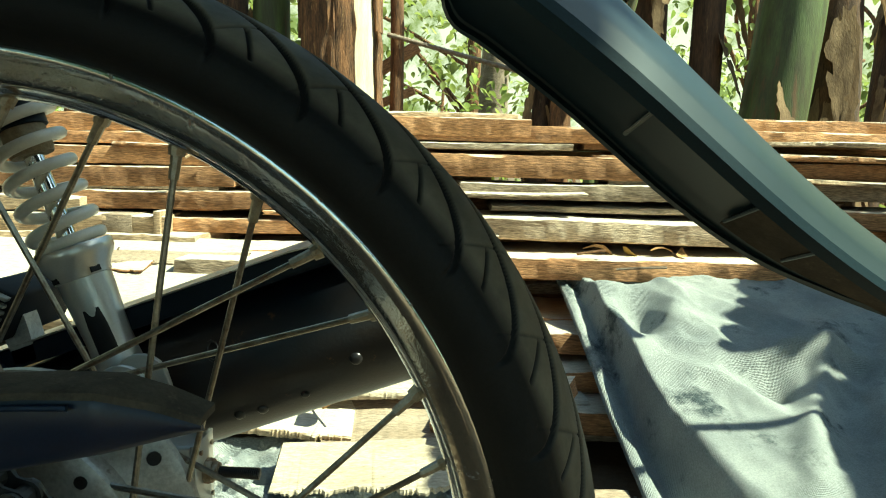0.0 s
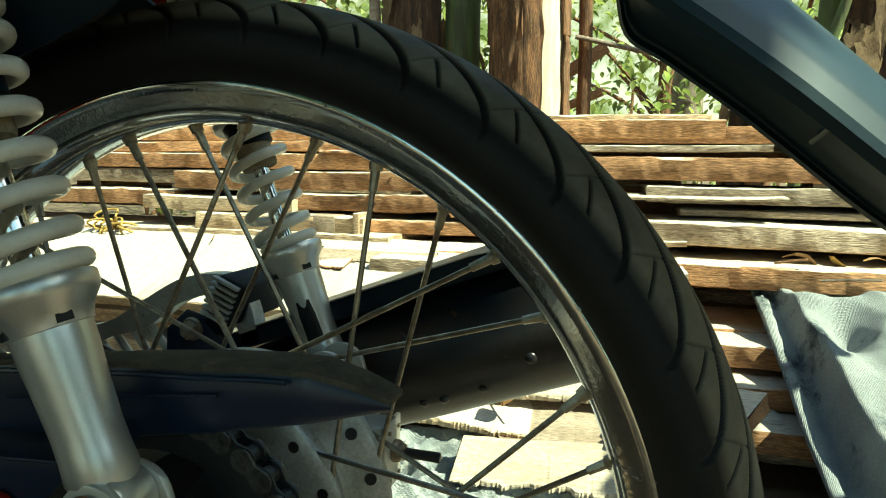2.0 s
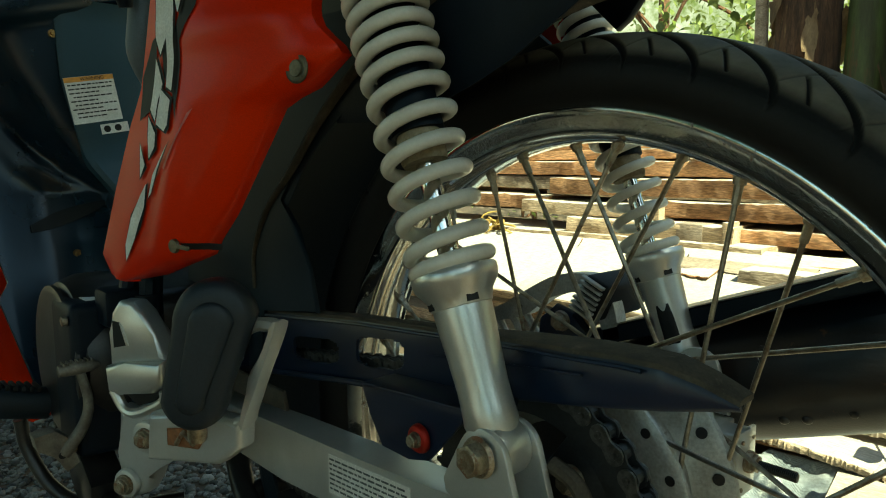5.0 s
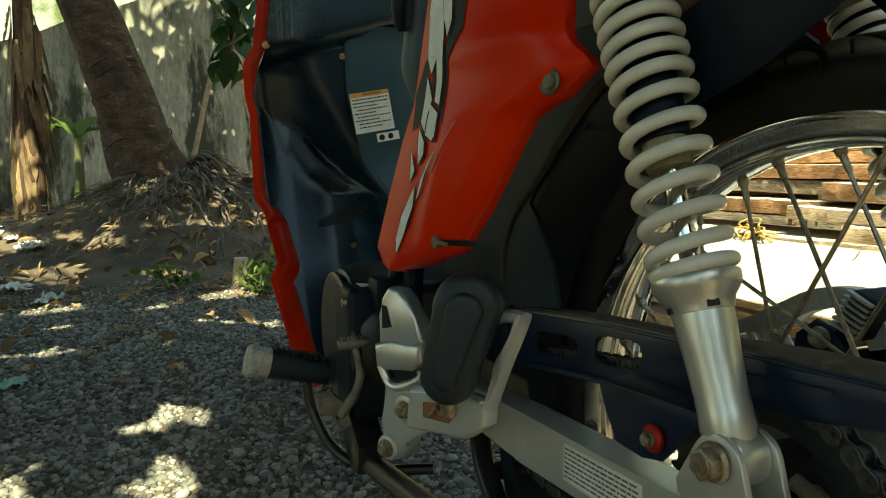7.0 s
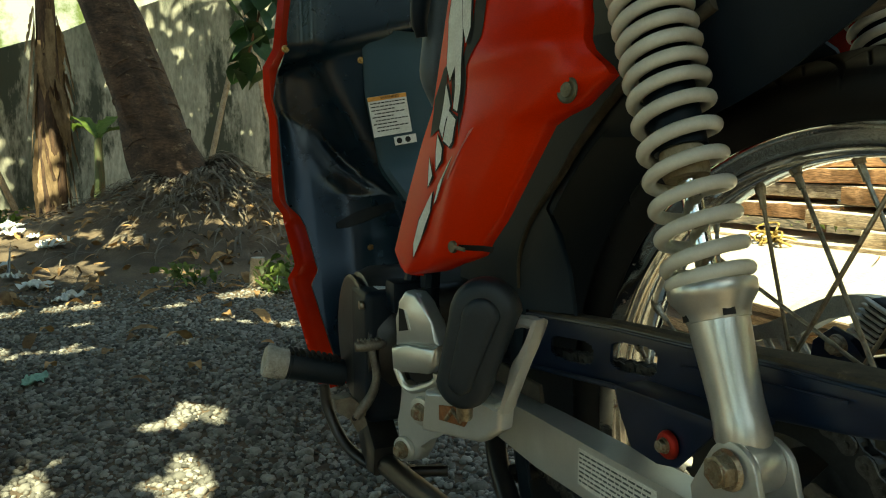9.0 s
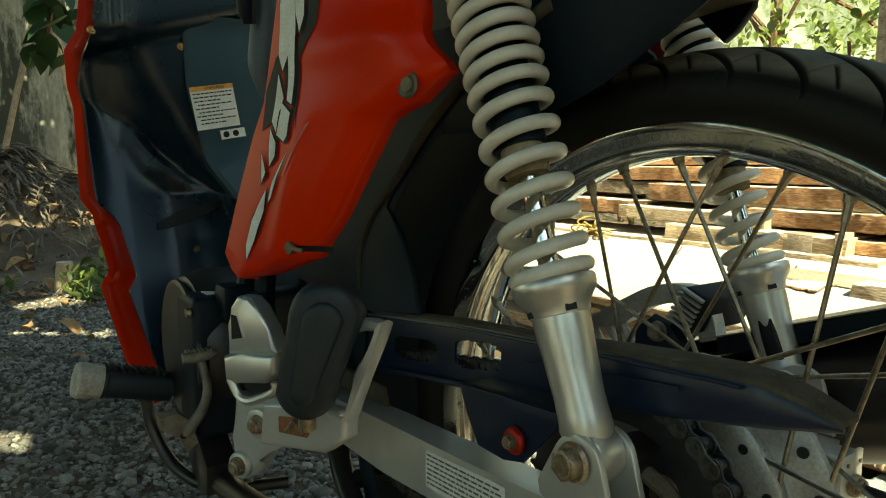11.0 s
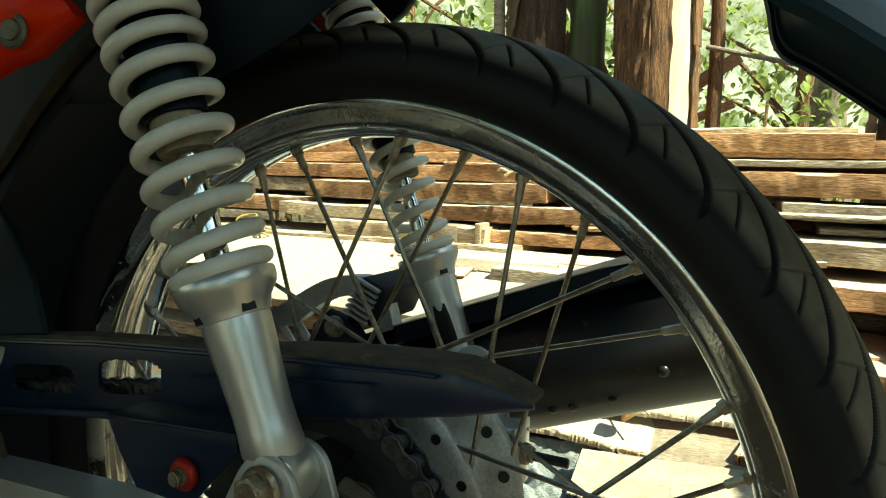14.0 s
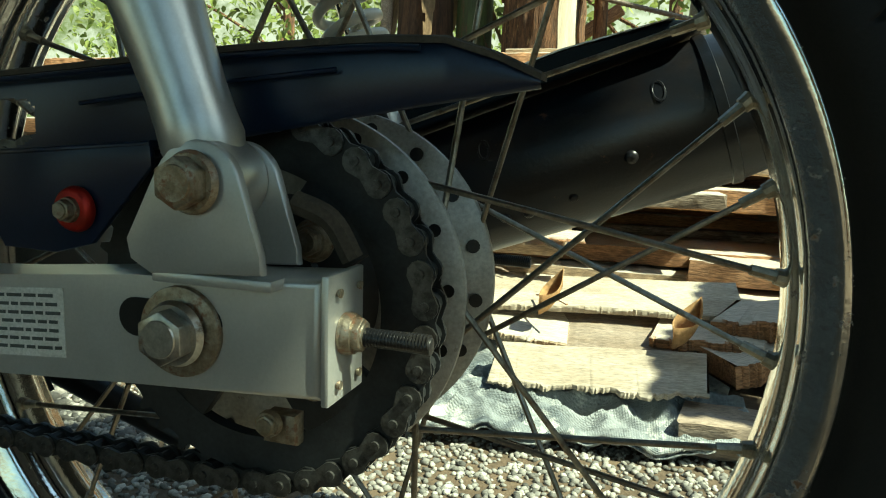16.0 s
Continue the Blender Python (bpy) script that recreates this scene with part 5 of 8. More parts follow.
def build_frame_and_engine():
    en = new("engine")
    en.parent = bike
    bm = bmesh.new()
    add_revolve(bm, (-0.46, -0.135, 0.018), (0, -1, 0), [(0, 0.078), (0.03, 0.078), (0.045, 0.072), (0.052, 0.060), (0.053, 0.050), (0.046, 0.046), (0.046, 0.02), (0.050, 0.006)], 48)
    add_box(bm, (-0.56, -0.135, -0.07), (-0.38, 0.11, 0.085), 0.02, None, 3)
    part("crankcase", bm, IRON, en, "black oily engine crankcase")
    bm = bmesh.new()
    add_revolve(bm, (-0.46, -0.186, 0.018), (0, -1, 0), [(0, 0.064), (0, 0.070), (0.003, 0.0695), (0.004, 0.066), (0.004, 0.064)], 48)
    part("cover_ring", bm, IRON, en, "glossy black edge of the generator cover")
    bm = bmesh.new()
    add_box(bm, (-0.455, -0.192, -0.058), (-0.392, -0.120, 0.080), 0.008, None, 3)
    part("side_cover", bm, BLACKP, en, "glossy black engine side cover")
    bm = bmesh.new()
    add_box(bm, (-0.440, -0.176, 0.0803), (-0.402, -0.142, 0.0810), 0)
    part("sticker", bm, WHITE, en, "small white sticker on the engine cover")
    for z in (-0.046, 0.066):
        hexbolt("cover_bolt", (-0.4, -0.1922, z), (0, -1, 0), 0.0038, 0.004, 0.0046, en, BOLT)
    bm = bmesh.new()
    add_tube(bm, spline([(-0.40, -0.115, 0.125), (-0.372, -0.130, 0.10), (-0.368, -0.136, 0.03), (-0.372, -0.135, -0.05)], 6), 0.010, 10)
    for k in range(7):
        z = 0.10 - 0.02 * k
        add_cyl(bm, (-0.369, -0.134, z), (-0.369, -0.134, z + 0.006), 0.0118, 0.0118, 12)
    part("cable_sleeve", bm, BLACKP, en, "black ribbed cable sleeve")
    bm = bmesh.new()
    for k in range(5):
        add_box(bm, (-0.66 + 0.018 * k, -0.07, 0.02), (-0.654 + 0.018 * k, 0.07, 0.12), 0.002)
    part("cooling_fin", bm, IRON, en)
    bm = bmesh.new()
    add_box(bm, (-0.400, -0.170, 0.060), (-0.370, -0.120, 0.092), 0.004)
    add_tube(bm, spline([(-0.385, -0.14, 0.12), (-0.38, -0.15, 0.06), (-0.375, -0.142, -0.02), (-0.39, -0.13, -0.08)], 6), 0.008, 10)
    part("harness_box", bm, BLACKP, en)
    fr = new("frame")
    fr.parent = bike
    bm = bmesh.new()
    add_tube(bm, [(-0.36, -0.08, -0.03), (-0.36, 0.08, -0.03)], 0.022, 20)
    add_tube(bm, spline([(-0.36, 0, -0.03), (-0.36, 0, 0.12), (-0.33, 0, 0.30), (-0.28, 0, 0.42)], 6), 0.024, 14)
    add_tube(bm, spline([(-0.33, -0.06, 0.25), (-0.1, -0.055, 0.36), (0.12, -0.05, 0.40)], 6), 0.013, 12)
    add_tube(bm, spline([(-0.33, 0.06, 0.25), (-0.1, 0.055, 0.36), (0.12, 0.05, 0.40)], 6), 0.013, 12)
    part("tube", bm, IRON, fr, "black steel frame tube")
    # stands
    st = new("side_stand")
    st.parent = bike
    bm = bmesh.new()
    add_tube(bm, [(-0.425, -0.165, -0.115), (-0.34, -0.168, -0.098), (-0.26, -0.172, -0.080), (-0.17, -0.175, -0.062)], [0.0115, 0.0115, 0.0110, 0.0105], 18)
    add_prism(bm, [(-0.475, -0.100), (-0.448, -0.062), (-0.405, -0.090), (-0.410, -0.122), (-0.440, -0.128)], -0.182, -0.150, 0.004)
    part("leg", bm, IRON, st, "black steel stand leg")
    bm = bmesh.new()
    add_box(bm, (-0.182, -0.188, -0.078), (-0.160, -0.160, -0.048), 0.004)
    part("foot", bm, IRON, st)
    bm = bmesh.new()
    pts = [(-0.40 + 0.07 * t + 0.004 * math.cos(t * 90), -0.15 - 0.01 * t + 0.004 * math.sin(t * 90), -0.05 - 0.09 * t) for t in np.linspace(0, 1, 150)]
    add_tube(bm, pts, 0.0012, 6)
    part("return_spring", bm, STEEL, st)
    ms = new("centre_stand")
    ms.parent = bike
    bm = bmesh.new()
    for s in (-1, 1):
        add_tube(bm, spline([(-0.34, s * 0.075, -0.055), (-0.30, s * 0.085, -0.09), (-0.20, s * 0.10, -0.135), (-0.16, s * 0.11, -0.155)], 6), 0.0105, 12)
    add_tube(bm, [(-0.30, -0.09, -0.09), (-0.30, 0.09, -0.09)], 0.009, 12)
    part("leg", bm, IRON, ms, "folded black centre stand")
    # front foot peg and gear lever
    pg = new("foot_peg")
    pg.parent = bike
    bm = bmesh.new()
    add_revolve(bm, (-0.50, -0.190, -0.033), (0, -0.965, 0.255), [(0, 0.010), (0, 0.0155), (0.064, 0.0160), (0.065, 0.0168), (0.088, 0.0172), (0.0925, 0.0150), (0.0925, 0.004)], 28)
    pr = part("rubber", bm, PADRUB, pg, "ribbed black rubber foot peg")
    bm = bmesh.new()
    add_revolve(bm, (-0.50, -0.256, -0.0155), (0, -0.965, 0.255), [(0, 0.0172), (0.002, 0.0178), (0.022, 0.0180), (0.0248, 0.0160), (0.0250, 0.004)], 28)
    part("worn_tip", bm, SCUFFED, pg, "scuffed pale tip")
    for k in range(9):
        bm = bmesh.new()
        add_box(bm, (-0.512, -0.002, 0.0135), (-0.488, 0.002, 0.0185), 0.001, Matrix.Translation((0, -0.198 - 0.0065 * k, -0.031 + 0.00175 * k)))
        part("rib", bm, RUBBER, pr)
    bm = bmesh.new()
    add_tube(bm, spline([(-0.50, -0.214, -0.044), (-0.495, -0.21, -0.075), (-0.47, -0.195, -0.11), (-0.43, -0.165, -0.125), (-0.40, -0.10, -0.125)], 6), 0.0062, 12)
    part("bar", bm, IRON, pg, "black tubular peg bar")
    gl = new("gear_lever")
    gl.parent = bike
    bm = bmesh.new()
    path = spline([(-0.388, -0.188, 0.024), (-0.384, -0.184, -0.004), (-0.386, -0.190, -0.026), (-0.392, -0.204, -0.046)], 7)
    add_tube(bm, path, [0.0038 + 0.0026 * (i / (len(path) - 1)) ** 2 for i in range(len(path))], 12)
    foot = [(-0.226, -0.026), (-0.210, -0.024), (-0.199, -0.034), (-0.193, -0.056), (-0.203, -0.062), (-0.211, -0.047), (-0.224, -0.038)]
    add_loft(bm, [[Vector((x, y, z)) for y, z in foot] for x in (-0.405, -0.388)], True, True)
    lever = part("lever", bm, LEVER, gl, "scuffed silver gear lever")
    bm = bmesh.new()
    add_cyl(bm, (-0.3878, -0.206, -0.046), (-0.3870, -0.206, -0.046), 0.0032, 0.0032, 14)
    part("lever_hole", bm, INK, lever)
    bm = bmesh.new()
    add_revolve(bm, (-0.386, -0.206, 0.0270), (0.05, 0.99, 0.03), [(0, 0.002), (0.001, 0.0050), (0.012, 0.0058), (0.027, 0.0050), (0.032, 0.0025), (0.033, 0.001)], 16)
    pad = part("toe_pad", bm, LEVER, gl, "ribbed end of the gear lever")
    for k in range(7):
        bm = bmesh.new()
        add_box(bm, (-0.3905, -0.202 + 0.0036 * k, 0.0315), (-0.3815, -0.2005 + 0.0036 * k, 0.0342), 0.0004)
        part("rib", bm, LEVER, pad)


build_frame_and_engine()


def build_footrest(sgn):
    """Passenger footrest: cast bracket with holes and a folded rubber pad."""
    fr = new("passenger_footrest")
    fr.parent = bike
    S = Matrix.Diagonal((1, -sgn, 1, 1))

    def put(name, bm, m, parent=fr, label="", smooth=35):
        bmesh.ops.transform(bm, matrix=S, verts=bm.verts)
        return part(name, bm, m, parent, label, smooth)

    # the casting turns away from the frame: a fin with a window, a swollen middle, an open triangle and two bosses
    T = Matrix.Translation((-0.32, -0.16, 0.0)) @ Matrix.Rotation(radians(28), 4, "Z")
    bm = bmesh.new()
    fin = [(-0.024, 0.038), (-0.022, 0.065), (-0.020, 0.081), (-0.012, 0.091), (0.001, 0.091), (0.011, 0.083), (0.021, 0.066), (0.031, 0.046)]
    add_prism(bm, fin, -0.009, 0.010, 0.004, T, 4)
    casting = put("casting", bm, ALU, fr, "silver cast aluminium footrest bracket")
    # black patch on the uncut fin, for the dark inside its window
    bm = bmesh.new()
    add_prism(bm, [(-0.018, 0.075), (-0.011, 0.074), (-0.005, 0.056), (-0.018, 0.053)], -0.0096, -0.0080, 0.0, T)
    put("casting_hole", bm, INK, casting, "black patch for the dark window in the fin")
    bm = bmesh.new()
    add_prism(bm, [(-0.011, 0.074), (-0.008, 0.070), (-0.003, 0.056), (-0.005, 0.055)], -0.0100, -0.0088, 0.0, T)
    put("window_edge", bm, ALU, casting)
    bm = bmesh.new()
    add_prism(bm, [(-0.025, 0.038), (-0.003, 0.043), (0.032, 0.047), (0.031, 0.030), (0.021, 0.020), (-0.011, 0.0165), (-0.023, 0.017)], -0.015, 0.008, 0.005, T, 4)
    put("web", bm, ALU, fr, "swollen middle of the casting")
    bm = bmesh.new()
    rim = [(-0.021, 0.018), (-0.012, 0.004), (-0.001, 0.0005), (0.014, 0.006), (0.028, 0.014), (0.029, 0.022)]
    add_tube(bm, [T @ Vector((p.x, -0.009, p.y)) for p in spline([(x, z, 0) for x, z in rim], 5)], 0.0042, 10)
    put("lower_rim", bm, ALU, fr)
    # the triangle's shaded inside, put on as a black patch
    bm = bmesh.new()
    add_prism(bm, [(-0.012, 0.016), (0.024, 0.021), (0.020, 0.014), (0.001, 0.006)], -0.0068, -0.0055, 0.0, T)
    put("casting_hole", bm, INK, fr, "black patch for the dark opening in the casting")
    bm = bmesh.new()
    boss = [(-0.017, 0.004), (0.000, -0.002), (0.028, 0.012), (0.038, 0.001), (0.060, 0.004), (0.060, -0.020), (0.041, -0.030), (0.017, -0.038), (0.014, -0.053), (0.006, -0.066), (-0.008, -0.072), (-0.019, -0.066), (-0.020, -0.034)]
    add_prism(bm, boss, -0.010, 0.008, 0.005, T, 4)
    put("boss", bm, ARM, fr, "grime-dulled lower boss of the casting")
    bm = bmesh.new()
    for x, z, r in ((0.013, -0.016, 0.014), (-0.010, -0.058, 0.0125)):
        add_cyl(bm, T @ Vector((x, -0.010, z)), T @ Vector((x, -0.015, z)), r, r * 0.92, 28, 0.0015)
    put("boss_ring", bm, ARM, fr)
    for x, z in ((0.013, -0.016), (-0.010, -0.058)):
        at, way = S @ (T @ Vector((x, -0.0148, z))), S.to_3x3() @ (T.to_3x3() @ Vector((0, -1, 0)))
        hexbolt("mount_bolt", at, way, 0.0062, 0.007, 0.0085, fr, BOLT)
    # rear arm: a triangular loop of rounded bar that rises behind the pad
    A = Matrix.Translation((-0.15, -0.15, 0.0)) @ Matrix.Rotation(radians(15), 4, "Z")
    bm = bmesh.new()
    loop = spline([(-0.058, 0.020, 0), (-0.012, 0.029, 0), (-0.002, 0.042, 0), (0.0245, 0.098, 0), (0.0220, 0.1035, 0), (0.010, 0.1030, 0), (-0.006, 0.099, 0), (-0.016, 0.089, 0), (-0.030, 0.060, 0), (-0.052, 0.038, 0)], 6)
    cen = sum(loop, Vector()) / len(loop)
    loops = []
    for p in loop + [loop[0]]:
        d = (p - cen).normalized()
        ring = [(0.0022, 0.0), (0.0008, -0.0062), (-0.0052, -0.0074), (-0.0086, -0.0050), (-0.0092, 0.004), (-0.002, 0.007)]
        loops.append([A @ Vector((p.x + d.x * k, y, p.y + d.y * k)) for k, y in ring])
    add_loft(bm, loops, True, False)
    put("arm_rim", bm, ARM, fr, "satin silver triangular bracket arm", 50)
    bm = bmesh.new()
    add_prism(bm, [(-0.105, -0.012), (-0.030, 0.002), (-0.008, 0.018), (-0.006, 0.036), (-0.040, 0.034), (-0.100, 0.024)], -0.008, 0.008, 0.004, A, 3)
    put("arm_base", bm, ARM, fr, "satin silver base of the bracket arm")
    bm = bmesh.new()
    add_prism(bm, [(-0.078, 0.006), (-0.046, 0.010), (-0.040, 0.018), (-0.050, 0.024), (-0.078, 0.018)], -0.0090, -0.0078, 0.0012, A)
    plate = put("rust_patch", bm, RUSTY, fr, "rusted orange-brown pivot plate")
    bm = bmesh.new()
    add_tube(bm, [A @ Vector((x, -0.011, z)) for x, z in ((-0.066, 0.010), (-0.058, 0.020), (-0.048, 0.014), (-0.042, 0.022))], 0.0018, 8)
    put("split_pin", bm, BOLT, plate)
    # rubber pad, folded up: wide at the head, narrow at the heel, with a raised sole
    X = Matrix.Translation((-0.155, -0.180, 0.0)) @ Matrix.Rotation(radians(50), 4, "Z")
    head, heel = Vector((0.0085, 0, 0.1035)), Vector((-0.0055, 0, 0.0605))

    def sole(grow, y, n=36):
        o = []
        for k in range(n):
            a = 2 * math.pi * k / n
            c, s = math.cos(a), math.sin(a)
            m, r = (head, 0.0245) if s > 0 else (heel, 0.0200)
            r = (r + grow)
            o.append(X @ (m + Vector((r * c, y, r * s * 1.10))))
        return o

    bm = bmesh.new()
    add_loft(bm, [sole(-0.004, 0.013), sole(0.0, 0.010), sole(0.0008, 0.0), sole(-0.0005, -0.006), sole(-0.0040, -0.0090), sole(-0.0100, -0.0098)], True, True)
    pad = put("rubber_pad", bm, PADRUB, fr, "dark blue-black rubber footrest pad", 60)
    bm = bmesh.new()
    add_loft(bm, [sole(-0.0108, -0.0090), sole(-0.0112, -0.0120), sole(-0.0135, -0.0134), sole(-0.0175, -0.0138)], True, True)
    put("pad_inset", bm, PADRUB, pad, "", 60)
    bm = bmesh.new()
    add_tube(bm, [X @ Vector((-0.008, 0.008, 0.046)), X @ Vector((-0.010, 0.014, 0.026))], 0.006, 14)
    put("pivot", bm, BOLT, fr)


build_footrest(-1)


def build_right_footrest():
    """Cast arm, ribbed rubber and pivot plate on the far side."""
    fr = new("far_footrest")
    fr.parent = bike
    bm = bmesh.new()
    lo = spline([(-0.24, 0, 0.030), (-0.205, 0, 0.046), (-0.168, 0, 0.058), (-0.135, 0, 0.080), (-0.10, 0, 0.088), (-0.088, 0, 0.070), (-0.080, 0, 0.050)], 5)
    hi = spline([(-0.25, 0, 0.048), (-0.205, 0, 0.060), (-0.170, 0, 0.080), (-0.130, 0, 0.1005), (-0.088, 0, 0.1035), (-0.074, 0, 0.085), (-0.066, 0, 0.055)], 5)
    for y0, y1 in ((0.132, 0.146),):
        loops = [[Vector((a.x, y0, a.z)), Vector((b.x, y0, b.z)), Vector((b.x, y1, b.z)), Vector((a.x, y1, a.z))] for a, b in zip(lo, hi)]
        add_loft(bm, loops, True, True)
    part("cast_arm", bm, HUB, fr, "grey cast footrest arm")
    bm = bmesh.new()
    for k in range(4):
        add_tube(bm, [(-0.225 + 0.018 * k, 0.139, 0.046 + 0.004 * k), (-0.20 + 0.022 * k, 0.139, 0.012)], 0.0035, 8)
    part("arm_web", bm, HUB, fr)
    m = Matrix.Translation((-0.086, 0.140, 0.088)) @ Matrix.Rotation(radians(24), 4, "Y")
    bm = bmesh.new()
    add_box(bm, (-0.012, -0.024, -0.018), (0.013, 0.05, 0.017), 0.005, m, 3)
    pad = part("rubber", bm, RUBBER, fr, "ribbed dark rubber footrest")
    for k in range(7):
        bm = bmesh.new()
        add_box(bm, (-0.013, -0.027, -0.016 + 0.0048 * k), (0.010, -0.022, -0.0135 + 0.0048 * k), 0.0006, m)
        part("rib", bm, HUB, pad)
    bm = bmesh.new()
    add_prism(bm, [(-0.145, 0.030), (-0.142, 0.062), (-0.125, 0.0765), (-0.105, 0.072), (-0.090, 0.050), (-0.060, 0.020), (-0.09, 0.012)], 0.122, 0.131, 0.003)
    part("pivot_plate", bm, GUARD, fr, "navy black pivot plate")
    hexbolt("pivot_bolt", (-0.116, 0.122, 0.0635), (0, -1, 0), 0.0075, 0.009, 0.0, fr, BOLT)


build_right_footrest()


def build_small_bike_parts():
    # chain slider seen over the arm, brake rod and cable
    bm = bmesh.new()
    add_prism(bm, [(-0.30, 0.010), (-0.20, 0.016), (-0.205, 0.030), (-0.30, 0.030)], -0.100, -0.096, 0.001)
    part("slider_plate", bm, DUST, bike, "dusty toothed slider plate")
    bm = bmesh.new()
    add_tube(bm, spline([(-0.30, 0.115, -0.06), (-0.15, 0.118, -0.07), (0.0, 0.112, -0.06), (0.03, 0.11, -0.055)], 6), 0.003, 8)
    part("brake_rod", bm, STEEL, bike, "thin steel brake rod")
    bm = bmesh.new()
    add_prism(bm, [(-0.012, -0.012), (0.010, -0.012), (0.034, -0.058), (0.022, -0.062)], 0.060, 0.066, 0.001)
    part("brake_arm", bm, STEEL, bike)
    bm = bmesh.new()
    add_prism(bm, [(0.028, -0.030), (0.040, -0.030), (0.040, -0.042), (0.026, -0.042)], -0.094, -0.086, 0.002)
    part("arm_lug", bm, BOLT, bike)
    hexbolt("lug_bolt", (0.031, -0.094, -0.033), (0, -1, 0), 0.0042, 0.006, 0, bike, BOLT)
    # sprocket-side brace behind the lug
    bm = bmesh.new()
    add_tube(bm, spline([(0.032, -0.080, 0.046), (0.046, -0.079, 0.040), (0.054, -0.077, 0.026)], 6), 0.0045, 8)
    part("chain_guide", bm, DUST, bike)
    # front wheel, mostly hidden by the leg shield
    fw = new("front_wheel")
    fw.parent = bike
    c = Vector((-1.235, 0, 0))
    bm = bmesh.new()
    add_revolve(bm, c, (0, 1, 0), [(-0.022, 0.232), (-0.034, 0.243), (-0.036, 0.252), (-0.026, 0.266), (0, 0.272), (0.026, 0.266), (0.036, 0.252), (0.034, 0.243), (0.022, 0.232)], 72, True)
    part("tyre", bm, RUBBER, fw)
    bm = bmesh.new()
    add_revolve(bm, c, (0, 1, 0), [(-0.024, 0.231), (-0.024, 0.216), (-0.012, 0.204), (0.012, 0.204), (0.024, 0.216), (0.024, 0.231)], 72, True)
    part("rim", bm, CHROME, fw)
    bm = bmesh.new()
    add_revolve(bm, c - Vector((0, 0.05, 0)), (0, 1, 0), [(0, 0.02), (0.01, 0.06), (0.09, 0.06), (0.1, 0.02)], 32)
    part("hub", bm, HUB, fw)
    fk = new("front_fork")
    fk.parent = bike
    for s in (-1, 1):
        bm = bmesh.new()
        add_tube(bm, [(-1.235, s * 0.075, 0), (-1.17, s * 0.075, 0.22), (-1.08, s * 0.075, 0.46)], 0.019, 16)
        part("fork_leg", bm, STEEL, fk)
    bm = bmesh.new()
    loops = [[Vector((-1.235 + (0.30) * math.cos(radians(a)), y, 0.30 * math.sin(radians(a)) - 0.15 * y * y)) for y in np.linspace(-0.06, 0.06, 7)] for a in np.linspace(20, 165, 24)]
    add_loft(bm, loops, False)
    shell(bm, 0.003)
    part("front_fender", bm, RED, bike, "glossy red front mudguard")


build_small_bike_parts()


# ---- ground ----
def ground_z(x, y):
    z = 0.006 * noise.noise((x * 2.2, y * 2.2, 0)) + 0.003 * noise.noise((x * 9, y * 9, 4))
    z += 0.10 * min(1, max(0, (-x - 2.2) / 4)) ** 1.3 if x < -2.2 else 0
    d = math.hypot((x + 3.95), (y + 0.15) * 0.85)
    z += 0.40 * math.exp(-(d / 0.72) ** 2) * (1 + 0.25 * noise.noise((x * 5, y * 5, 9)))
    return z * (1 if math.hypot(x, y) < 14 else 0)


def build_ground():
    ax = np.unique(np.concatenate([np.linspace(-7.5, 1.8, 280), np.sinh(np.linspace(-6.4, 6.4, 60)) * 0.6 * 2.0]))
    ay = np.unique(np.concatenate([np.linspace(-2.6, 2.2, 150), np.sinh(np.linspace(-6.4, 6.4, 60)) * 0.6 * 2.0]))
    verts = [(x, y, ground_z(x, y)) for y in ay for x in ax]
    n = len(ax)
    faces = [(j * n + i, j * n + i + 1, (j + 1) * n + i + 1, (j + 1) * n + i) for j in range(len(ay) - 1) for i in range(n - 1)]
    me = bpy.data.meshes.new("ground")
    me.from_pydata(verts, [], faces)
    tagged(finish_mesh("ground", me, SOIL, None, "", 180), "brown gravelly earth strewn with leaf litter", "ground", kind="structure")


build_ground()


def scatter(name, count, place, proto, material, label, category, seed, kind="stuff", smooth=180):
    """Many small pieces in one mesh. place(rng) gives x, y, z, size and three turns; proto: list of (verts, faces)."""
    rng = random.Random(seed)
    V, F, base = [], [], 0
    for _ in range(count):
        p = place(rng)
        if p is None:
            continue
        x, y, z, s, a, b, c = p
        v, f = proto[rng.randrange(len(proto))]
        r = np.array(Euler((a, b, c)).to_matrix())
        V.append(v @ r.T * s + (x, y, z))
        F += [tuple(base + i for i in q) for q in f]
        base += len(v)
    me = bpy.data.meshes.new(name)
    me.from_pydata(np.concatenate(V).tolist(), [], F)
    return tagged(finish_mesh(name, me, material, None, "", smooth), label, category, kind=kind)


def stone_protos(n=8):
    out = []
    rng = random.Random(8)
    for _ in range(n):
        bm = bmesh.new()
        bmesh.ops.create_icosphere(bm, subdivisions=1, radius=1)
        sx, sy, sz = rng.uniform(0.9, 1.35), rng.uniform(0.7, 1.0), rng.uniform(0.5, 0.8)
        for v in bm.verts:
            k = rng.uniform(0.82, 1.12)
            v.co = Vector((v.co.x * sx * k, v.co.y * sy * k, v.co.z * sz * k))
        bm.verts.index_update()
        out.append((np.array([tuple(v.co) for v in bm.verts]), [tuple(v.index for v in f.verts) for f in bm.faces]))
        bm.free()
    return out


STONES = stone_protos()


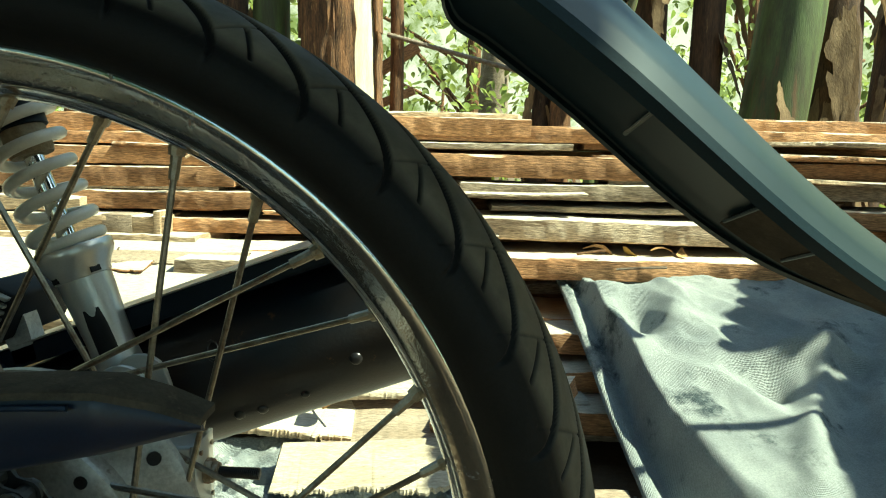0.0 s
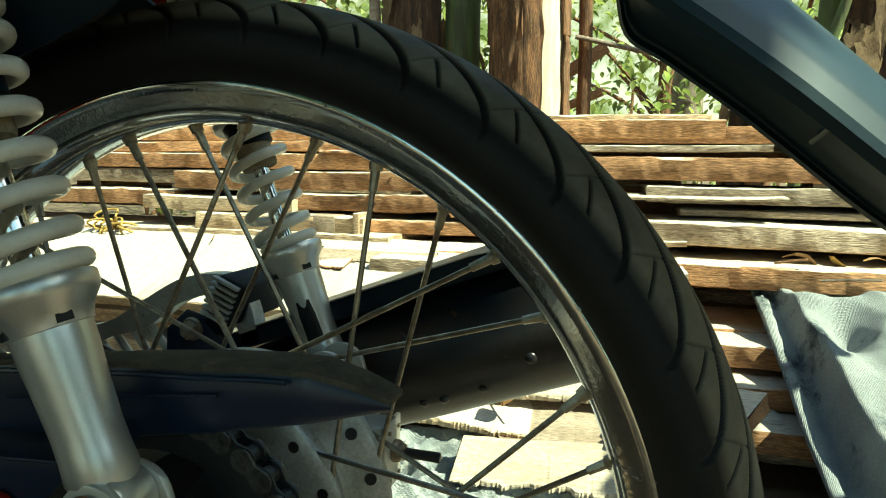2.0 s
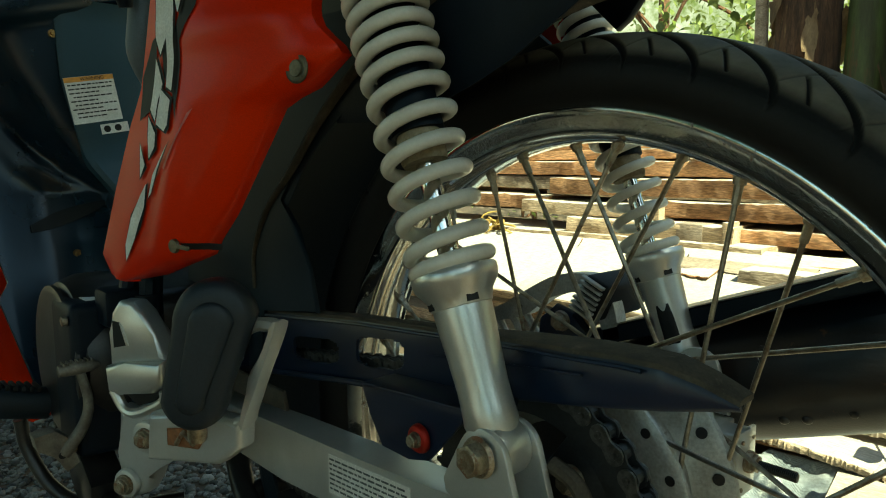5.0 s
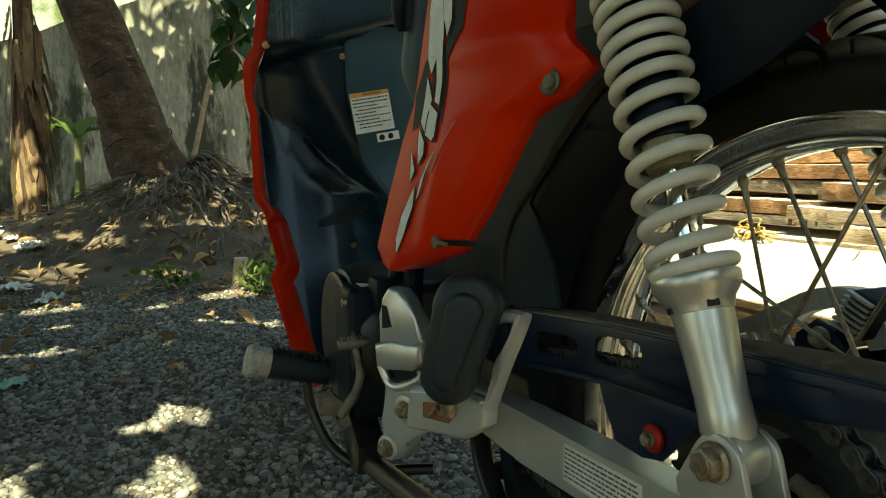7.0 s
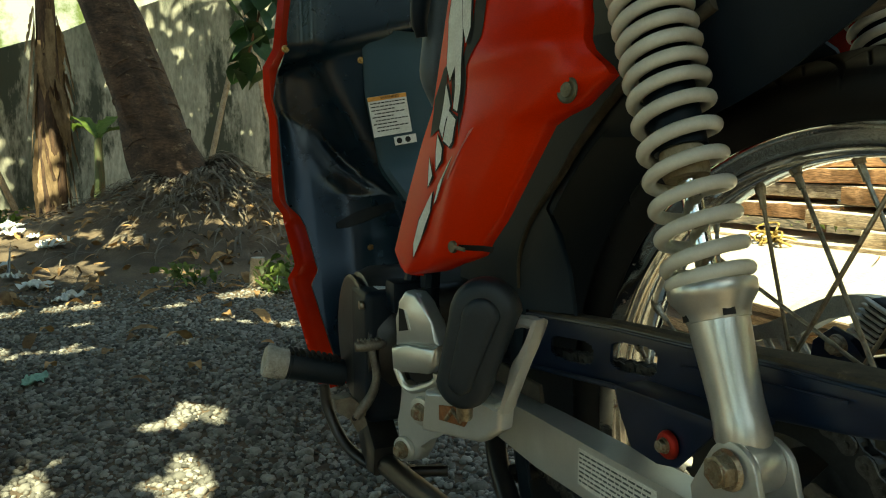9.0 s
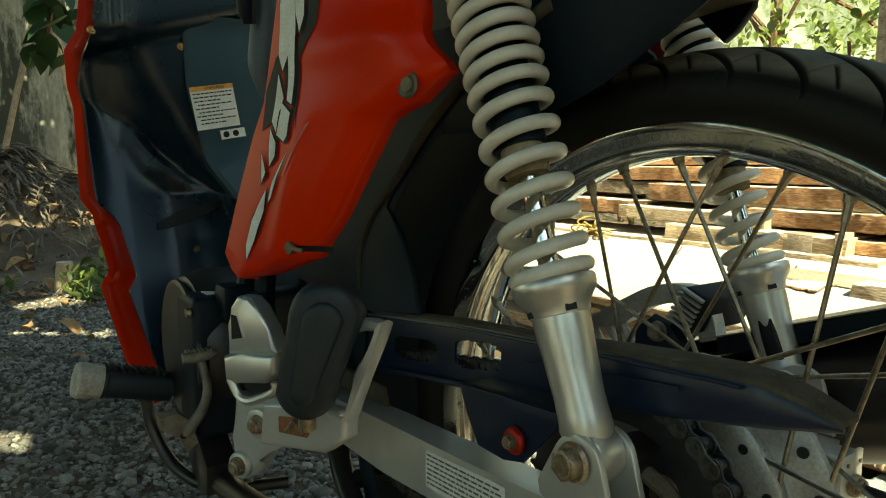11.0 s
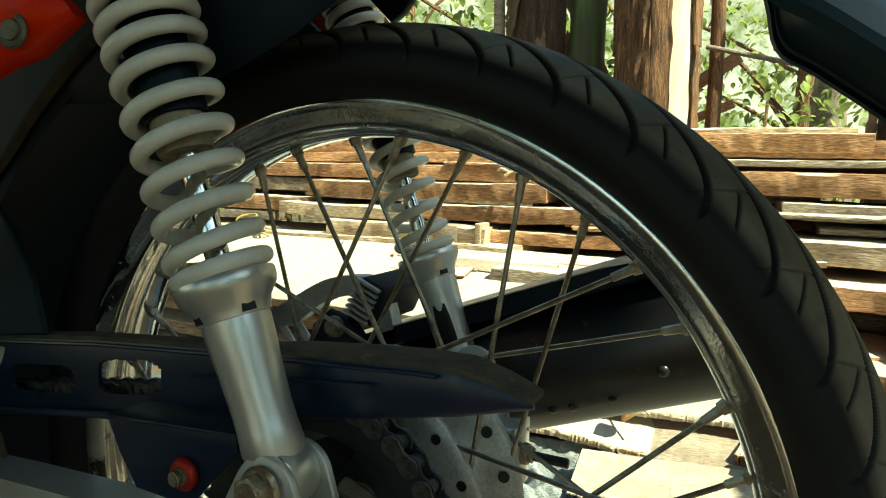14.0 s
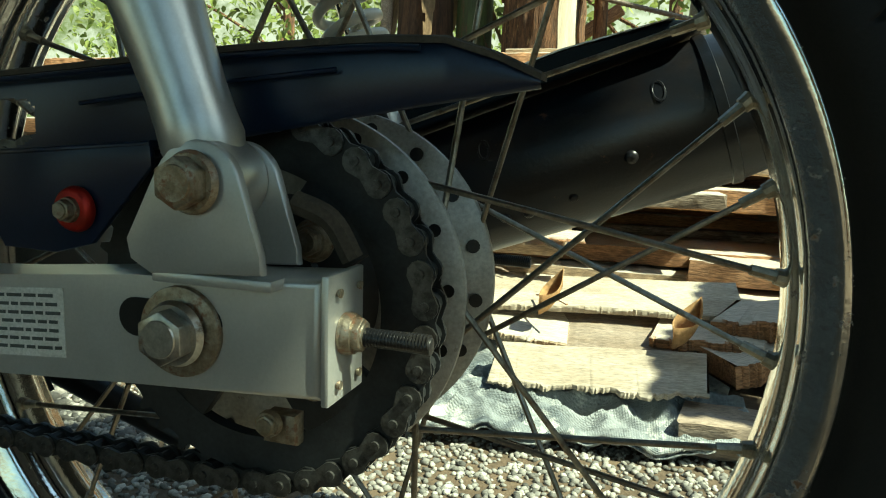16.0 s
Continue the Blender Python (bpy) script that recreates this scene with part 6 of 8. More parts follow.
def gravel_near(r):
    x, y = r.uniform(-2.7, -0.35), r.uniform(-1.05, 0.40)
    if x < -1.6 and r.random() < (-1.6 - x) / 1.2:
        return None
    s = r.uniform(0.0034, 0.0078) * (1.9 if r.random() < 0.03 else 1)
    return x, y, ground_z(x, y) + s * 0.25, s, r.uniform(-0.4, 0.4), r.uniform(-0.4, 0.4), r.uniform(0, 6.28)


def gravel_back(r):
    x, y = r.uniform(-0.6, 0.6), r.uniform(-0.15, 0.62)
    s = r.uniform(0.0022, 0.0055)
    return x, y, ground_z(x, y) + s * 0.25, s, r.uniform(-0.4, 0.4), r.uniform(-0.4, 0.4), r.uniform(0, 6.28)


def vary_by_island(m, lo, hi):
    n, k = m.node_tree.nodes, m.node_tree.links
    g = n.new("ShaderNodeNewGeometry")
    h = n.new("ShaderNodeHueSaturation")
    r = n.new("ShaderNodeMapRange")
    r.inputs[3].default_value, r.inputs[4].default_value = lo, hi
    b = n["Principled BSDF"].inputs["Base Color"]
    src = b.links[0].from_socket
    k.new(g.outputs["Random Per Island"], r.inputs[0])
    k.new(r.outputs[0], h.inputs["Value"])
    k.new(src, h.inputs["Color"])
    k.new(h.outputs[0], b)
    for l in list(src.links):
        if l.to_node.type == "BSDF_TRANSLUCENT":
            k.new(h.outputs[0], l.to_socket)


vary_by_island(STONE, 0.25, 1.8)
vary_by_island(LEAF, 0.5, 1.6)
vary_by_island(LEAFSUN, 0.5, 1.5)
vary_by_island(LEAFDARK, 0.6, 1.6)
vary_by_island(FALLEN, 0.5, 1.6)
scatter("gravel", 46000, gravel_near, STONES, STONE, "loose grey gravel over the yard", "gravel", 1)
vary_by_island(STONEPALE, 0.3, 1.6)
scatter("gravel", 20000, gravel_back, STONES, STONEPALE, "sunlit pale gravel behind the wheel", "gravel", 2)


def leaf_proto(w, curl, n=4):
    v, f = [], []
    for i in range(n + 1):
        t = i / n
        ww = w * math.sin(math.pi * (0.06 + 0.94 * t) ** 0.8) * (1 if t < 1 else 0) + 0.004
        z = -curl * (t - 0.5) ** 2 + curl * 0.25
        v += [(t - 0.5, -ww, z + 0.25 * ww), (t - 0.5, 0, z), (t - 0.5, ww, z + 0.25 * ww)]
    for i in range(n):
        for j in range(2):
            f.append((3 * i + j, 3 * i + j + 1, 3 * i + j + 4, 3 * i + j + 3))
    return np.array(v), f


LEAVES = [leaf_proto(0.20, 0.2), leaf_proto(0.26, 0.5), leaf_proto(0.32, -0.2), leaf_proto(0.24, 0.35)]
DRY = [leaf_proto(0.18, 0.9), leaf_proto(0.25, -0.8), leaf_proto(0.14, 0.6)]


def litter(r):
    x, y = r.uniform(-6.5, -1.2), r.uniform(-3.0, 0.9)
    if x > -2.2 and r.random() < 0.8:
        return None
    s = r.uniform(0.03, 0.11)
    return x, y, ground_z(x, y) + 0.008, s, r.uniform(-0.5, 0.5), r.uniform(-0.5, 0.5), r.uniform(0, 6.28)


scatter("leaf_litter", 2200, litter, DRY, FALLEN, "brown leaf litter on bare earth", "leaf litter", 3)


def roots(r):
    a, d = r.uniform(0, 6.28), abs(r.gauss(0, 0.42)) + 0.08
    x, y = -3.93 + d * math.cos(a), -0.18 + d * math.sin(a)
    return x, y, ground_z(x, y) + 0.005, r.uniform(0.08, 0.22), r.uniform(-0.3, 0.3), r.uniform(-0.2, 0.5), a + r.uniform(-0.6, 0.6)


scatter("root_fibre", 2400, roots, [leaf_proto(0.03, 0.5), leaf_proto(0.02, 0.9)], ROOT, "matted grey-brown palm roots round a trunk", "roots", 4)


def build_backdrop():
    """Emissive sheet added for the bright distance, an arc beyond the trees and the wall."""
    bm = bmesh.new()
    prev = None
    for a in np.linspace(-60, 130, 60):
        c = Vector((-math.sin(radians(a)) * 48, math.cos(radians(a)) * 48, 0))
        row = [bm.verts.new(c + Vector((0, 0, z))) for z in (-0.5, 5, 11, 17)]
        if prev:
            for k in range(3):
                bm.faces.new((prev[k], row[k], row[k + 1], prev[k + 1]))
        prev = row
    tagged(part("backdrop", bm, HAZE, None, "", 180), "glowing backdrop sheet for the hazy sky and leaves", "backdrop", kind="structure")


build_backdrop()


# ---- wall and trees ----
def build_wall():
    bm = bmesh.new()
    n = 70
    front, back = [], []
    for i in range(n + 1):
        t = i / n
        x, y = -5.6 - 1.5 * t, 4.0 - 8.5 * t
        top = np.interp(y, [-4.6, -1.85, -1.45, -1.14, -0.77, -0.35, 4.0], [1.30, 1.37, 1.50, 1.60, 1.74, 1.90, 1.95]) + 0.03 * noise.noise((t * 20, 0, 0))
        front.append([bm.verts.new((x + 0.012 * noise.noise((t * 30, z * 4, 1)), y, z)) for z in np.linspace(-0.1, top, 14)])
        back.append([bm.verts.new((x - 0.15, y, z)) for z in np.linspace(-0.1, top, 14)])
    for p, q in ((front, 0), (back, 1)):
        for i in range(n):
            for j in range(13):
                bm.faces.new((p[i][j], p[i + 1][j], p[i + 1][j + 1], p[i][j + 1]))
    for i in range(n):
        bm.faces.new((front[i][13], front[i + 1][13], back[i + 1][13], back[i][13]))
    tagged(part("wall_west", bm, WALLM, None, "", 40), "weathered stained concrete boundary wall", "wall", kind="structure")
    for y, z0 in ((0.7, 1.6), (1.1, 1.75), (-1.9, 1.5), (-1.55, 1.2), (-1.75, 1.45)):
        x = -5.6 - 1.5 * (4 - y) / 8.5 + 0.04
        bm = bmesh.new()
        add_tube(bm, [(x + 0.12, y, 0.05), (x + 0.08, y - 0.25, z0 * 0.6), (x + 0.03, y - 0.4, z0 + 0.4)], 0.025, 8)
        tagged(part("pole", bm, WOODPALE, None), "pale sunlit pole leaning on the wall", "pole", "leaning poles")


build_wall()
bm = bmesh.new()
add_tube(bm, [(-5.72, -0.16, 0.03), (-5.84, 0.08, 1.0), (-5.98, 0.34, 1.95)], 0.022, 10)
tagged(part("pole", bm, WOODPALE, None), "pale sunlit pole leaning on the wall", "pole", "leaning poles")


def trunk(name, path, radii, material, label, category, rough=0.08, n=20, rings=6, seed=0, group=""):
    bm = bmesh.new()
    pts = spline(path, rings)
    rad = np.interp(np.linspace(0, 1, len(pts)), np.linspace(0, 1, len(radii)), radii)
    up, loops = None, []
    for i, p in enumerate(pts):
        d = (pts[min(i + 1, len(pts) - 1)] - pts[max(i - 1, 0)]).normalized()
        up = d.orthogonal().normalized() if up is None else (up - d * up.dot(d)).normalized()
        w = d.cross(up)
        ring = []
        for k in range(n):
            a = 2 * math.pi * k / n
            q = up * math.cos(a) + w * math.sin(a)
            r = rad[i] * (1 + rough * noise.noise((q * 2.2 + p * 3 + Vector((seed, 0, 0))) ) + rough * 0.7 * noise.noise(q * 6 + Vector((0, seed, p.z * 1.5))))
            ring.append(p + q * r)
        loops.append(ring)
    add_loft(bm, loops, True, True)
    e = thing(name, label, category, group=group)
    part("stem" if "banana" in name else "trunk", bm, material, e, "", 60)
    return e


def add_leaves(parent, name, count, centre, spread, size, material, seed, protos=LEAVES, label="", droop=0.4):
    rng = random.Random(seed)
    V, F, base = [], [], 0
    for _ in range(count):
        c = centre[rng.randrange(len(centre))]
        p = Vector(c) + Vector((rng.gauss(0, spread[0]), rng.gauss(0, spread[1]), rng.gauss(0, spread[2])))
        v, f = protos[rng.randrange(len(protos))]
        s = size * rng.uniform(0.55, 1.25)
        r = np.array(Euler((rng.uniform(-0.9, 0.9), rng.uniform(-0.5, 0.9) + droop, rng.uniform(0, 6.28))).to_matrix())
        V.append(v @ r.T * s + tuple(p))
        F += [tuple(base + i for i in q) for q in f]
        base += len(v)
    me = bpy.data.meshes.new(name)
    me.from_pydata(np.concatenate(V).tolist(), [], F)
    ob = finish_mesh(name, me, material, parent, label, 180)
    if parent is None:
        return ob
    return ob


# leaning palm by the wall
palm = trunk("palm_tree", [(-3.93, -0.30, 0.25), (-4.05, -0.47, 0.8), (-4.2, -0.66, 1.4), (-4.5, -1.1, 2.6), (-4.8, -1.5, 4.2)], [0.21, 0.165, 0.135, 0.125, 0.11], PALM, "leaning brown palm trunk in a mound of roots", "palm tree", 0.15, 40, 12)
ring_at = spline([(-3.93, -0.30, 0.25), (-4.05, -0.47, 0.8), (-4.2, -0.66, 1.4), (-4.5, -1.1, 2.6), (-4.8, -1.5, 4.2)], 20)
ring_rng = random.Random(44)
for k in range(13):
    i = 12 + 4 * k + ring_rng.randrange(3)
    c, d = ring_at[i], (ring_at[i + 1] - ring_at[i]).normalized()
    r = np.interp(i / 80, [0, 0.25, 0.5, 0.75, 1], [0.21, 0.165, 0.135, 0.125, 0.11])
    u = d.orthogonal().normalized()
    w = d.cross(u)
    ring = bmesh.new()
    add_tube(ring, [c + d * 0.012 * math.sin(3 * a + k) + (u * math.cos(a) + w * math.sin(a)) * r * (0.985 + 0.02 * math.sin(5 * a + 2 * k)) for a in np.linspace(0, 6.28, 31)], 0.0045, 5, False)
    part("bark_ring", ring, PALM, palm)
crown = []
for k in range(14):
    a = k * 2.4
    for j in range(6):
        d = 0.35 * (j + 1)
        crown.append((-4.8 + d * math.cos(a), -1.5 + d * math.sin(a), 4.3 + 0.3 * math.sin(j * 0.7)))
add_leaves(palm, "crown", 700, crown, (0.12, 0.12, 0.08), 0.45, LEAF, 40, [leaf_proto(0.08, 0.5)])


def banana_leaf(bm, base, tip, wide, sag, rng, n=12):
    base, tip = Vector(base), Vector(tip)
    side = (tip - base).cross(Vector((0, 0, 1))).normalized()
    rows = []
    for i in range(n + 1):
        t = i / n
        c = base.lerp(tip, t) + Vector((0, 0, -sag * t * t))
        w = wide * math.sin(math.pi * min(1, 0.08 + t * 0.92)) ** 0.6 * (1 - 0.3 * t)
        w *= rng.uniform(0.72, 1.08)
        lift = 0.25 * w
        rows.append([bm.verts.new(c + side * w * k + Vector((0, 0, lift * abs(k) + rng.uniform(-0.01, 0.01)))) for k in (-1, -0.5, 0, 0.5, 1)])
    for p, q in zip(rows, rows[1:]):
        for k in range(4):
            if k in (0, 3) and rng.random() < 0.05:
                continue
            bm.faces.new((p[k], p[k + 1], q[k + 1], q[k]))


def banana(at, h, r, lean, seed, label, dry=8, fresh=4, dryfall=0.8, skin=None):
    rng = random.Random(seed)
    at = Vector(at)
    top = at + Vector((lean[0], lean[1], h))
    e = trunk("banana_plant", [tuple(at), tuple(at.lerp(top, 0.5) + Vector((0.01, 0.01, 0))), tuple(top)], [r * 1.15, r, r * 0.7], skin or BANANA, label, "banana plant", 0.07, 18, 8, seed, "banana plants")
    for k in range(dry):
        bm = bmesh.new()
        a = rng.uniform(0, 6.28)
        z = rng.uniform(0.25, 0.95)
        p = at.lerp(top, z)
        w = Vector((math.cos(a), math.sin(a), 0))
        ln = rng.uniform(0.25, 0.6) * dryfall
        banana_leaf(bm, p + w * r * 0.9, p + w * (r * 1.0 + rng.uniform(0.02, 0.10)) + Vector((rng.uniform(-0.05, 0.05), rng.uniform(-0.05, 0.05), -ln)), rng.uniform(0.03, 0.07) * (0.6 + 4 * r), -0.02, rng, 16)
        part("dry_leaf", bm, DRYLEAF, e, "dry hanging leaf")
    size = min(1, h / 1.8)
    for k in range(fresh):
        bm = bmesh.new()
        a = rng.uniform(0, 6.28)
        w = Vector((math.cos(a), math.sin(a), 0))
        banana_leaf(bm, top, top + (w * rng.uniform(0.5, 1.0) + Vector((0, 0, rng.uniform(0.6, 1.2)))) * size, rng.uniform(0.14, 0.22) * (0.3 + 0.7 * size), 0.6 * size, rng)
        part("leaf", bm, LEAF, e, "broad green leaf")
    return e


banana((-5.6, -1.18, 0.05), 1.75, 0.085, (-0.12, 0.02), 11, "banana stem wrapped in dry brown leaves by the wall", 60, 5, 1.5, MULCH)
banana((-5.35, -0.86, 0.05), 0.62, 0.035, (0.02, 0.03), 12, "small green banana sucker", 2, 5)
banana((-6.2, -2.0, 0.05), 1.9, 0.08, (0.0, 0.1), 13, "sunlit banana stem with dry sheaths", 20, 5, 0.8, MULCH)


def build_spray():
    """Leafy twig that hangs into view beside the leg shield."""
    e = thing("leafy_branch", "hanging branch with glossy dark green leaves", "branch")
    bm = bmesh.new()
    path = spline([(-3.0, 0.32, 2.4), (-3.0, 0.20, 1.75), (-3.0, 0.10, 1.38), (-3.0, 0.03, 1.12), (-3.0, -0.04, 0.88)], 8)
    add_tube(bm, path, 0.006, 6)
    part("twig", bm, BARK, e)
    rng = random.Random(21)
    for k in range(46):
        p = path[rng.randrange(12, len(path))] + Vector((rng.gauss(0, 0.05), rng.gauss(0, 0.045), rng.gauss(0, 0.03)))
        bm = bmesh.new()
        v, f = LEAVES[2 if k % 3 else 1]
        size = rng.uniform(0.115, 0.155)
        r = Euler((rng.uniform(-0.6, 0.6), 0.9 + rng.uniform(-0.4, 0.4), rng.uniform(0, 6.28))).to_matrix()
        vs = [bm.verts.new(r @ Vector(q) * size + p) for q in v]
        for q in f:
            bm.faces.new([vs[i] for i in q])
        part("leaf", bm, LEAFDARK, e, "", 180)


build_spray()


def build_weeds():
    """Low weeds and a pale stump at the edge of the root mound."""
    rng = random.Random(66)
    for x, y in ((-2.30, -0.02), (-2.45, 0.10), (-2.52, -0.30), (-5.2, -1.55), (-5.0, -1.35)):
        e = thing("weed", "low green weed at the edge of the gravel", "weed", group="weeds")
        c = [(x + rng.gauss(0, 0.05), y + rng.gauss(0, 0.05), ground_z(x, y) + rng.uniform(0.02, 0.09)) for _ in range(5)]
        add_leaves(e, "foliage", 60, c, (0.03, 0.03, 0.02), 0.045, LEAF, int(-x * 100))
        bm = bmesh.new()
        for q in c:
            add_tube(bm, [(x, y, ground_z(x, y)), q], 0.0025, 5)
        part("stalk", bm, LEAFDARK, e)
    bm = bmesh.new()
    add_loft(bm, [[Vector((-2.50 + (0.045 - 0.05 * t) * math.cos(a) * (1 + 0.25 * noise.noise((math.cos(a) * 2, math.sin(a) * 2, t * 3))), -0.06 + (0.04 - 0.045 * t) * math.sin(a), -0.01 + 0.42 * t)) for a in np.linspace(0, 6.28, 15)[:-1]] for t in (0, 0.1, 0.2, 0.27, 0.3)], True, True)
    tagged(part("stump", bm, WOODPALE, None, "", 50), "small pale broken stump beside the roots", "stump")


build_weeds()


# ---- timber stack ----
PLANK_RNG = random.Random(77)


def plank(x0, x1, y, z, deep, thick, material, label, yaw=0.0, pitch=0.0, roll=0.0, warp=0.004, group="stacked timber", jag=0.0):
    """A rough-sawn board: front lower edge along y, from x0 to x1, at height z."""
    r = PLANK_RNG
    bm = bmesh.new()
    n = max(10, int((x1 - x0) / (0.002 if jag else 0.014)))
    seed = r.uniform(0, 100)
    L = x1 - x0
    loops = []
    skew0, skew1 = r.uniform(-0.02, 0.02), r.uniform(-0.02, 0.02)
    for i in range(n + 1):
        t = i / n
        x = -L / 2 + L * t
        dz = warp * noise.noise((seed, t * 2, 0))
        j = lambda k: 0.0013 * noise.noise((seed + k, x * 7, 0)) + 0.0018 * noise.noise((seed + k, x * 40, 3))
        chip = 0.012 * max(0, noise.noise((seed + 5, x * 9, 7)) - 0.28)               # bruised, broken arris
        rag = jag * (0.8 * noise.noise((seed, x * 25, 2)) + 0.5 * noise.noise((seed, x * 120, 4)) + 0.4 * noise.noise((seed, x * 330, 6)))
        b = 0.0022
        ring = [(b + rag, 0), (deep - b, 0), (deep, b), (deep, thick - b), (deep - b, thick), (b + chip + rag * 0.8, thick), (rag * 0.9, thick - b - chip * 0.8), (rag, b)]
        cut = 0 if 0 < i < n else (skew0 if i == 0 else skew1)
        loops.append([Vector((x + cut * (p / deep - 0.5) + (r.uniform(-0.003, 0.003) if i in (0, n) else 0), p + j(k), q + dz + j(k + 9) * min(1, thick / 0.03))) for k, (p, q) in enumerate(ring)])
    add_loft(bm, loops, True, True)
    ob = part("plank", bm, material, None, "", 40)
    ob.matrix_world = pose((x0 + x1) / 2, y, z, roll, pitch, yaw)
    return tagged(ob, label, "plank", group)


def build_stack():
    W, G, P = WOOD, WOODGREY, WOODPALE
    lw, lg, lp = "rough-sawn reddish plank in the timber stack", "weathered grey board in the timber stack", "pale sawn board in the timber stack"
    L = {id(W): lw, id(G): lg, id(P): lp}
    # x0, x1, front y, bottom z, depth, thickness, material, yaw
    rows = [
        (-1.5, 0.33, 1.16, 0.500, 0.24, 0.040, W, 0.6), (-0.15, 1.5, 1.17, 0.492, 0.20, 0.034, W, -0.6), (-0.2, 0.32, 1.19, 0.534, 0.20, 0.022, P, 0.3),
        (-1.6, -0.25, 1.13, 0.470, 0.22, 0.026, W, 0.4), (-0.3, 0.42, 1.13, 0.474, 0.18, 0.014, G, 0.0),
        (-0.25, 1.1, 1.11, 0.417, 0.20, 0.046, W, 1.2), (0.45, 2.0, 1.20, 0.478, 0.22, 0.032, W, -1.0), (0.5, 2.1, 1.26, 0.520, 0.2, 0.034, W, 0.5),
        (-1.5, -0.2, 1.10, 0.430, 0.22, 0.036, W, -0.3), (-0.9, -0.28, 1.06, 0.385, 0.2, 0.040, W, 0.5), (-1.7, -0.72, 1.12, 0.392, 0.2, 0.034, G, 0.2),
        (0.18, 0.72, 1.10, 0.376, 0.16, 0.032, G, 0.9), (0.47, 1.9, 1.16, 0.430, 0.2, 0.036, W, 0.3), (0.5, 2.0, 1.14, 0.382, 0.2, 0.034, G, -0.4),
        (-0.62, 0.10, 1.05, 0.345, 0.2, 0.034, W, 0.8), (-0.95, -0.55, 1.03, 0.335, 0.18, 0.030, P, -0.5), (-1.7, -0.9, 1.08, 0.340, 0.2, 0.036, W, 0.1),
        (-0.78, -0.38, 1.02, 0.298, 0.16, 0.036, P, 0.8), (-0.40, 0.30, 1.06, 0.302, 0.18, 0.028, W, 0.2), (0.25, 1.5, 1.12, 0.352, 0.2, 0.012, G, 0.2),
        (0.15, 0.82, 1.06, 0.300, 0.20, 0.040, G, 0.9), (0.8, 2.0, 1.10, 0.330, 0.2, 0.036, W, 0.2),
        (-0.30, 0.78, 0.99, 0.238, 0.24, 0.040, W, 1.0), (-1.6, -0.30, 1.00, 0.262, 0.26, 0.034, P, -0.3),
        (-0.30, 0.26, 0.90, 0.246, 0.12, 0.026, G, 1.5),
    ]
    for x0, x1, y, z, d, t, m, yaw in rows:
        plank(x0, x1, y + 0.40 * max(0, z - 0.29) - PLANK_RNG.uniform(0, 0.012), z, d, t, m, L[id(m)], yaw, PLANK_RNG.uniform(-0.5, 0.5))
    plank(-1.5, 0.03, 0.735, 0.176, 0.30, 0.020, P, "wide pale sheet of wood sloping off the stack", 0.6, 0.2, 19)
    # torn strips and bark lying on the sloping sheet
    for k in range(6):
        q = PLANK_RNG.uniform(0.02, 0.8)
        x0 = PLANK_RNG.uniform(-0.9, -0.15)
        plank(x0, x0 + PLANK_RNG.uniform(0.10, 0.34), 0.735 + 0.284 * q - 0.0065, 0.176 + 0.0977 * q + 0.0195, PLANK_RNG.uniform(0.018, 0.05), PLANK_RNG.uniform(0.003, 0.007), (W, CARD, G, W)[k % 4], "torn strip of bark on the pale sheet", PLANK_RNG.uniform(-7, 9), 0, 19, 0.002, "bark strips", 0.006)
    # thin split slats that stick out between the boards
    for k in range(16):
        x0 = PLANK_RNG.uniform(-1.0, 0.7)
        z = (0.337, 0.376, 0.415, 0.462, 0.490, 0.296)[k % 6] + PLANK_RNG.uniform(0, 0.006)
        plank(x0, x0 + PLANK_RNG.uniform(0.2, 0.6), 1.045 + 0.55 * (z - 0.29) + PLANK_RNG.uniform(-0.02, 0.02), z, 0.10, PLANK_RNG.uniform(0.006, 0.012), (W, G, P)[k % 3], "thin split slat between the planks", PLANK_RNG.uniform(-2, 2), PLANK_RNG.uniform(-1, 1), PLANK_RNG.uniform(-3, 3), 0.006, "split slats", 0.0025)
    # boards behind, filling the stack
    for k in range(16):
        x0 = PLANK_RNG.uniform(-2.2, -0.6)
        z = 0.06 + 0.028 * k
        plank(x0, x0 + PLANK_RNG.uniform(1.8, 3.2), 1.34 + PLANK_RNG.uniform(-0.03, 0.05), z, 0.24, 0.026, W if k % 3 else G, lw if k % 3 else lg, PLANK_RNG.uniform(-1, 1))
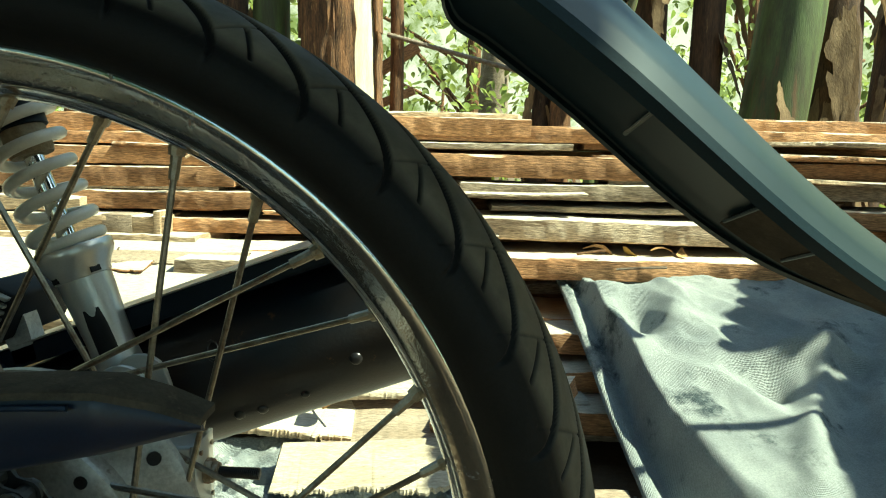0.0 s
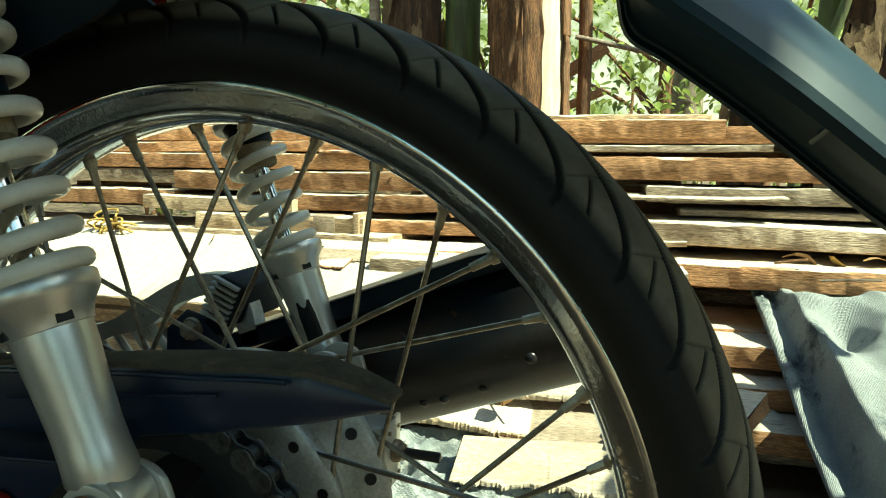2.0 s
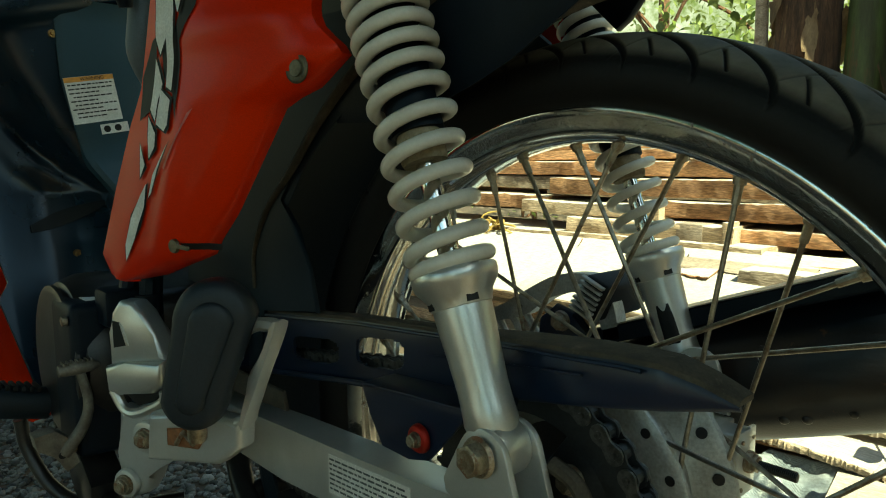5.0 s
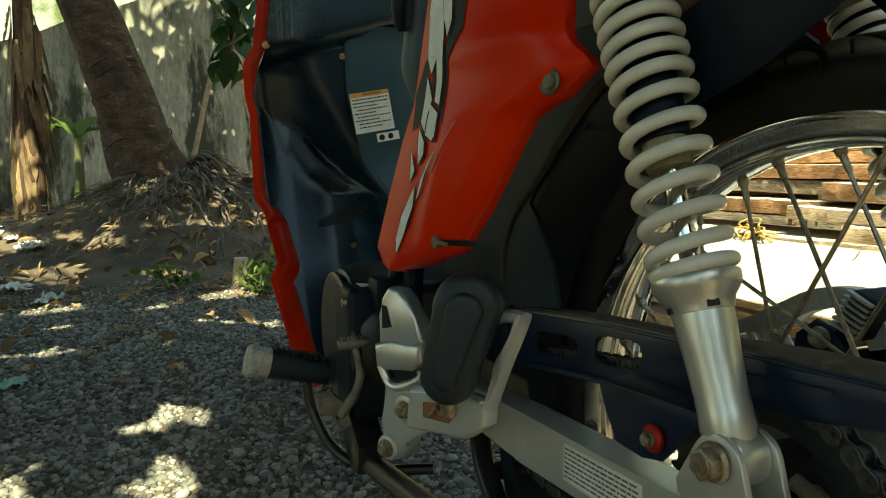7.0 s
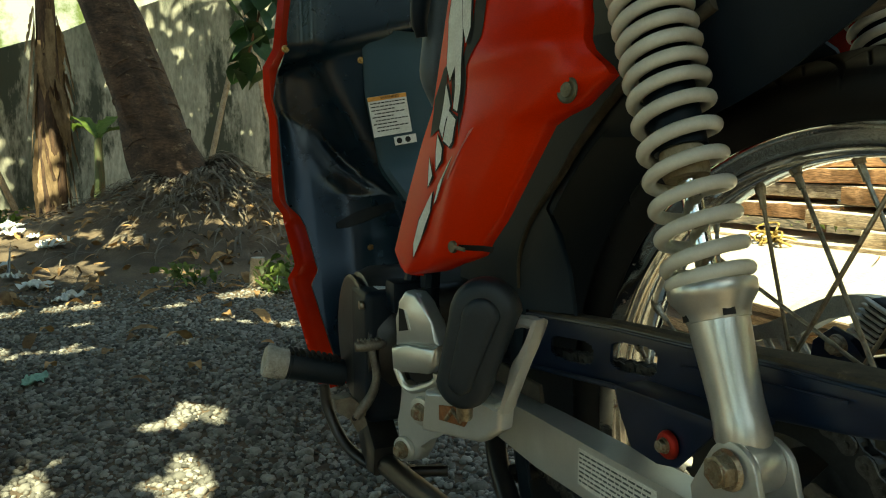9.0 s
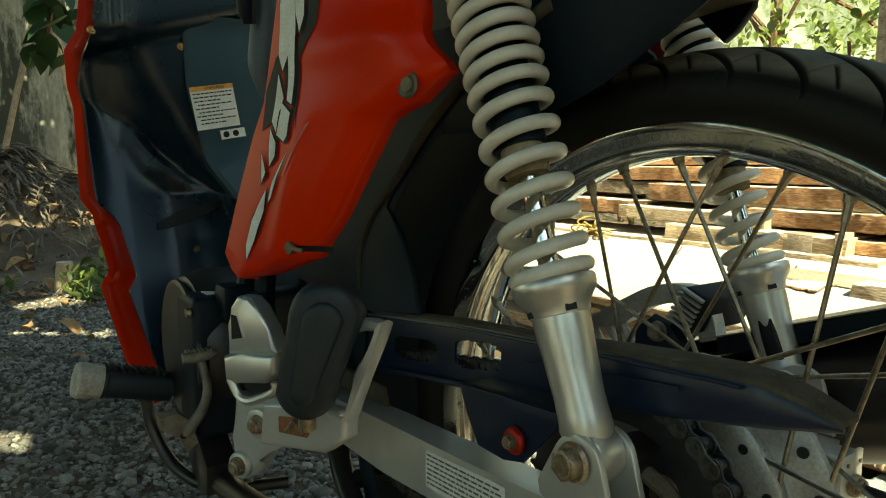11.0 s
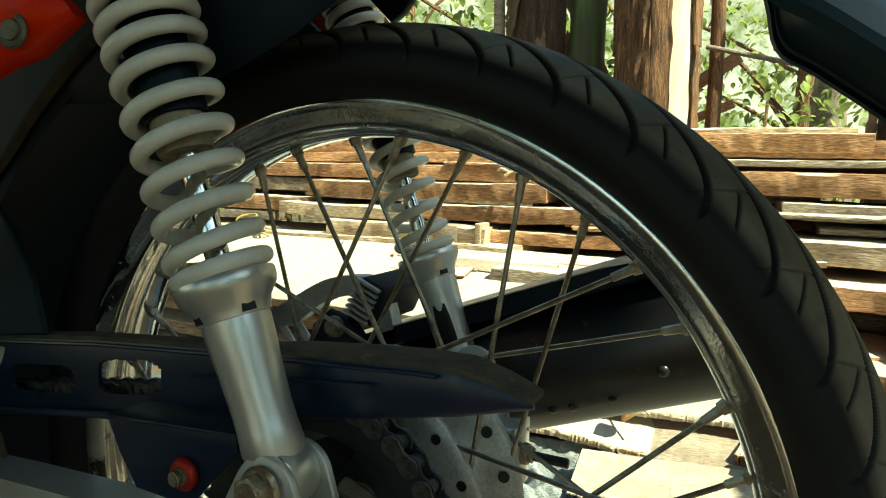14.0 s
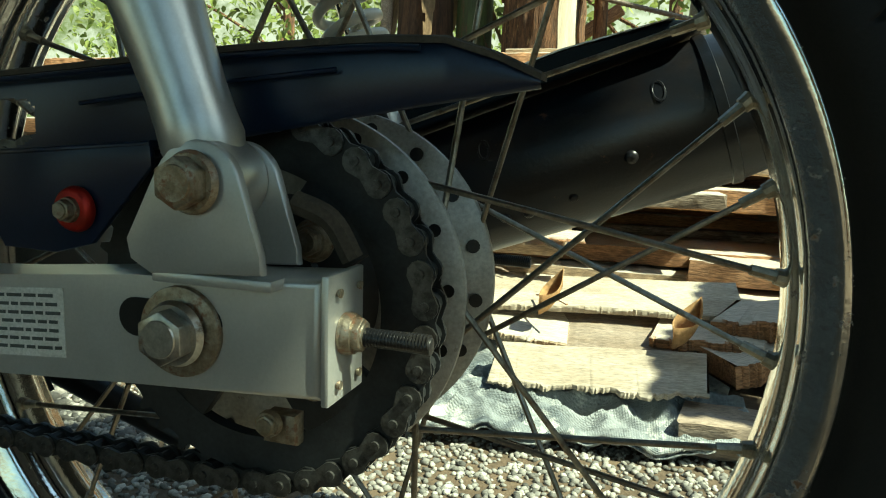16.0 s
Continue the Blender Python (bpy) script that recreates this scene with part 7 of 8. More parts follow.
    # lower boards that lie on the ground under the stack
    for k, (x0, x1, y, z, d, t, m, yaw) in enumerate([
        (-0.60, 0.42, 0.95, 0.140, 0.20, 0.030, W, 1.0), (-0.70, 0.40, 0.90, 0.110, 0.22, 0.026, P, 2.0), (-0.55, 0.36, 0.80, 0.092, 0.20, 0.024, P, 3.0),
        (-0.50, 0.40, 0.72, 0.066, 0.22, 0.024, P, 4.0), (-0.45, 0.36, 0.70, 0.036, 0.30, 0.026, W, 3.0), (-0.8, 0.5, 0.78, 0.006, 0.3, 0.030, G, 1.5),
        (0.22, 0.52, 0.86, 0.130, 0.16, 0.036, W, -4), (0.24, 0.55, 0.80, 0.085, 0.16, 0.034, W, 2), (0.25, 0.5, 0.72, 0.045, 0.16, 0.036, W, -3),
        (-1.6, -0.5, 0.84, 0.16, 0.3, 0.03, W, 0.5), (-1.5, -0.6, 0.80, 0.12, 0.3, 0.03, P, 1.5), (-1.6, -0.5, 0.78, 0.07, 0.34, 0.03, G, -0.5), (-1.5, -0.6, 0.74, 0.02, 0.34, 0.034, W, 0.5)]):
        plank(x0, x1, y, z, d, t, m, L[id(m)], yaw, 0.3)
    plank(0.205, 0.42, 0.475, 0.004, 0.07, 0.040, CARD, "short sunlit timber offcut on the gravel", 4)
    # small block on the stack
    bm = bmesh.new()
    add_box(bm, (-0.03, 0, 0), (0.03, 0.10, 0.036), 0.002)
    ob = part("wood_block", bm, CARD)
    ob.location = (-0.47, 1.012, 0.299)
    tagged(ob, "small pale end block lying among the planks", "wood block")
    bm = bmesh.new()
    add_box(bm, (-0.007, 0, -0.02), (0.007, 0.05, 0.046), 0.002)
    ob = part("wood_block", bm, WOODPALE)
    ob.location = (-0.39, 1.008, 0.297)
    tagged(ob, "upright pale splinter of timber", "wood block")
    # splinters and bark strips
    rng = random.Random(5)
    for k in range(26):
        x, y = rng.uniform(-0.8, 0.5), rng.uniform(0.62, 1.02)
        z = np.interp(y, [0.6, 0.75, 0.95, 1.02], [0.10, 0.135, 0.235, 0.29]) + 0.012
        bm = bmesh.new()
        a = rng.uniform(-0.9, 0.9)
        ln = rng.uniform(0.03, 0.09)
        add_tube(bm, spline([(0, 0, 0), (ln * 0.5 * math.cos(a), ln * 0.5 * math.sin(a), 0.006), (ln * math.cos(a), ln * math.sin(a), rng.uniform(0, 0.02))], 4), [0.0022 * rng.uniform(0.5, 1.4)] * 9, 5)
        ob = part("splinter", bm, CARD if k % 2 else WOOD)
        ob.location = (x, y, z)
        tagged(ob, "torn wood splinter on the boards", "splinter", "splinters")
    bm = bmesh.new()
    for a, b, c in (((-0.30, 1.09, 0.475), (-0.335, 1.06, 0.455), (-0.35, 1.055, 0.445)), ((-0.33, 1.06, 0.456), (-0.31, 1.05, 0.462), (-0.295, 1.05, 0.452)), ((-0.34, 1.06, 0.452), (-0.355, 1.05, 0.46), (-0.365, 1.05, 0.455))):
        add_tube(bm, spline([a, b, c], 5), 0.0030, 6)
    tagged(part("twig", bm, WOODPALE), "forked pale twig hanging over the planks", "twig")


build_stack()


def sheet(name, place, nu, nv, material, label, category, thick=0.0016, parent=None):
    bm = bmesh.new()
    g = [[bm.verts.new(place(i / nu, j / nv)) for i in range(nu + 1)] for j in range(nv + 1)]
    for j in range(nv):
        for i in range(nu):
            bm.faces.new((g[j][i], g[j][i + 1], g[j + 1][i + 1], g[j + 1][i]))
    shell(bm, thick)
    ob = part(name, bm, material, parent, "", 180)
    return tagged(ob, label, category)


def bump_at(x, y, cx, cy, rx, ry):
    return math.exp(-((x - cx) / rx) ** 2 - ((y - cy) / ry) ** 2)


def tarp_big(u, v):
    """Tucked under the boards at the back; a steep fold runs down beside the hem, with pockets and a ridge behind it."""
    y = 1.11 - 0.86 * v
    hem_x = np.interp(y, [0.25, 0.45, 0.60, 0.80, 1.00, 1.11], [0.470, 0.440, 0.420, 0.400, 0.375, 0.365]) + 0.006 * noise.noise((y * 9, 0, 3))
    x = hem_x + 1.30 * u ** 1.35
    valley = np.interp(y, [0.25, 0.45, 0.60, 0.80, 1.00, 1.11], [0.520, 0.472, 0.450, 0.428, 0.402, 0.390]) + 0.008 * noise.noise((y * 6, 1, 3))
    crest = np.interp(y, [0.25, 0.45, 0.60, 0.80, 1.00, 1.11], [0.645, 0.530, 0.482, 0.448, 0.416, 0.400]) + 0.012 * noise.noise((y * 7, 2, 3))
    base = np.interp(y, [0.25, 0.32, 0.45, 0.60, 0.80, 1.00, 1.06, 1.11], [0.006, 0.008, 0.025, 0.062, 0.140, 0.220, 0.236, 0.232])
    lift = np.interp(y, [0.25, 0.45, 0.60, 0.80, 0.95, 1.11], [0.045, 0.080, 0.080, 0.070, 0.035, 0.006])
    t = min(1.0, max(0.0, (x - valley) / (crest - valley)))
    z = base + lift * (t * t * (3 - 2 * t) if t < 1 else 1 - 0.10 * min(1, (x - crest) / 0.25))
    z += 0.012 * max(0, 1 - abs(x - hem_x - 0.012) / 0.02)                             # rolled hem
    # pockets sunk between the folds, and a short ridge that catches the sun
    z -= 0.052 * bump_at(x, y, 0.505, 0.985, 0.050, 0.030) + 0.050 * bump_at(x, y, 0.492, 0.840, 0.026, 0.060) + 0.040 * bump_at(x, y, 0.635, 0.655, 0.030, 0.026)
    z += 0.016 * bump_at(x, y, 0.470, 0.920, 0.060, 0.030) + 0.034 * bump_at(x, y, 0.700, 0.700, 0.090, 0.018) + 0.016 * bump_at(x, y, 0.560, 0.880, 0.030, 0.120)
    # long tension folds that fan out to the open side
    run = (x - 0.40) * 1.0 + (1.05 - y) * 0.55
    fade = min(1, max(0, (x - crest) / 0.10))
    for n, (c, amp) in enumerate(((0.52, 0.020), (0.62, 0.026), (0.74, 0.022), (0.90, 0.030), (1.10, 0.03))):
        d = (run - c + 0.03 * noise.noise((y * 4, n, 8))) / 0.022
        z += amp * fade * math.exp(-d * d) * min(1, max(0, (0.95 - y) / 0.3))
    for s, amp in ((9, 0.016), (19, 0.012), (42, 0.0055), (95, 0.0016)):
        z += amp * (0.42 - abs(noise.noise((x * s * 0.8 + y * s * 0.35, y * s * 0.5 - x * s * 0.2, s)))) * (0.35 + 0.65 * fade)
    return Vector((x, y, max(0.004, z)))


tarp = sheet("tarpaulin", tarp_big, 300, 210, TARP, "creased grey woven tarpaulin draped over timber", "tarpaulin")


def hem(owner, place, n, thick=0.003):
    """Doubled, stitched edge of a cloth."""
    bm = bmesh.new()
    rows = [[bm.verts.new(place(s, t / n) + Vector((0, 0, 0.004))) for s in (0.0, 0.4, 1.0)] for t in range(n + 1)]
    for p, q in zip(rows, rows[1:]):
        for k in range(2):
            bm.faces.new((p[k], p[k + 1], q[k + 1], q[k]))
    shell(bm, thick)
    part("hem", bm, owner.data.materials[0], owner, "folded edge of the cloth", 180)


hem(tarp, lambda s, t: tarp_big(0.035 * s, t), 170)


def tarp_small(u, v):
    x = -0.14 + 0.42 * u + 0.02 * math.sin(7 * v)
    y = 0.40 + 0.05 * u + 0.21 * v + 0.03 * noise.noise((u * 6, 0, 2)) * (1 - v)
    z = 0.010 + 0.050 * v * v
    for s, amp in ((5, 0.050), (11, 0.026), (26, 0.008)):
        z += amp * (0.42 - abs(noise.noise((u * s * 0.9 + v * 2, v * s * 0.8 - u * 1.5, s)))) * (0.35 + 0.65 * math.sin(math.pi * min(1, v * 0.9 + 0.1)))
    return Vector((x, y, max(0.005, z)))


cloth = sheet("cloth_scrap", tarp_small, 130, 80, TARPPALE, "blue-grey woven sack cloth crumpled on the gravel", "cloth")


hem(cloth, lambda s, t: tarp_small(t, 0.07 * s), 130)


def tarp_left(u, v):
    x = -0.62 + 0.30 * u
    y = 0.48 + 0.22 * v
    return Vector((x, y, max(0.006, 0.012 + 0.02 * noise.noise((u * 8, v * 6, 1)) + 0.05 * v * v)))


sheet("cloth_scrap", tarp_left, 40, 30, TARPPALE, "pale sack cloth scrap under the boards", "cloth")


def litter_sheets():
    rng = random.Random(9)
    plank(0.015, 0.225, 0.575, 0.062, 0.13, 0.012, CARD, "torn tan board with a splintered edge", 5, -3, 14, 0.006, "broken boards", 0.009)
    plank(-0.16, 0.05, 0.60, 0.075, 0.12, 0.012, WOODPALE, "pale split board with a broken edge", -3, 2, 10, 0.006, "broken boards", 0.008)
    plank(0.16, 0.30, 0.60, 0.088, 0.10, 0.016, WOOD, "dark broken board end among offcuts", -12, -4, 6, 0.006, "broken boards", 0.008)
    plank(-0.02, 0.235, 0.50, 0.052, 0.085, 0.008, CARDPALE, "sun-bleached flat board with a torn edge", 6, -2, 20, 0.006, "broken boards", 0.010)
    plank(-0.20, 0.28, 0.66, 0.108, 0.10, 0.010, CARDPALE, "long pale split board on the low timber", 3, -2, 16, 0.006, "broken boards", 0.005)
    plank(0.255, 0.345, 0.565, 0.070, 0.10, 0.030, WOOD, "broken reddish board end", 24, -8, 4, 0.005, "broken boards", 0.010)
    plank(0.245, 0.340, 0.610, 0.108, 0.09, 0.026, WOOD, "broken reddish board end", -18, -5, 8, 0.005, "broken boards", 0.010)
    for x, y, z, w, d, lab in ((0.205, 0.585, 0.098, 0.05, 0.035, "curled yellow leaf standing on a board"), (0.03, 0.62, 0.115, 0.04, 0.03, "curled dry leaf on a board")):
        a = rng.uniform(0.6, 1.2)
        sheet("dry_leaf", lambda u, v: Vector((x + (u - 0.5) * w * math.cos(a) - (v - 0.5) * d * math.sin(a) * math.sin(math.pi * u), y + (u - 0.5) * w * math.sin(a) + (v - 0.5) * d * math.cos(a) * math.sin(math.pi * u), z + 0.035 * u * u + 0.012 * (v - 0.5) ** 2 * 9)), 10, 8, FALLEN, lab, "leaf", 0.0008)
    # leaves on the tarp top
    for k, (x, y, z, s, c) in enumerate(((0.46, 1.05, 0.275, 0.07, FALLEN), (0.53, 1.06, 0.282, 0.06, YELLOW), (0.58, 1.05, 0.285, 0.05, FALLEN), (0.43, 1.04, 0.262, 0.05, FALLEN), (0.62, 1.05, 0.285, 0.05, FALLEN))):
        bm = bmesh.new()
        v, f = DRY[k % 3]
        r = Euler((rng.uniform(-0.5, 0.5), rng.uniform(-0.5, 0.5), rng.uniform(0, 6))).to_matrix()
        vs = [bm.verts.new(r @ Vector(q) * s) for q in v]
        for q in f:
            bm.faces.new([vs[i] for i in q])
        ob = part("dry_leaf", bm, c, None, "", 180)
        ob.location = (x, y, z)
        tagged(ob, "curled dry leaf on the tarpaulin", "leaf", "dry leaves")
    # crumpled litter on the yard
    for k, (x, y, s, m, lab) in enumerate(((-2.5, -1.05, 0.10, PAPER, "crumpled white plastic litter"), (-2.9, -1.2, 0.16, PAPER, "crumpled white plastic bag"), (-2.45, -0.70, 0.07, PAPER, "small white paper scrap"), (-1.42, -0.66, 0.05, MINT, "pale green cloth scrap on gravel"),
                                           (-3.4, -1.5, 0.14, PAPER, "crumpled white plastic litter"), (-3.3, -0.9, 0.08, PAPER, "white paper scrap"), (-2.2, -1.25, 0.06, PAPER, "white paper scrap"), (-4.3, -1.2, 0.12, PAPER, "torn white plastic litter"), (-1.5, -0.78, 0.02, PAPER, "white scrap"), *[(-2.35 - 1.3 * q ** 0.8, -0.62 - 0.75 * ((q * 7.3) % 1) - 0.25 * q, 0.05 + 0.08 * ((q * 3.7) % 1), PAPER, "torn white plastic scrap among leaves") for q in np.linspace(0.02, 1, 14)])):
        sheet("litter", lambda u, v: Vector((x + (u - 0.5) * s * (1.2 + 0.9 * noise.noise((v * 3, k, 1))) + 0.4 * s * noise.noise((v * 2, k, 5)), y + (v - 0.5) * s * (0.9 + 0.9 * noise.noise((u * 3, k, 2))), ground_z(x, y) + 0.010 + s * 0.5 * abs(noise.noise((u * 3 + k, v * 3, k))))) , 18, 14, m, lab, "litter", 0.001)
    bm = bmesh.new()
    add_box(bm, (-0.055, -0.43, 0), (0.055, 0.43, 0.045), 0.004)
    ob = part("timber_post", bm, WOODPALE)
    ob.matrix_world = pose(-0.92, -0.705, 0.004, 0, 0, 103.5)
    tagged(ob, "pale timber post lying on the gravel", "timber")
    # rope bundle at the end of the boards
    bm = bmesh.new()
    rng2 = random.Random(31)
    for k in range(9):
        c = Vector((-1.0 + rng2.uniform(-0.03, 0.03), 1.0 + rng2.uniform(-0.02, 0.02), 0.30 + rng2.uniform(-0.02, 0.02)))
        pts = [c + Vector((0.03 * math.cos(a + k), 0.015 * math.sin(2 * a), 0.016 * math.sin(a + k))) for a in np.linspace(0, 6, 16)]
        add_tube(bm, pts, 0.0026, 6)
    tagged(part("rope", bm, YELLOW), "tangled yellow rope at the timber ends", "rope")


litter_sheets()


# ---- trees behind the stack ----
def build_background():
    e = trunk("tree", [(-0.335, 2.6, 0), (-0.335, 2.6, 0.9), (-0.36, 2.6, 1.9), (-0.33, 2.7, 3.2)], [0.160, 0.150, 0.140, 0.125], SUNSIDE, "reddish brown tree trunk with a bare strip coloured pale as its sunlit side", "tree", 0.05, 30, 10, 3)
    # plates of bark; the strip left open puts the sunlit side into the colour
    rng = random.Random(61)
    for k in range(26):
        a0 = 2.98 + 5.55 * (k % 13) / 13
        bm = bmesh.new()
        rows = []
        wide = rng.uniform(0.44, 0.52)
        z0, z1 = (0.0, 1.15) if k < 13 else (1.05 + rng.uniform(-0.15, 0.1), 3.1)
        lift = rng.uniform(0.004, 0.022)
        for z in np.linspace(z0, z1, 34):
            cx, r = np.interp(z, [0, 0.9, 1.9, 3.2], [-0.335, -0.335, -0.36, -0.33]), np.interp(z, [0, 0.9, 1.9, 3.2], [0.163, 0.153, 0.143, 0.128])
            row = []
            for j in range(7):
                edge = 0.07 * noise.noise((k * 7 + (j > 3), z * 9, 1)) * abs(j - 3) / 3
                a = a0 + wide * (j / 6 - 0.5) + edge
                q = r + lift + 0.010 * noise.noise((a * 9, z * 6, k)) + 0.006 * noise.noise((a * 30, z * 14, k))
                row.append(bm.verts.new((cx - q * math.cos(a), 2.6 + 0.1 * max(0, z - 1.9) / 1.3 - q * math.sin(a), z)))
            rows.append(row)
        for p, q in zip(rows, rows[1:]):
            for j in range(6):
                bm.faces.new((p[j], p[j + 1], q[j + 1], q[j]))
        shell(bm, 0.008)
        part("bark_plate", bm, BARK, e, "", 40)
    trunk("tree", [(-0.13, 2.7, 0), (-0.12, 2.7, 1.0), (-0.16, 2.7, 2.4)], [0.032, 0.028, 0.026], BARK, "thin dark stem beside a larger trunk", "tree", 0.1, 12, 6, 5)
    banana((-0.86, 2.6, 0), 2.3, 0.12, (-0.02, 0.1), 31, "thick dark banana stem with dry sheaths", 18, 0, 0.8, MULCH)
    banana((-0.66, 2.62, 0), 2.4, 0.075, (0.02, 0.1), 32, "mossy banana stem behind the timber", 10, 0)
    banana((1.30, 2.5, 0), 2.6, 0.115, (0.30, 0.1), 33, "leaning green banana stem", 3, 0)
    banana((1.12, 2.6, 0), 2.6, 0.060, (0.04, 0.1), 34, "dark banana stem with dry sheaths", 12, 0, 0.8, MULCH)
    banana((0.95, 2.8, 0), 2.6, 0.050, (-0.04, 0.1), 35, "dark upright banana stem", 10, 0, 0.8, MULCH)
    banana((1.60, 2.6, 0), 1.5, 0.12, (0.06, 0.1), 36, "banana stump hung with dry brown leaves", 40, 0, 1.3, MULCH)
    banana((0.47, 2.6, 0), 1.0, 0.045, (0.02, 0.1), 37, "short dark banana stem with torn sheaths", 16, 0, 0.7, MULCH)
    trunk("tree", [(0.56, 2.6, 0), (0.56, 2.6, 0.62), (0.60, 2.6, 1.05), (0.68, 2.62, 1.8)], [0.048, 0.042, 0.036, 0.03], BARK, "forked grey-brown stem behind the timber", "tree", 0.12, 14, 6, 15)
    trunk("tree", [(0.57, 2.6, 0.60), (0.53, 2.6, 0.95), (0.45, 2.6, 1.7)], [0.034, 0.030, 0.022], BARK, "second limb of a forked stem", "tree", 0.12, 12, 6, 16)
    banana((0.74, 2.62, 0), 2.4, 0.036, (0.06, 0.1), 41, "slender mossy banana stem", 4, 0)
    banana((0.885, 2.6, 0), 2.2, 0.075, (0.02, 0.1), 42, "brown banana stem hung with dry sheaths", 22, 0, 0.8, MULCH)
    banana((1.95, 2.9, 0), 2.6, 0.05, (0.2, 0.1), 38, "slender banana stem with dry leaves", 14, 0, 0.8, MULCH)
    trunk("palm_tree", [(0.34, 4.2, 0), (0.33, 4.2, 0.8), (0.38, 4.2, 1.8), (0.5, 4.3, 4)], [0.12, 0.09, 0.08, 0.075], WOODGREY, "pale ringed palm trunk in sunlight", "palm tree", 0.06, 16, 8, 7)
    trunk("sapling", [(-1.02, 2.6, 0), (-1.02, 2.6, 1.0), (-1.06, 2.6, 2.2)], [0.03, 0.026, 0.02], WOODGREY, "thin grey sapling stem behind the timber", "sapling", 0.1, 10, 6, 8)
    trunk("sapling", [(0.62, 2.3, 0), (0.66, 2.3, 0.6), (0.78, 2.3, 1.1), (0.80, 2.3, 1.6)], [0.022, 0.02, 0.016, 0.01], BANANA, "forked green sapling behind the timber", "sapling", 0.1, 10, 6, 9)
    # leaning props and the steel rod
    bm = bmesh.new()
    add_box(bm, (-0.30, -0.025, -0.025), (0.17, 0.025, 0.025), 0.004)
    ob = part("prop_plank", bm, WOOD)
    ob.matrix_world = pose(-0.19, 2.9, 0.855, 0, -33, 0)
    tagged(ob, "brown prop plank leaning behind the timber", "plank")
    bm = bmesh.new()
    add_box(bm, (-0.25, -0.02, -0.018), (0.14, 0.02, 0.018), 0.004)
    ob = part("prop_plank", bm, WOOD)
    ob.matrix_world = pose(-0.19, 2.9, 0.70, 0, -22, 0)
    tagged(ob, "lower brown prop plank behind the timber", "plank")
    bm = bmesh.new()
    a, b = Vector((-0.155, 2.655, 0.9538)), Vector((0.965, 2.742, 0.678))
    add_tube(bm, [a, b], 0.0098, 10)
    for k in range(60):
        p = a.lerp(b, (k + 0.5) / 60)
        d = (b - a).normalized()
        add_cyl(bm, p - d * 0.002, p + d * 0.003, 0.0118, 0.0118, 8)
    tagged(part("steel_rod", bm, GREENIRON), "ribbed steel rod leaning between two stems", "steel rod")
    # undergrowth: separate bushes
    rng = random.Random(50)
    for k in range(9):
        x = -3.4 + 0.85 * k
        e = thing("bush", "sunlit green undergrowth behind the timber", "bush", group="bushes")
        c = [(x + rng.gauss(0, 0.4), 3.6 + rng.uniform(-0.3, 1.2), rng.uniform(0.2, 1.1)) for _ in range(9)]
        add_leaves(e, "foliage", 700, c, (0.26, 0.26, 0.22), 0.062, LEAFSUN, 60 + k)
        bm = bmesh.new()
        for q in c[:5]:
            add_tube(bm, spline([(x, 3.9, 0), (x * 0.5 + q[0] * 0.5, 3.9 * 0.5 + q[1] * 0.5, q[2] * 0.6), q], 4), 0.010, 6)
        part("branch", bm, BARK, e)
    for k in range(4):
        x = -2.6 + 0.62 * k
        e = thing("bush", "broad-leaved green shrub close behind the timber", "bush", group="bushes")
        c = [(x + rng.gauss(0, 0.2), 3.1 + rng.uniform(-0.2, 0.3), rng.uniform(0.4, 1.1)) for _ in range(6)]
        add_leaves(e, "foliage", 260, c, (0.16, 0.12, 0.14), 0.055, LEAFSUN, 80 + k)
        bm = bmesh.new()
        for q in c[:4]:
            add_tube(bm, spline([(x, 3.1, 0), (x * 0.5 + q[0] * 0.5, 3.1, q[2] * 0.6), q], 4), 0.008, 6)
        part("branch", bm, BARK, e)
    for k in range(9):
        x = -5.5 + 1.4 * k
        e = thing("tree", "sunlit leafy tree beyond the yard", "tree", group="far trees")
        c = [(x + rng.gauss(0, 0.7), 6.5 + rng.uniform(-0.5, 1.5), rng.uniform(0.6, 3.6)) for _ in range(16)]
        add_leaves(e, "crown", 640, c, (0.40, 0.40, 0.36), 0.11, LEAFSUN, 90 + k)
        bm = bmesh.new()
        add_tube(bm, spline([(x, 7.0, 0), (x + 0.1, 7.0, 1.5), (x, 7.1, 3.4)], 5), [0.09, 0.085, 0.08, 0.078, 0.075, 0.07, 0.065, 0.06, 0.055, 0.05, 0.045], 10)
        for q in c[:6]:
            add_tube(bm, spline([(x + 0.05, 7.0, q[2] * 0.6), ((x + q[0]) / 2, 7.0, q[2] * 0.85), q], 4), 0.02, 6)
        part("trunk", bm, BARK, e)


build_background()


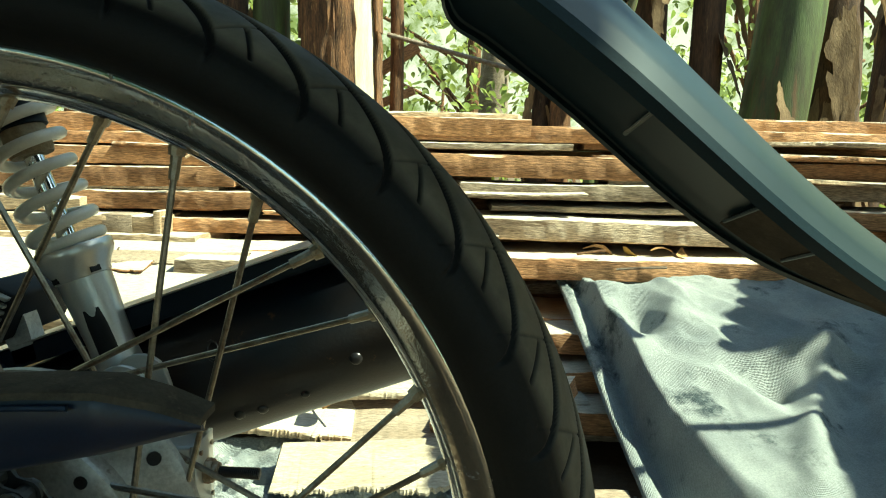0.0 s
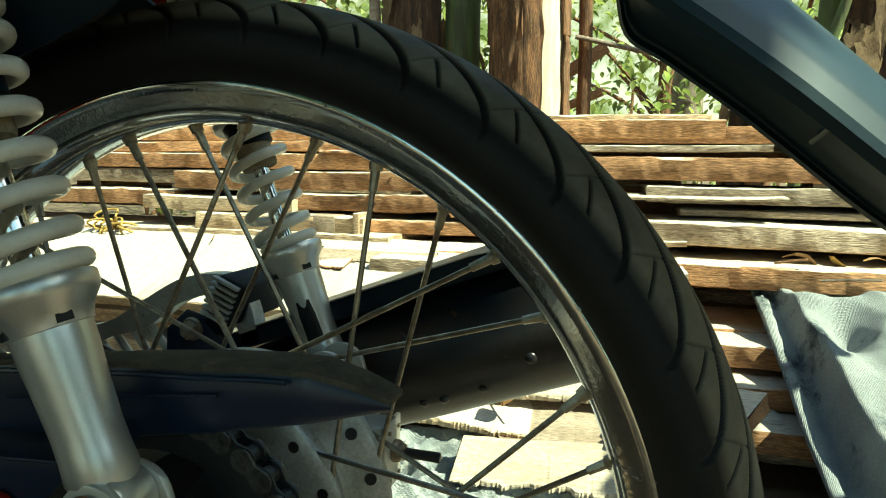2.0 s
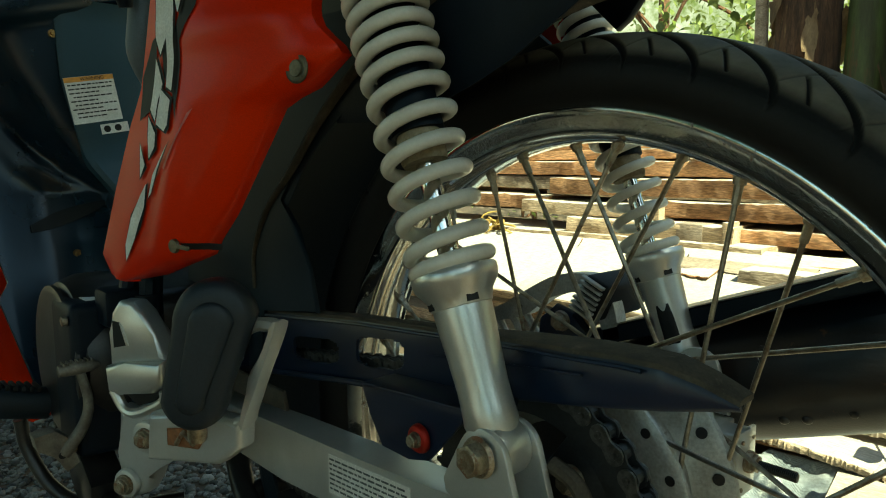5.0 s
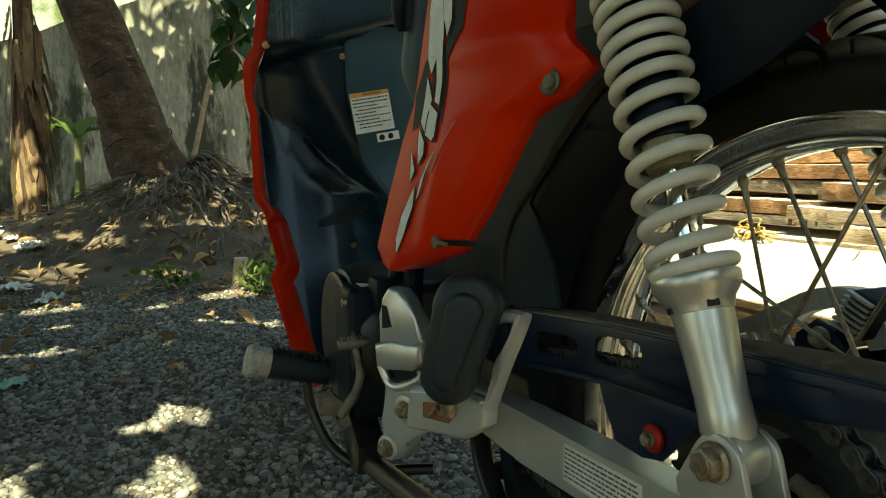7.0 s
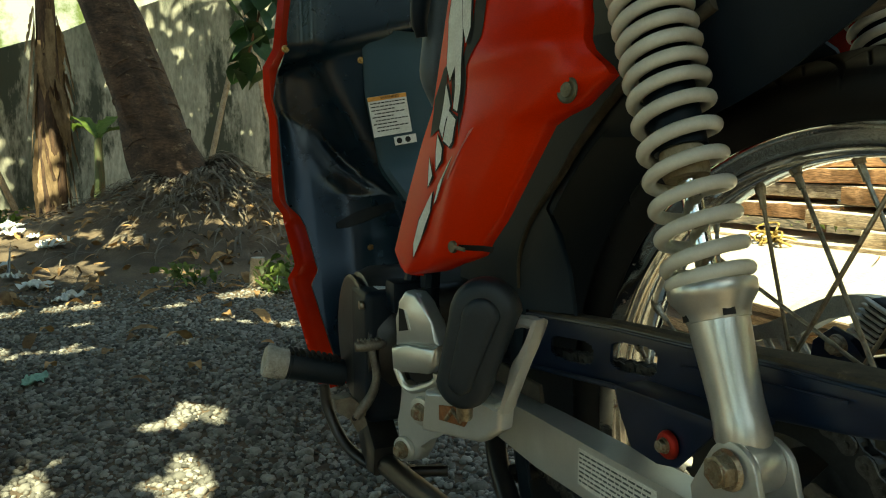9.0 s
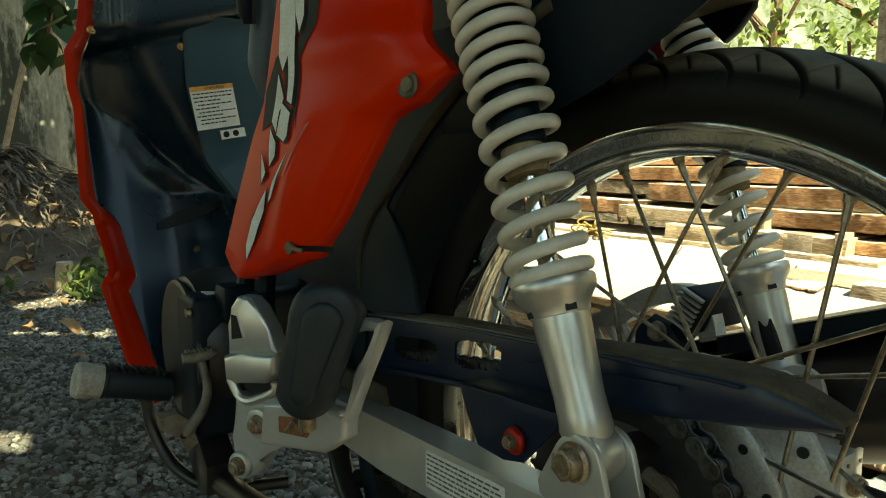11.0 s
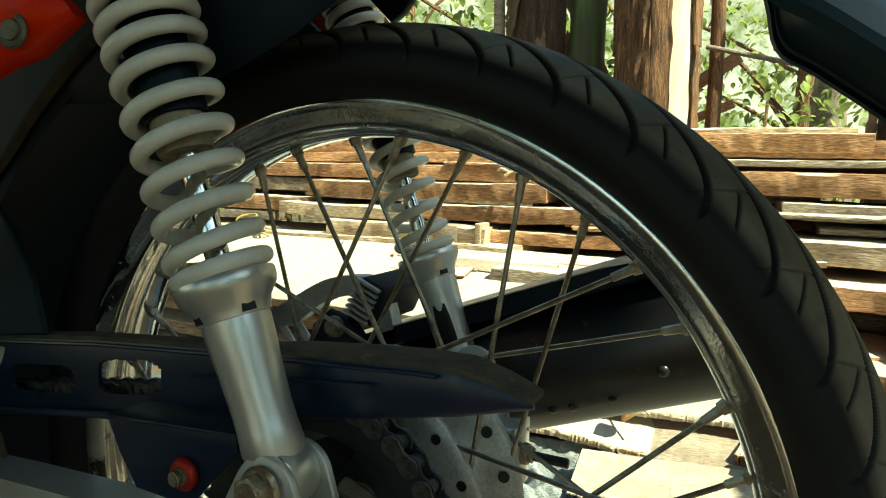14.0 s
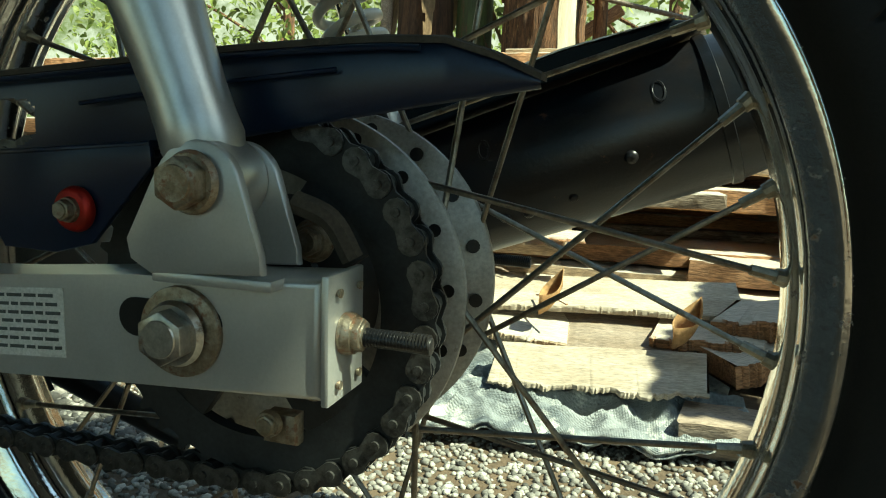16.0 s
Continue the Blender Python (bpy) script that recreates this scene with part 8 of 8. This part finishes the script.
def build_shade_tree():
    """Unseen tree added over the yard; its crown shades the motorcycle and dapples the gravel."""
    e = trunk("shade_tree", [(0.9, -2.6, 0), (0.9, -2.5, 1.6), (0.7, -1.8, 2.9), (0.3, -0.6, 3.7)], [0.16, 0.13, 0.11, 0.07], BARK, "unseen tree added over the yard for its shade", "tree", 0.12, 18, 6, 17)
    rng = random.Random(70)
    V, F, count = [], [], 0
    # gaps in the crown, by where the sun through them meets the ground: x, y, half length, half width
    gaps = [(-1.06, -0.37, 0.05, 0.075), (-1.19, -0.36, 0.03, 0.03), (-0.79, -0.36, 0.08, 0.055), (-0.95, -0.59, 0.015, 0.03), (-0.82, -0.56, 0.025, 0.04),
            (-2.36, -0.12, 0.16, 0.14), (-2.25, -0.41, 0.10, 0.13), (-2.28, -0.66, 0.08, 0.10), (-2.06, -0.68, 0.06, 0.10), (-2.24, -0.95, 0.10, 0.12), (-1.69, -0.63, 0.05, 0.05), (-1.68, -0.78, 0.05, 0.05),
            (-1.93, -0.22, 0.05, 0.06), (-1.76, -0.06, 0.07, 0.05), (-2.9, -0.75, 0.20, 0.16), (-2.8, -0.30, 0.12, 0.12), (-3.5, -1.1, 0.3, 0.25), (-2.75, -1.3, 0.2, 0.2), (-4.3, -1.4, 0.35, 0.3),
            (-3.3, -0.55, 0.1, 0.1), (-4.9, -0.9, 0.2, 0.4), (-0.62, -0.42, 0.03, 0.04), (-0.70, 0.05, 0.05, 0.05)]
    # shaded surfaces: two corners of a box and the number of leaves over it
    zones = [((-3.4, -2.6, 0.0), (-0.20, 0.26, 0.0), 8200, 1.6), ((-5.6, -2.6, 0.0), (-3.4, 0.6, 0.25), 2600, 2.8), ((-6.4, -1.7, 0.05), (-5.9, 1.3, 1.7), 2000, 2.8), ((-4.3, -0.9, 0.3), (-3.8, 0.0, 1.5), 700, 2.8),
             ((-0.85, -0.30, 0.15), (-0.05, 0.25, 0.85), 1100, 2.4), ((-0.25, -1.4, 0.0), (1.0, -0.22, 0.0), 400, 2.4), ((0.06, -0.09, 0.50), (0.19, 0.09, 0.68), 90, 2.4)]
    for lo, hi, n, high in zones:
        for _ in range(n):
            x, y, z = (rng.uniform(p, q) for p, q in zip(lo, hi))
            size = rng.uniform(0.12, 0.20)
            gx, gy = (x + SUN_DIR.x / SUN_DIR.z * -z, y + SUN_DIR.y / SUN_DIR.z * -z) if x < -0.9 or z < 0.01 else (9, 9)
            if any(((gx - p) / (a * 0.8 + 0.045)) ** 2 + ((gy - q) / (b * 0.8 + 0.045)) ** 2 < 1 for p, q, a, b in gaps):
                continue
            far = (high + rng.uniform(-0.15, 0.4) - z) / SUN_DIR.z
            v, f = LEAVES[rng.randrange(4)]
            r = np.array(Euler((rng.uniform(-0.7, 0.7), rng.uniform(-0.3, 0.9), rng.uniform(0, 6.28))).to_matrix())
            V.append(v @ r.T * size + (x + SUN_DIR.x * far, y + SUN_DIR.y * far, z + SUN_DIR.z * far))
            F += [tuple(count + i for i in q) for q in f]
            count += len(v)
    me = bpy.data.meshes.new("crown")
    me.from_pydata(np.concatenate(V).tolist(), [], F)
    finish_mesh("crown", me, LEAFDARK, e, "", 180)
    for k in range(30):
        q = V[k * (len(V) // 30)].mean(0)
        bm = bmesh.new()
        add_tube(bm, spline([(0.4, -0.9, 3.5), ((0.4 + q[0]) / 2, (-0.9 + q[1]) / 2, 3.6), tuple(q)], 4), 0.012, 6)
        part("limb", bm, BARK, e)


build_shade_tree()


def build_shade_shrub():
    """Unseen shrub added beside the tarpaulin; its leaves shade one end of the tarpaulin and of the lower boards."""
    e = thing("shrub", "unseen leafy shrub added to shade the tarpaulin", "shrub")
    rng = random.Random(83)
    V, F, count = [], [], 0
    for lo, hi, n, lean in (((0.0, 0.71, 0.17), (0.85, 1.12, 0.24), 3400, 0.30), ((0.0, 0.26, 0.03), (1.0, 0.70, 0.08), 2100, 0.12), ((-0.365, 0.50, 0.04), (-0.300, 0.80, 0.18), 560, 0.05)):
        for _ in range(n):
            x, y, z = (rng.uniform(p, q) for p, q in zip(lo, hi))
            x += 0.635 + lean * (y - 0.70)
            far = (rng.uniform(0.95, 1.35) - z) / SUN_DIR.z
            v, f = LEAVES[rng.randrange(4)]
            r = np.array(Euler((rng.uniform(-0.7, 0.7), rng.uniform(-0.3, 0.9), rng.uniform(0, 6.28))).to_matrix())
            V.append(v @ r.T * rng.uniform(0.05, 0.10) + (x + SUN_DIR.x * far, y + SUN_DIR.y * far, z + SUN_DIR.z * far))
            F += [tuple(count + i for i in q) for q in f]
            count += len(v)
    me = bpy.data.meshes.new("foliage")
    me.from_pydata(np.concatenate(V).tolist(), [], F)
    finish_mesh("foliage", me, LEAFDARK, e, "", 180)
    for k in range(12):
        q = V[k * (len(V) // 12)].mean(0)
        bm = bmesh.new()
        add_tube(bm, spline([(2.1, 0.5, 0), (1.9 + 0.1 * q[0], 0.55, 0.6), tuple(q)], 5), 0.010, 6)
        part("stem", bm, BARK, e)


build_shade_shrub()


def build_unseen_hedge():
    """Unseen tall trees added behind and beside the camera, to block sky light and darken reflections."""
    rng = random.Random(90)
    for k in range(7):
        a = radians((66, 79, 92, 106, 126, 160, 205)[k])                          # from +y round by +x to -y
        d = rng.uniform(5.4, 6.4)
        x, y = d * math.sin(a), d * math.cos(a)
        tall = rng.uniform(1.9, 2.6)
        e = thing("tree", "unseen dark green tree added round the yard to darken reflections", "tree", group="yard trees")
        c = [(x + rng.gauss(0, 0.55), y + rng.gauss(0, 0.55), rng.uniform(0.35, tall)) for _ in range(22)]
        add_leaves(e, "crown", 620, c, (0.32, 0.32, 0.28), 0.34, LEAFDARK, 120 + k)
        bm = bmesh.new()
        add_tube(bm, spline([(x, y, 0), (x + 0.1, y, tall * 0.5), (x, y + 0.1, tall * 0.9)], 5), [0.11 - 0.007 * i for i in range(11)], 10)
        for q in c[:7]:
            add_tube(bm, spline([(x + 0.05, y, q[2] * 0.6), ((x + q[0]) / 2, (y + q[1]) / 2, q[2] * 0.85), q], 4), 0.02, 6)
        part("trunk", bm, BARK, e)


build_unseen_hedge()
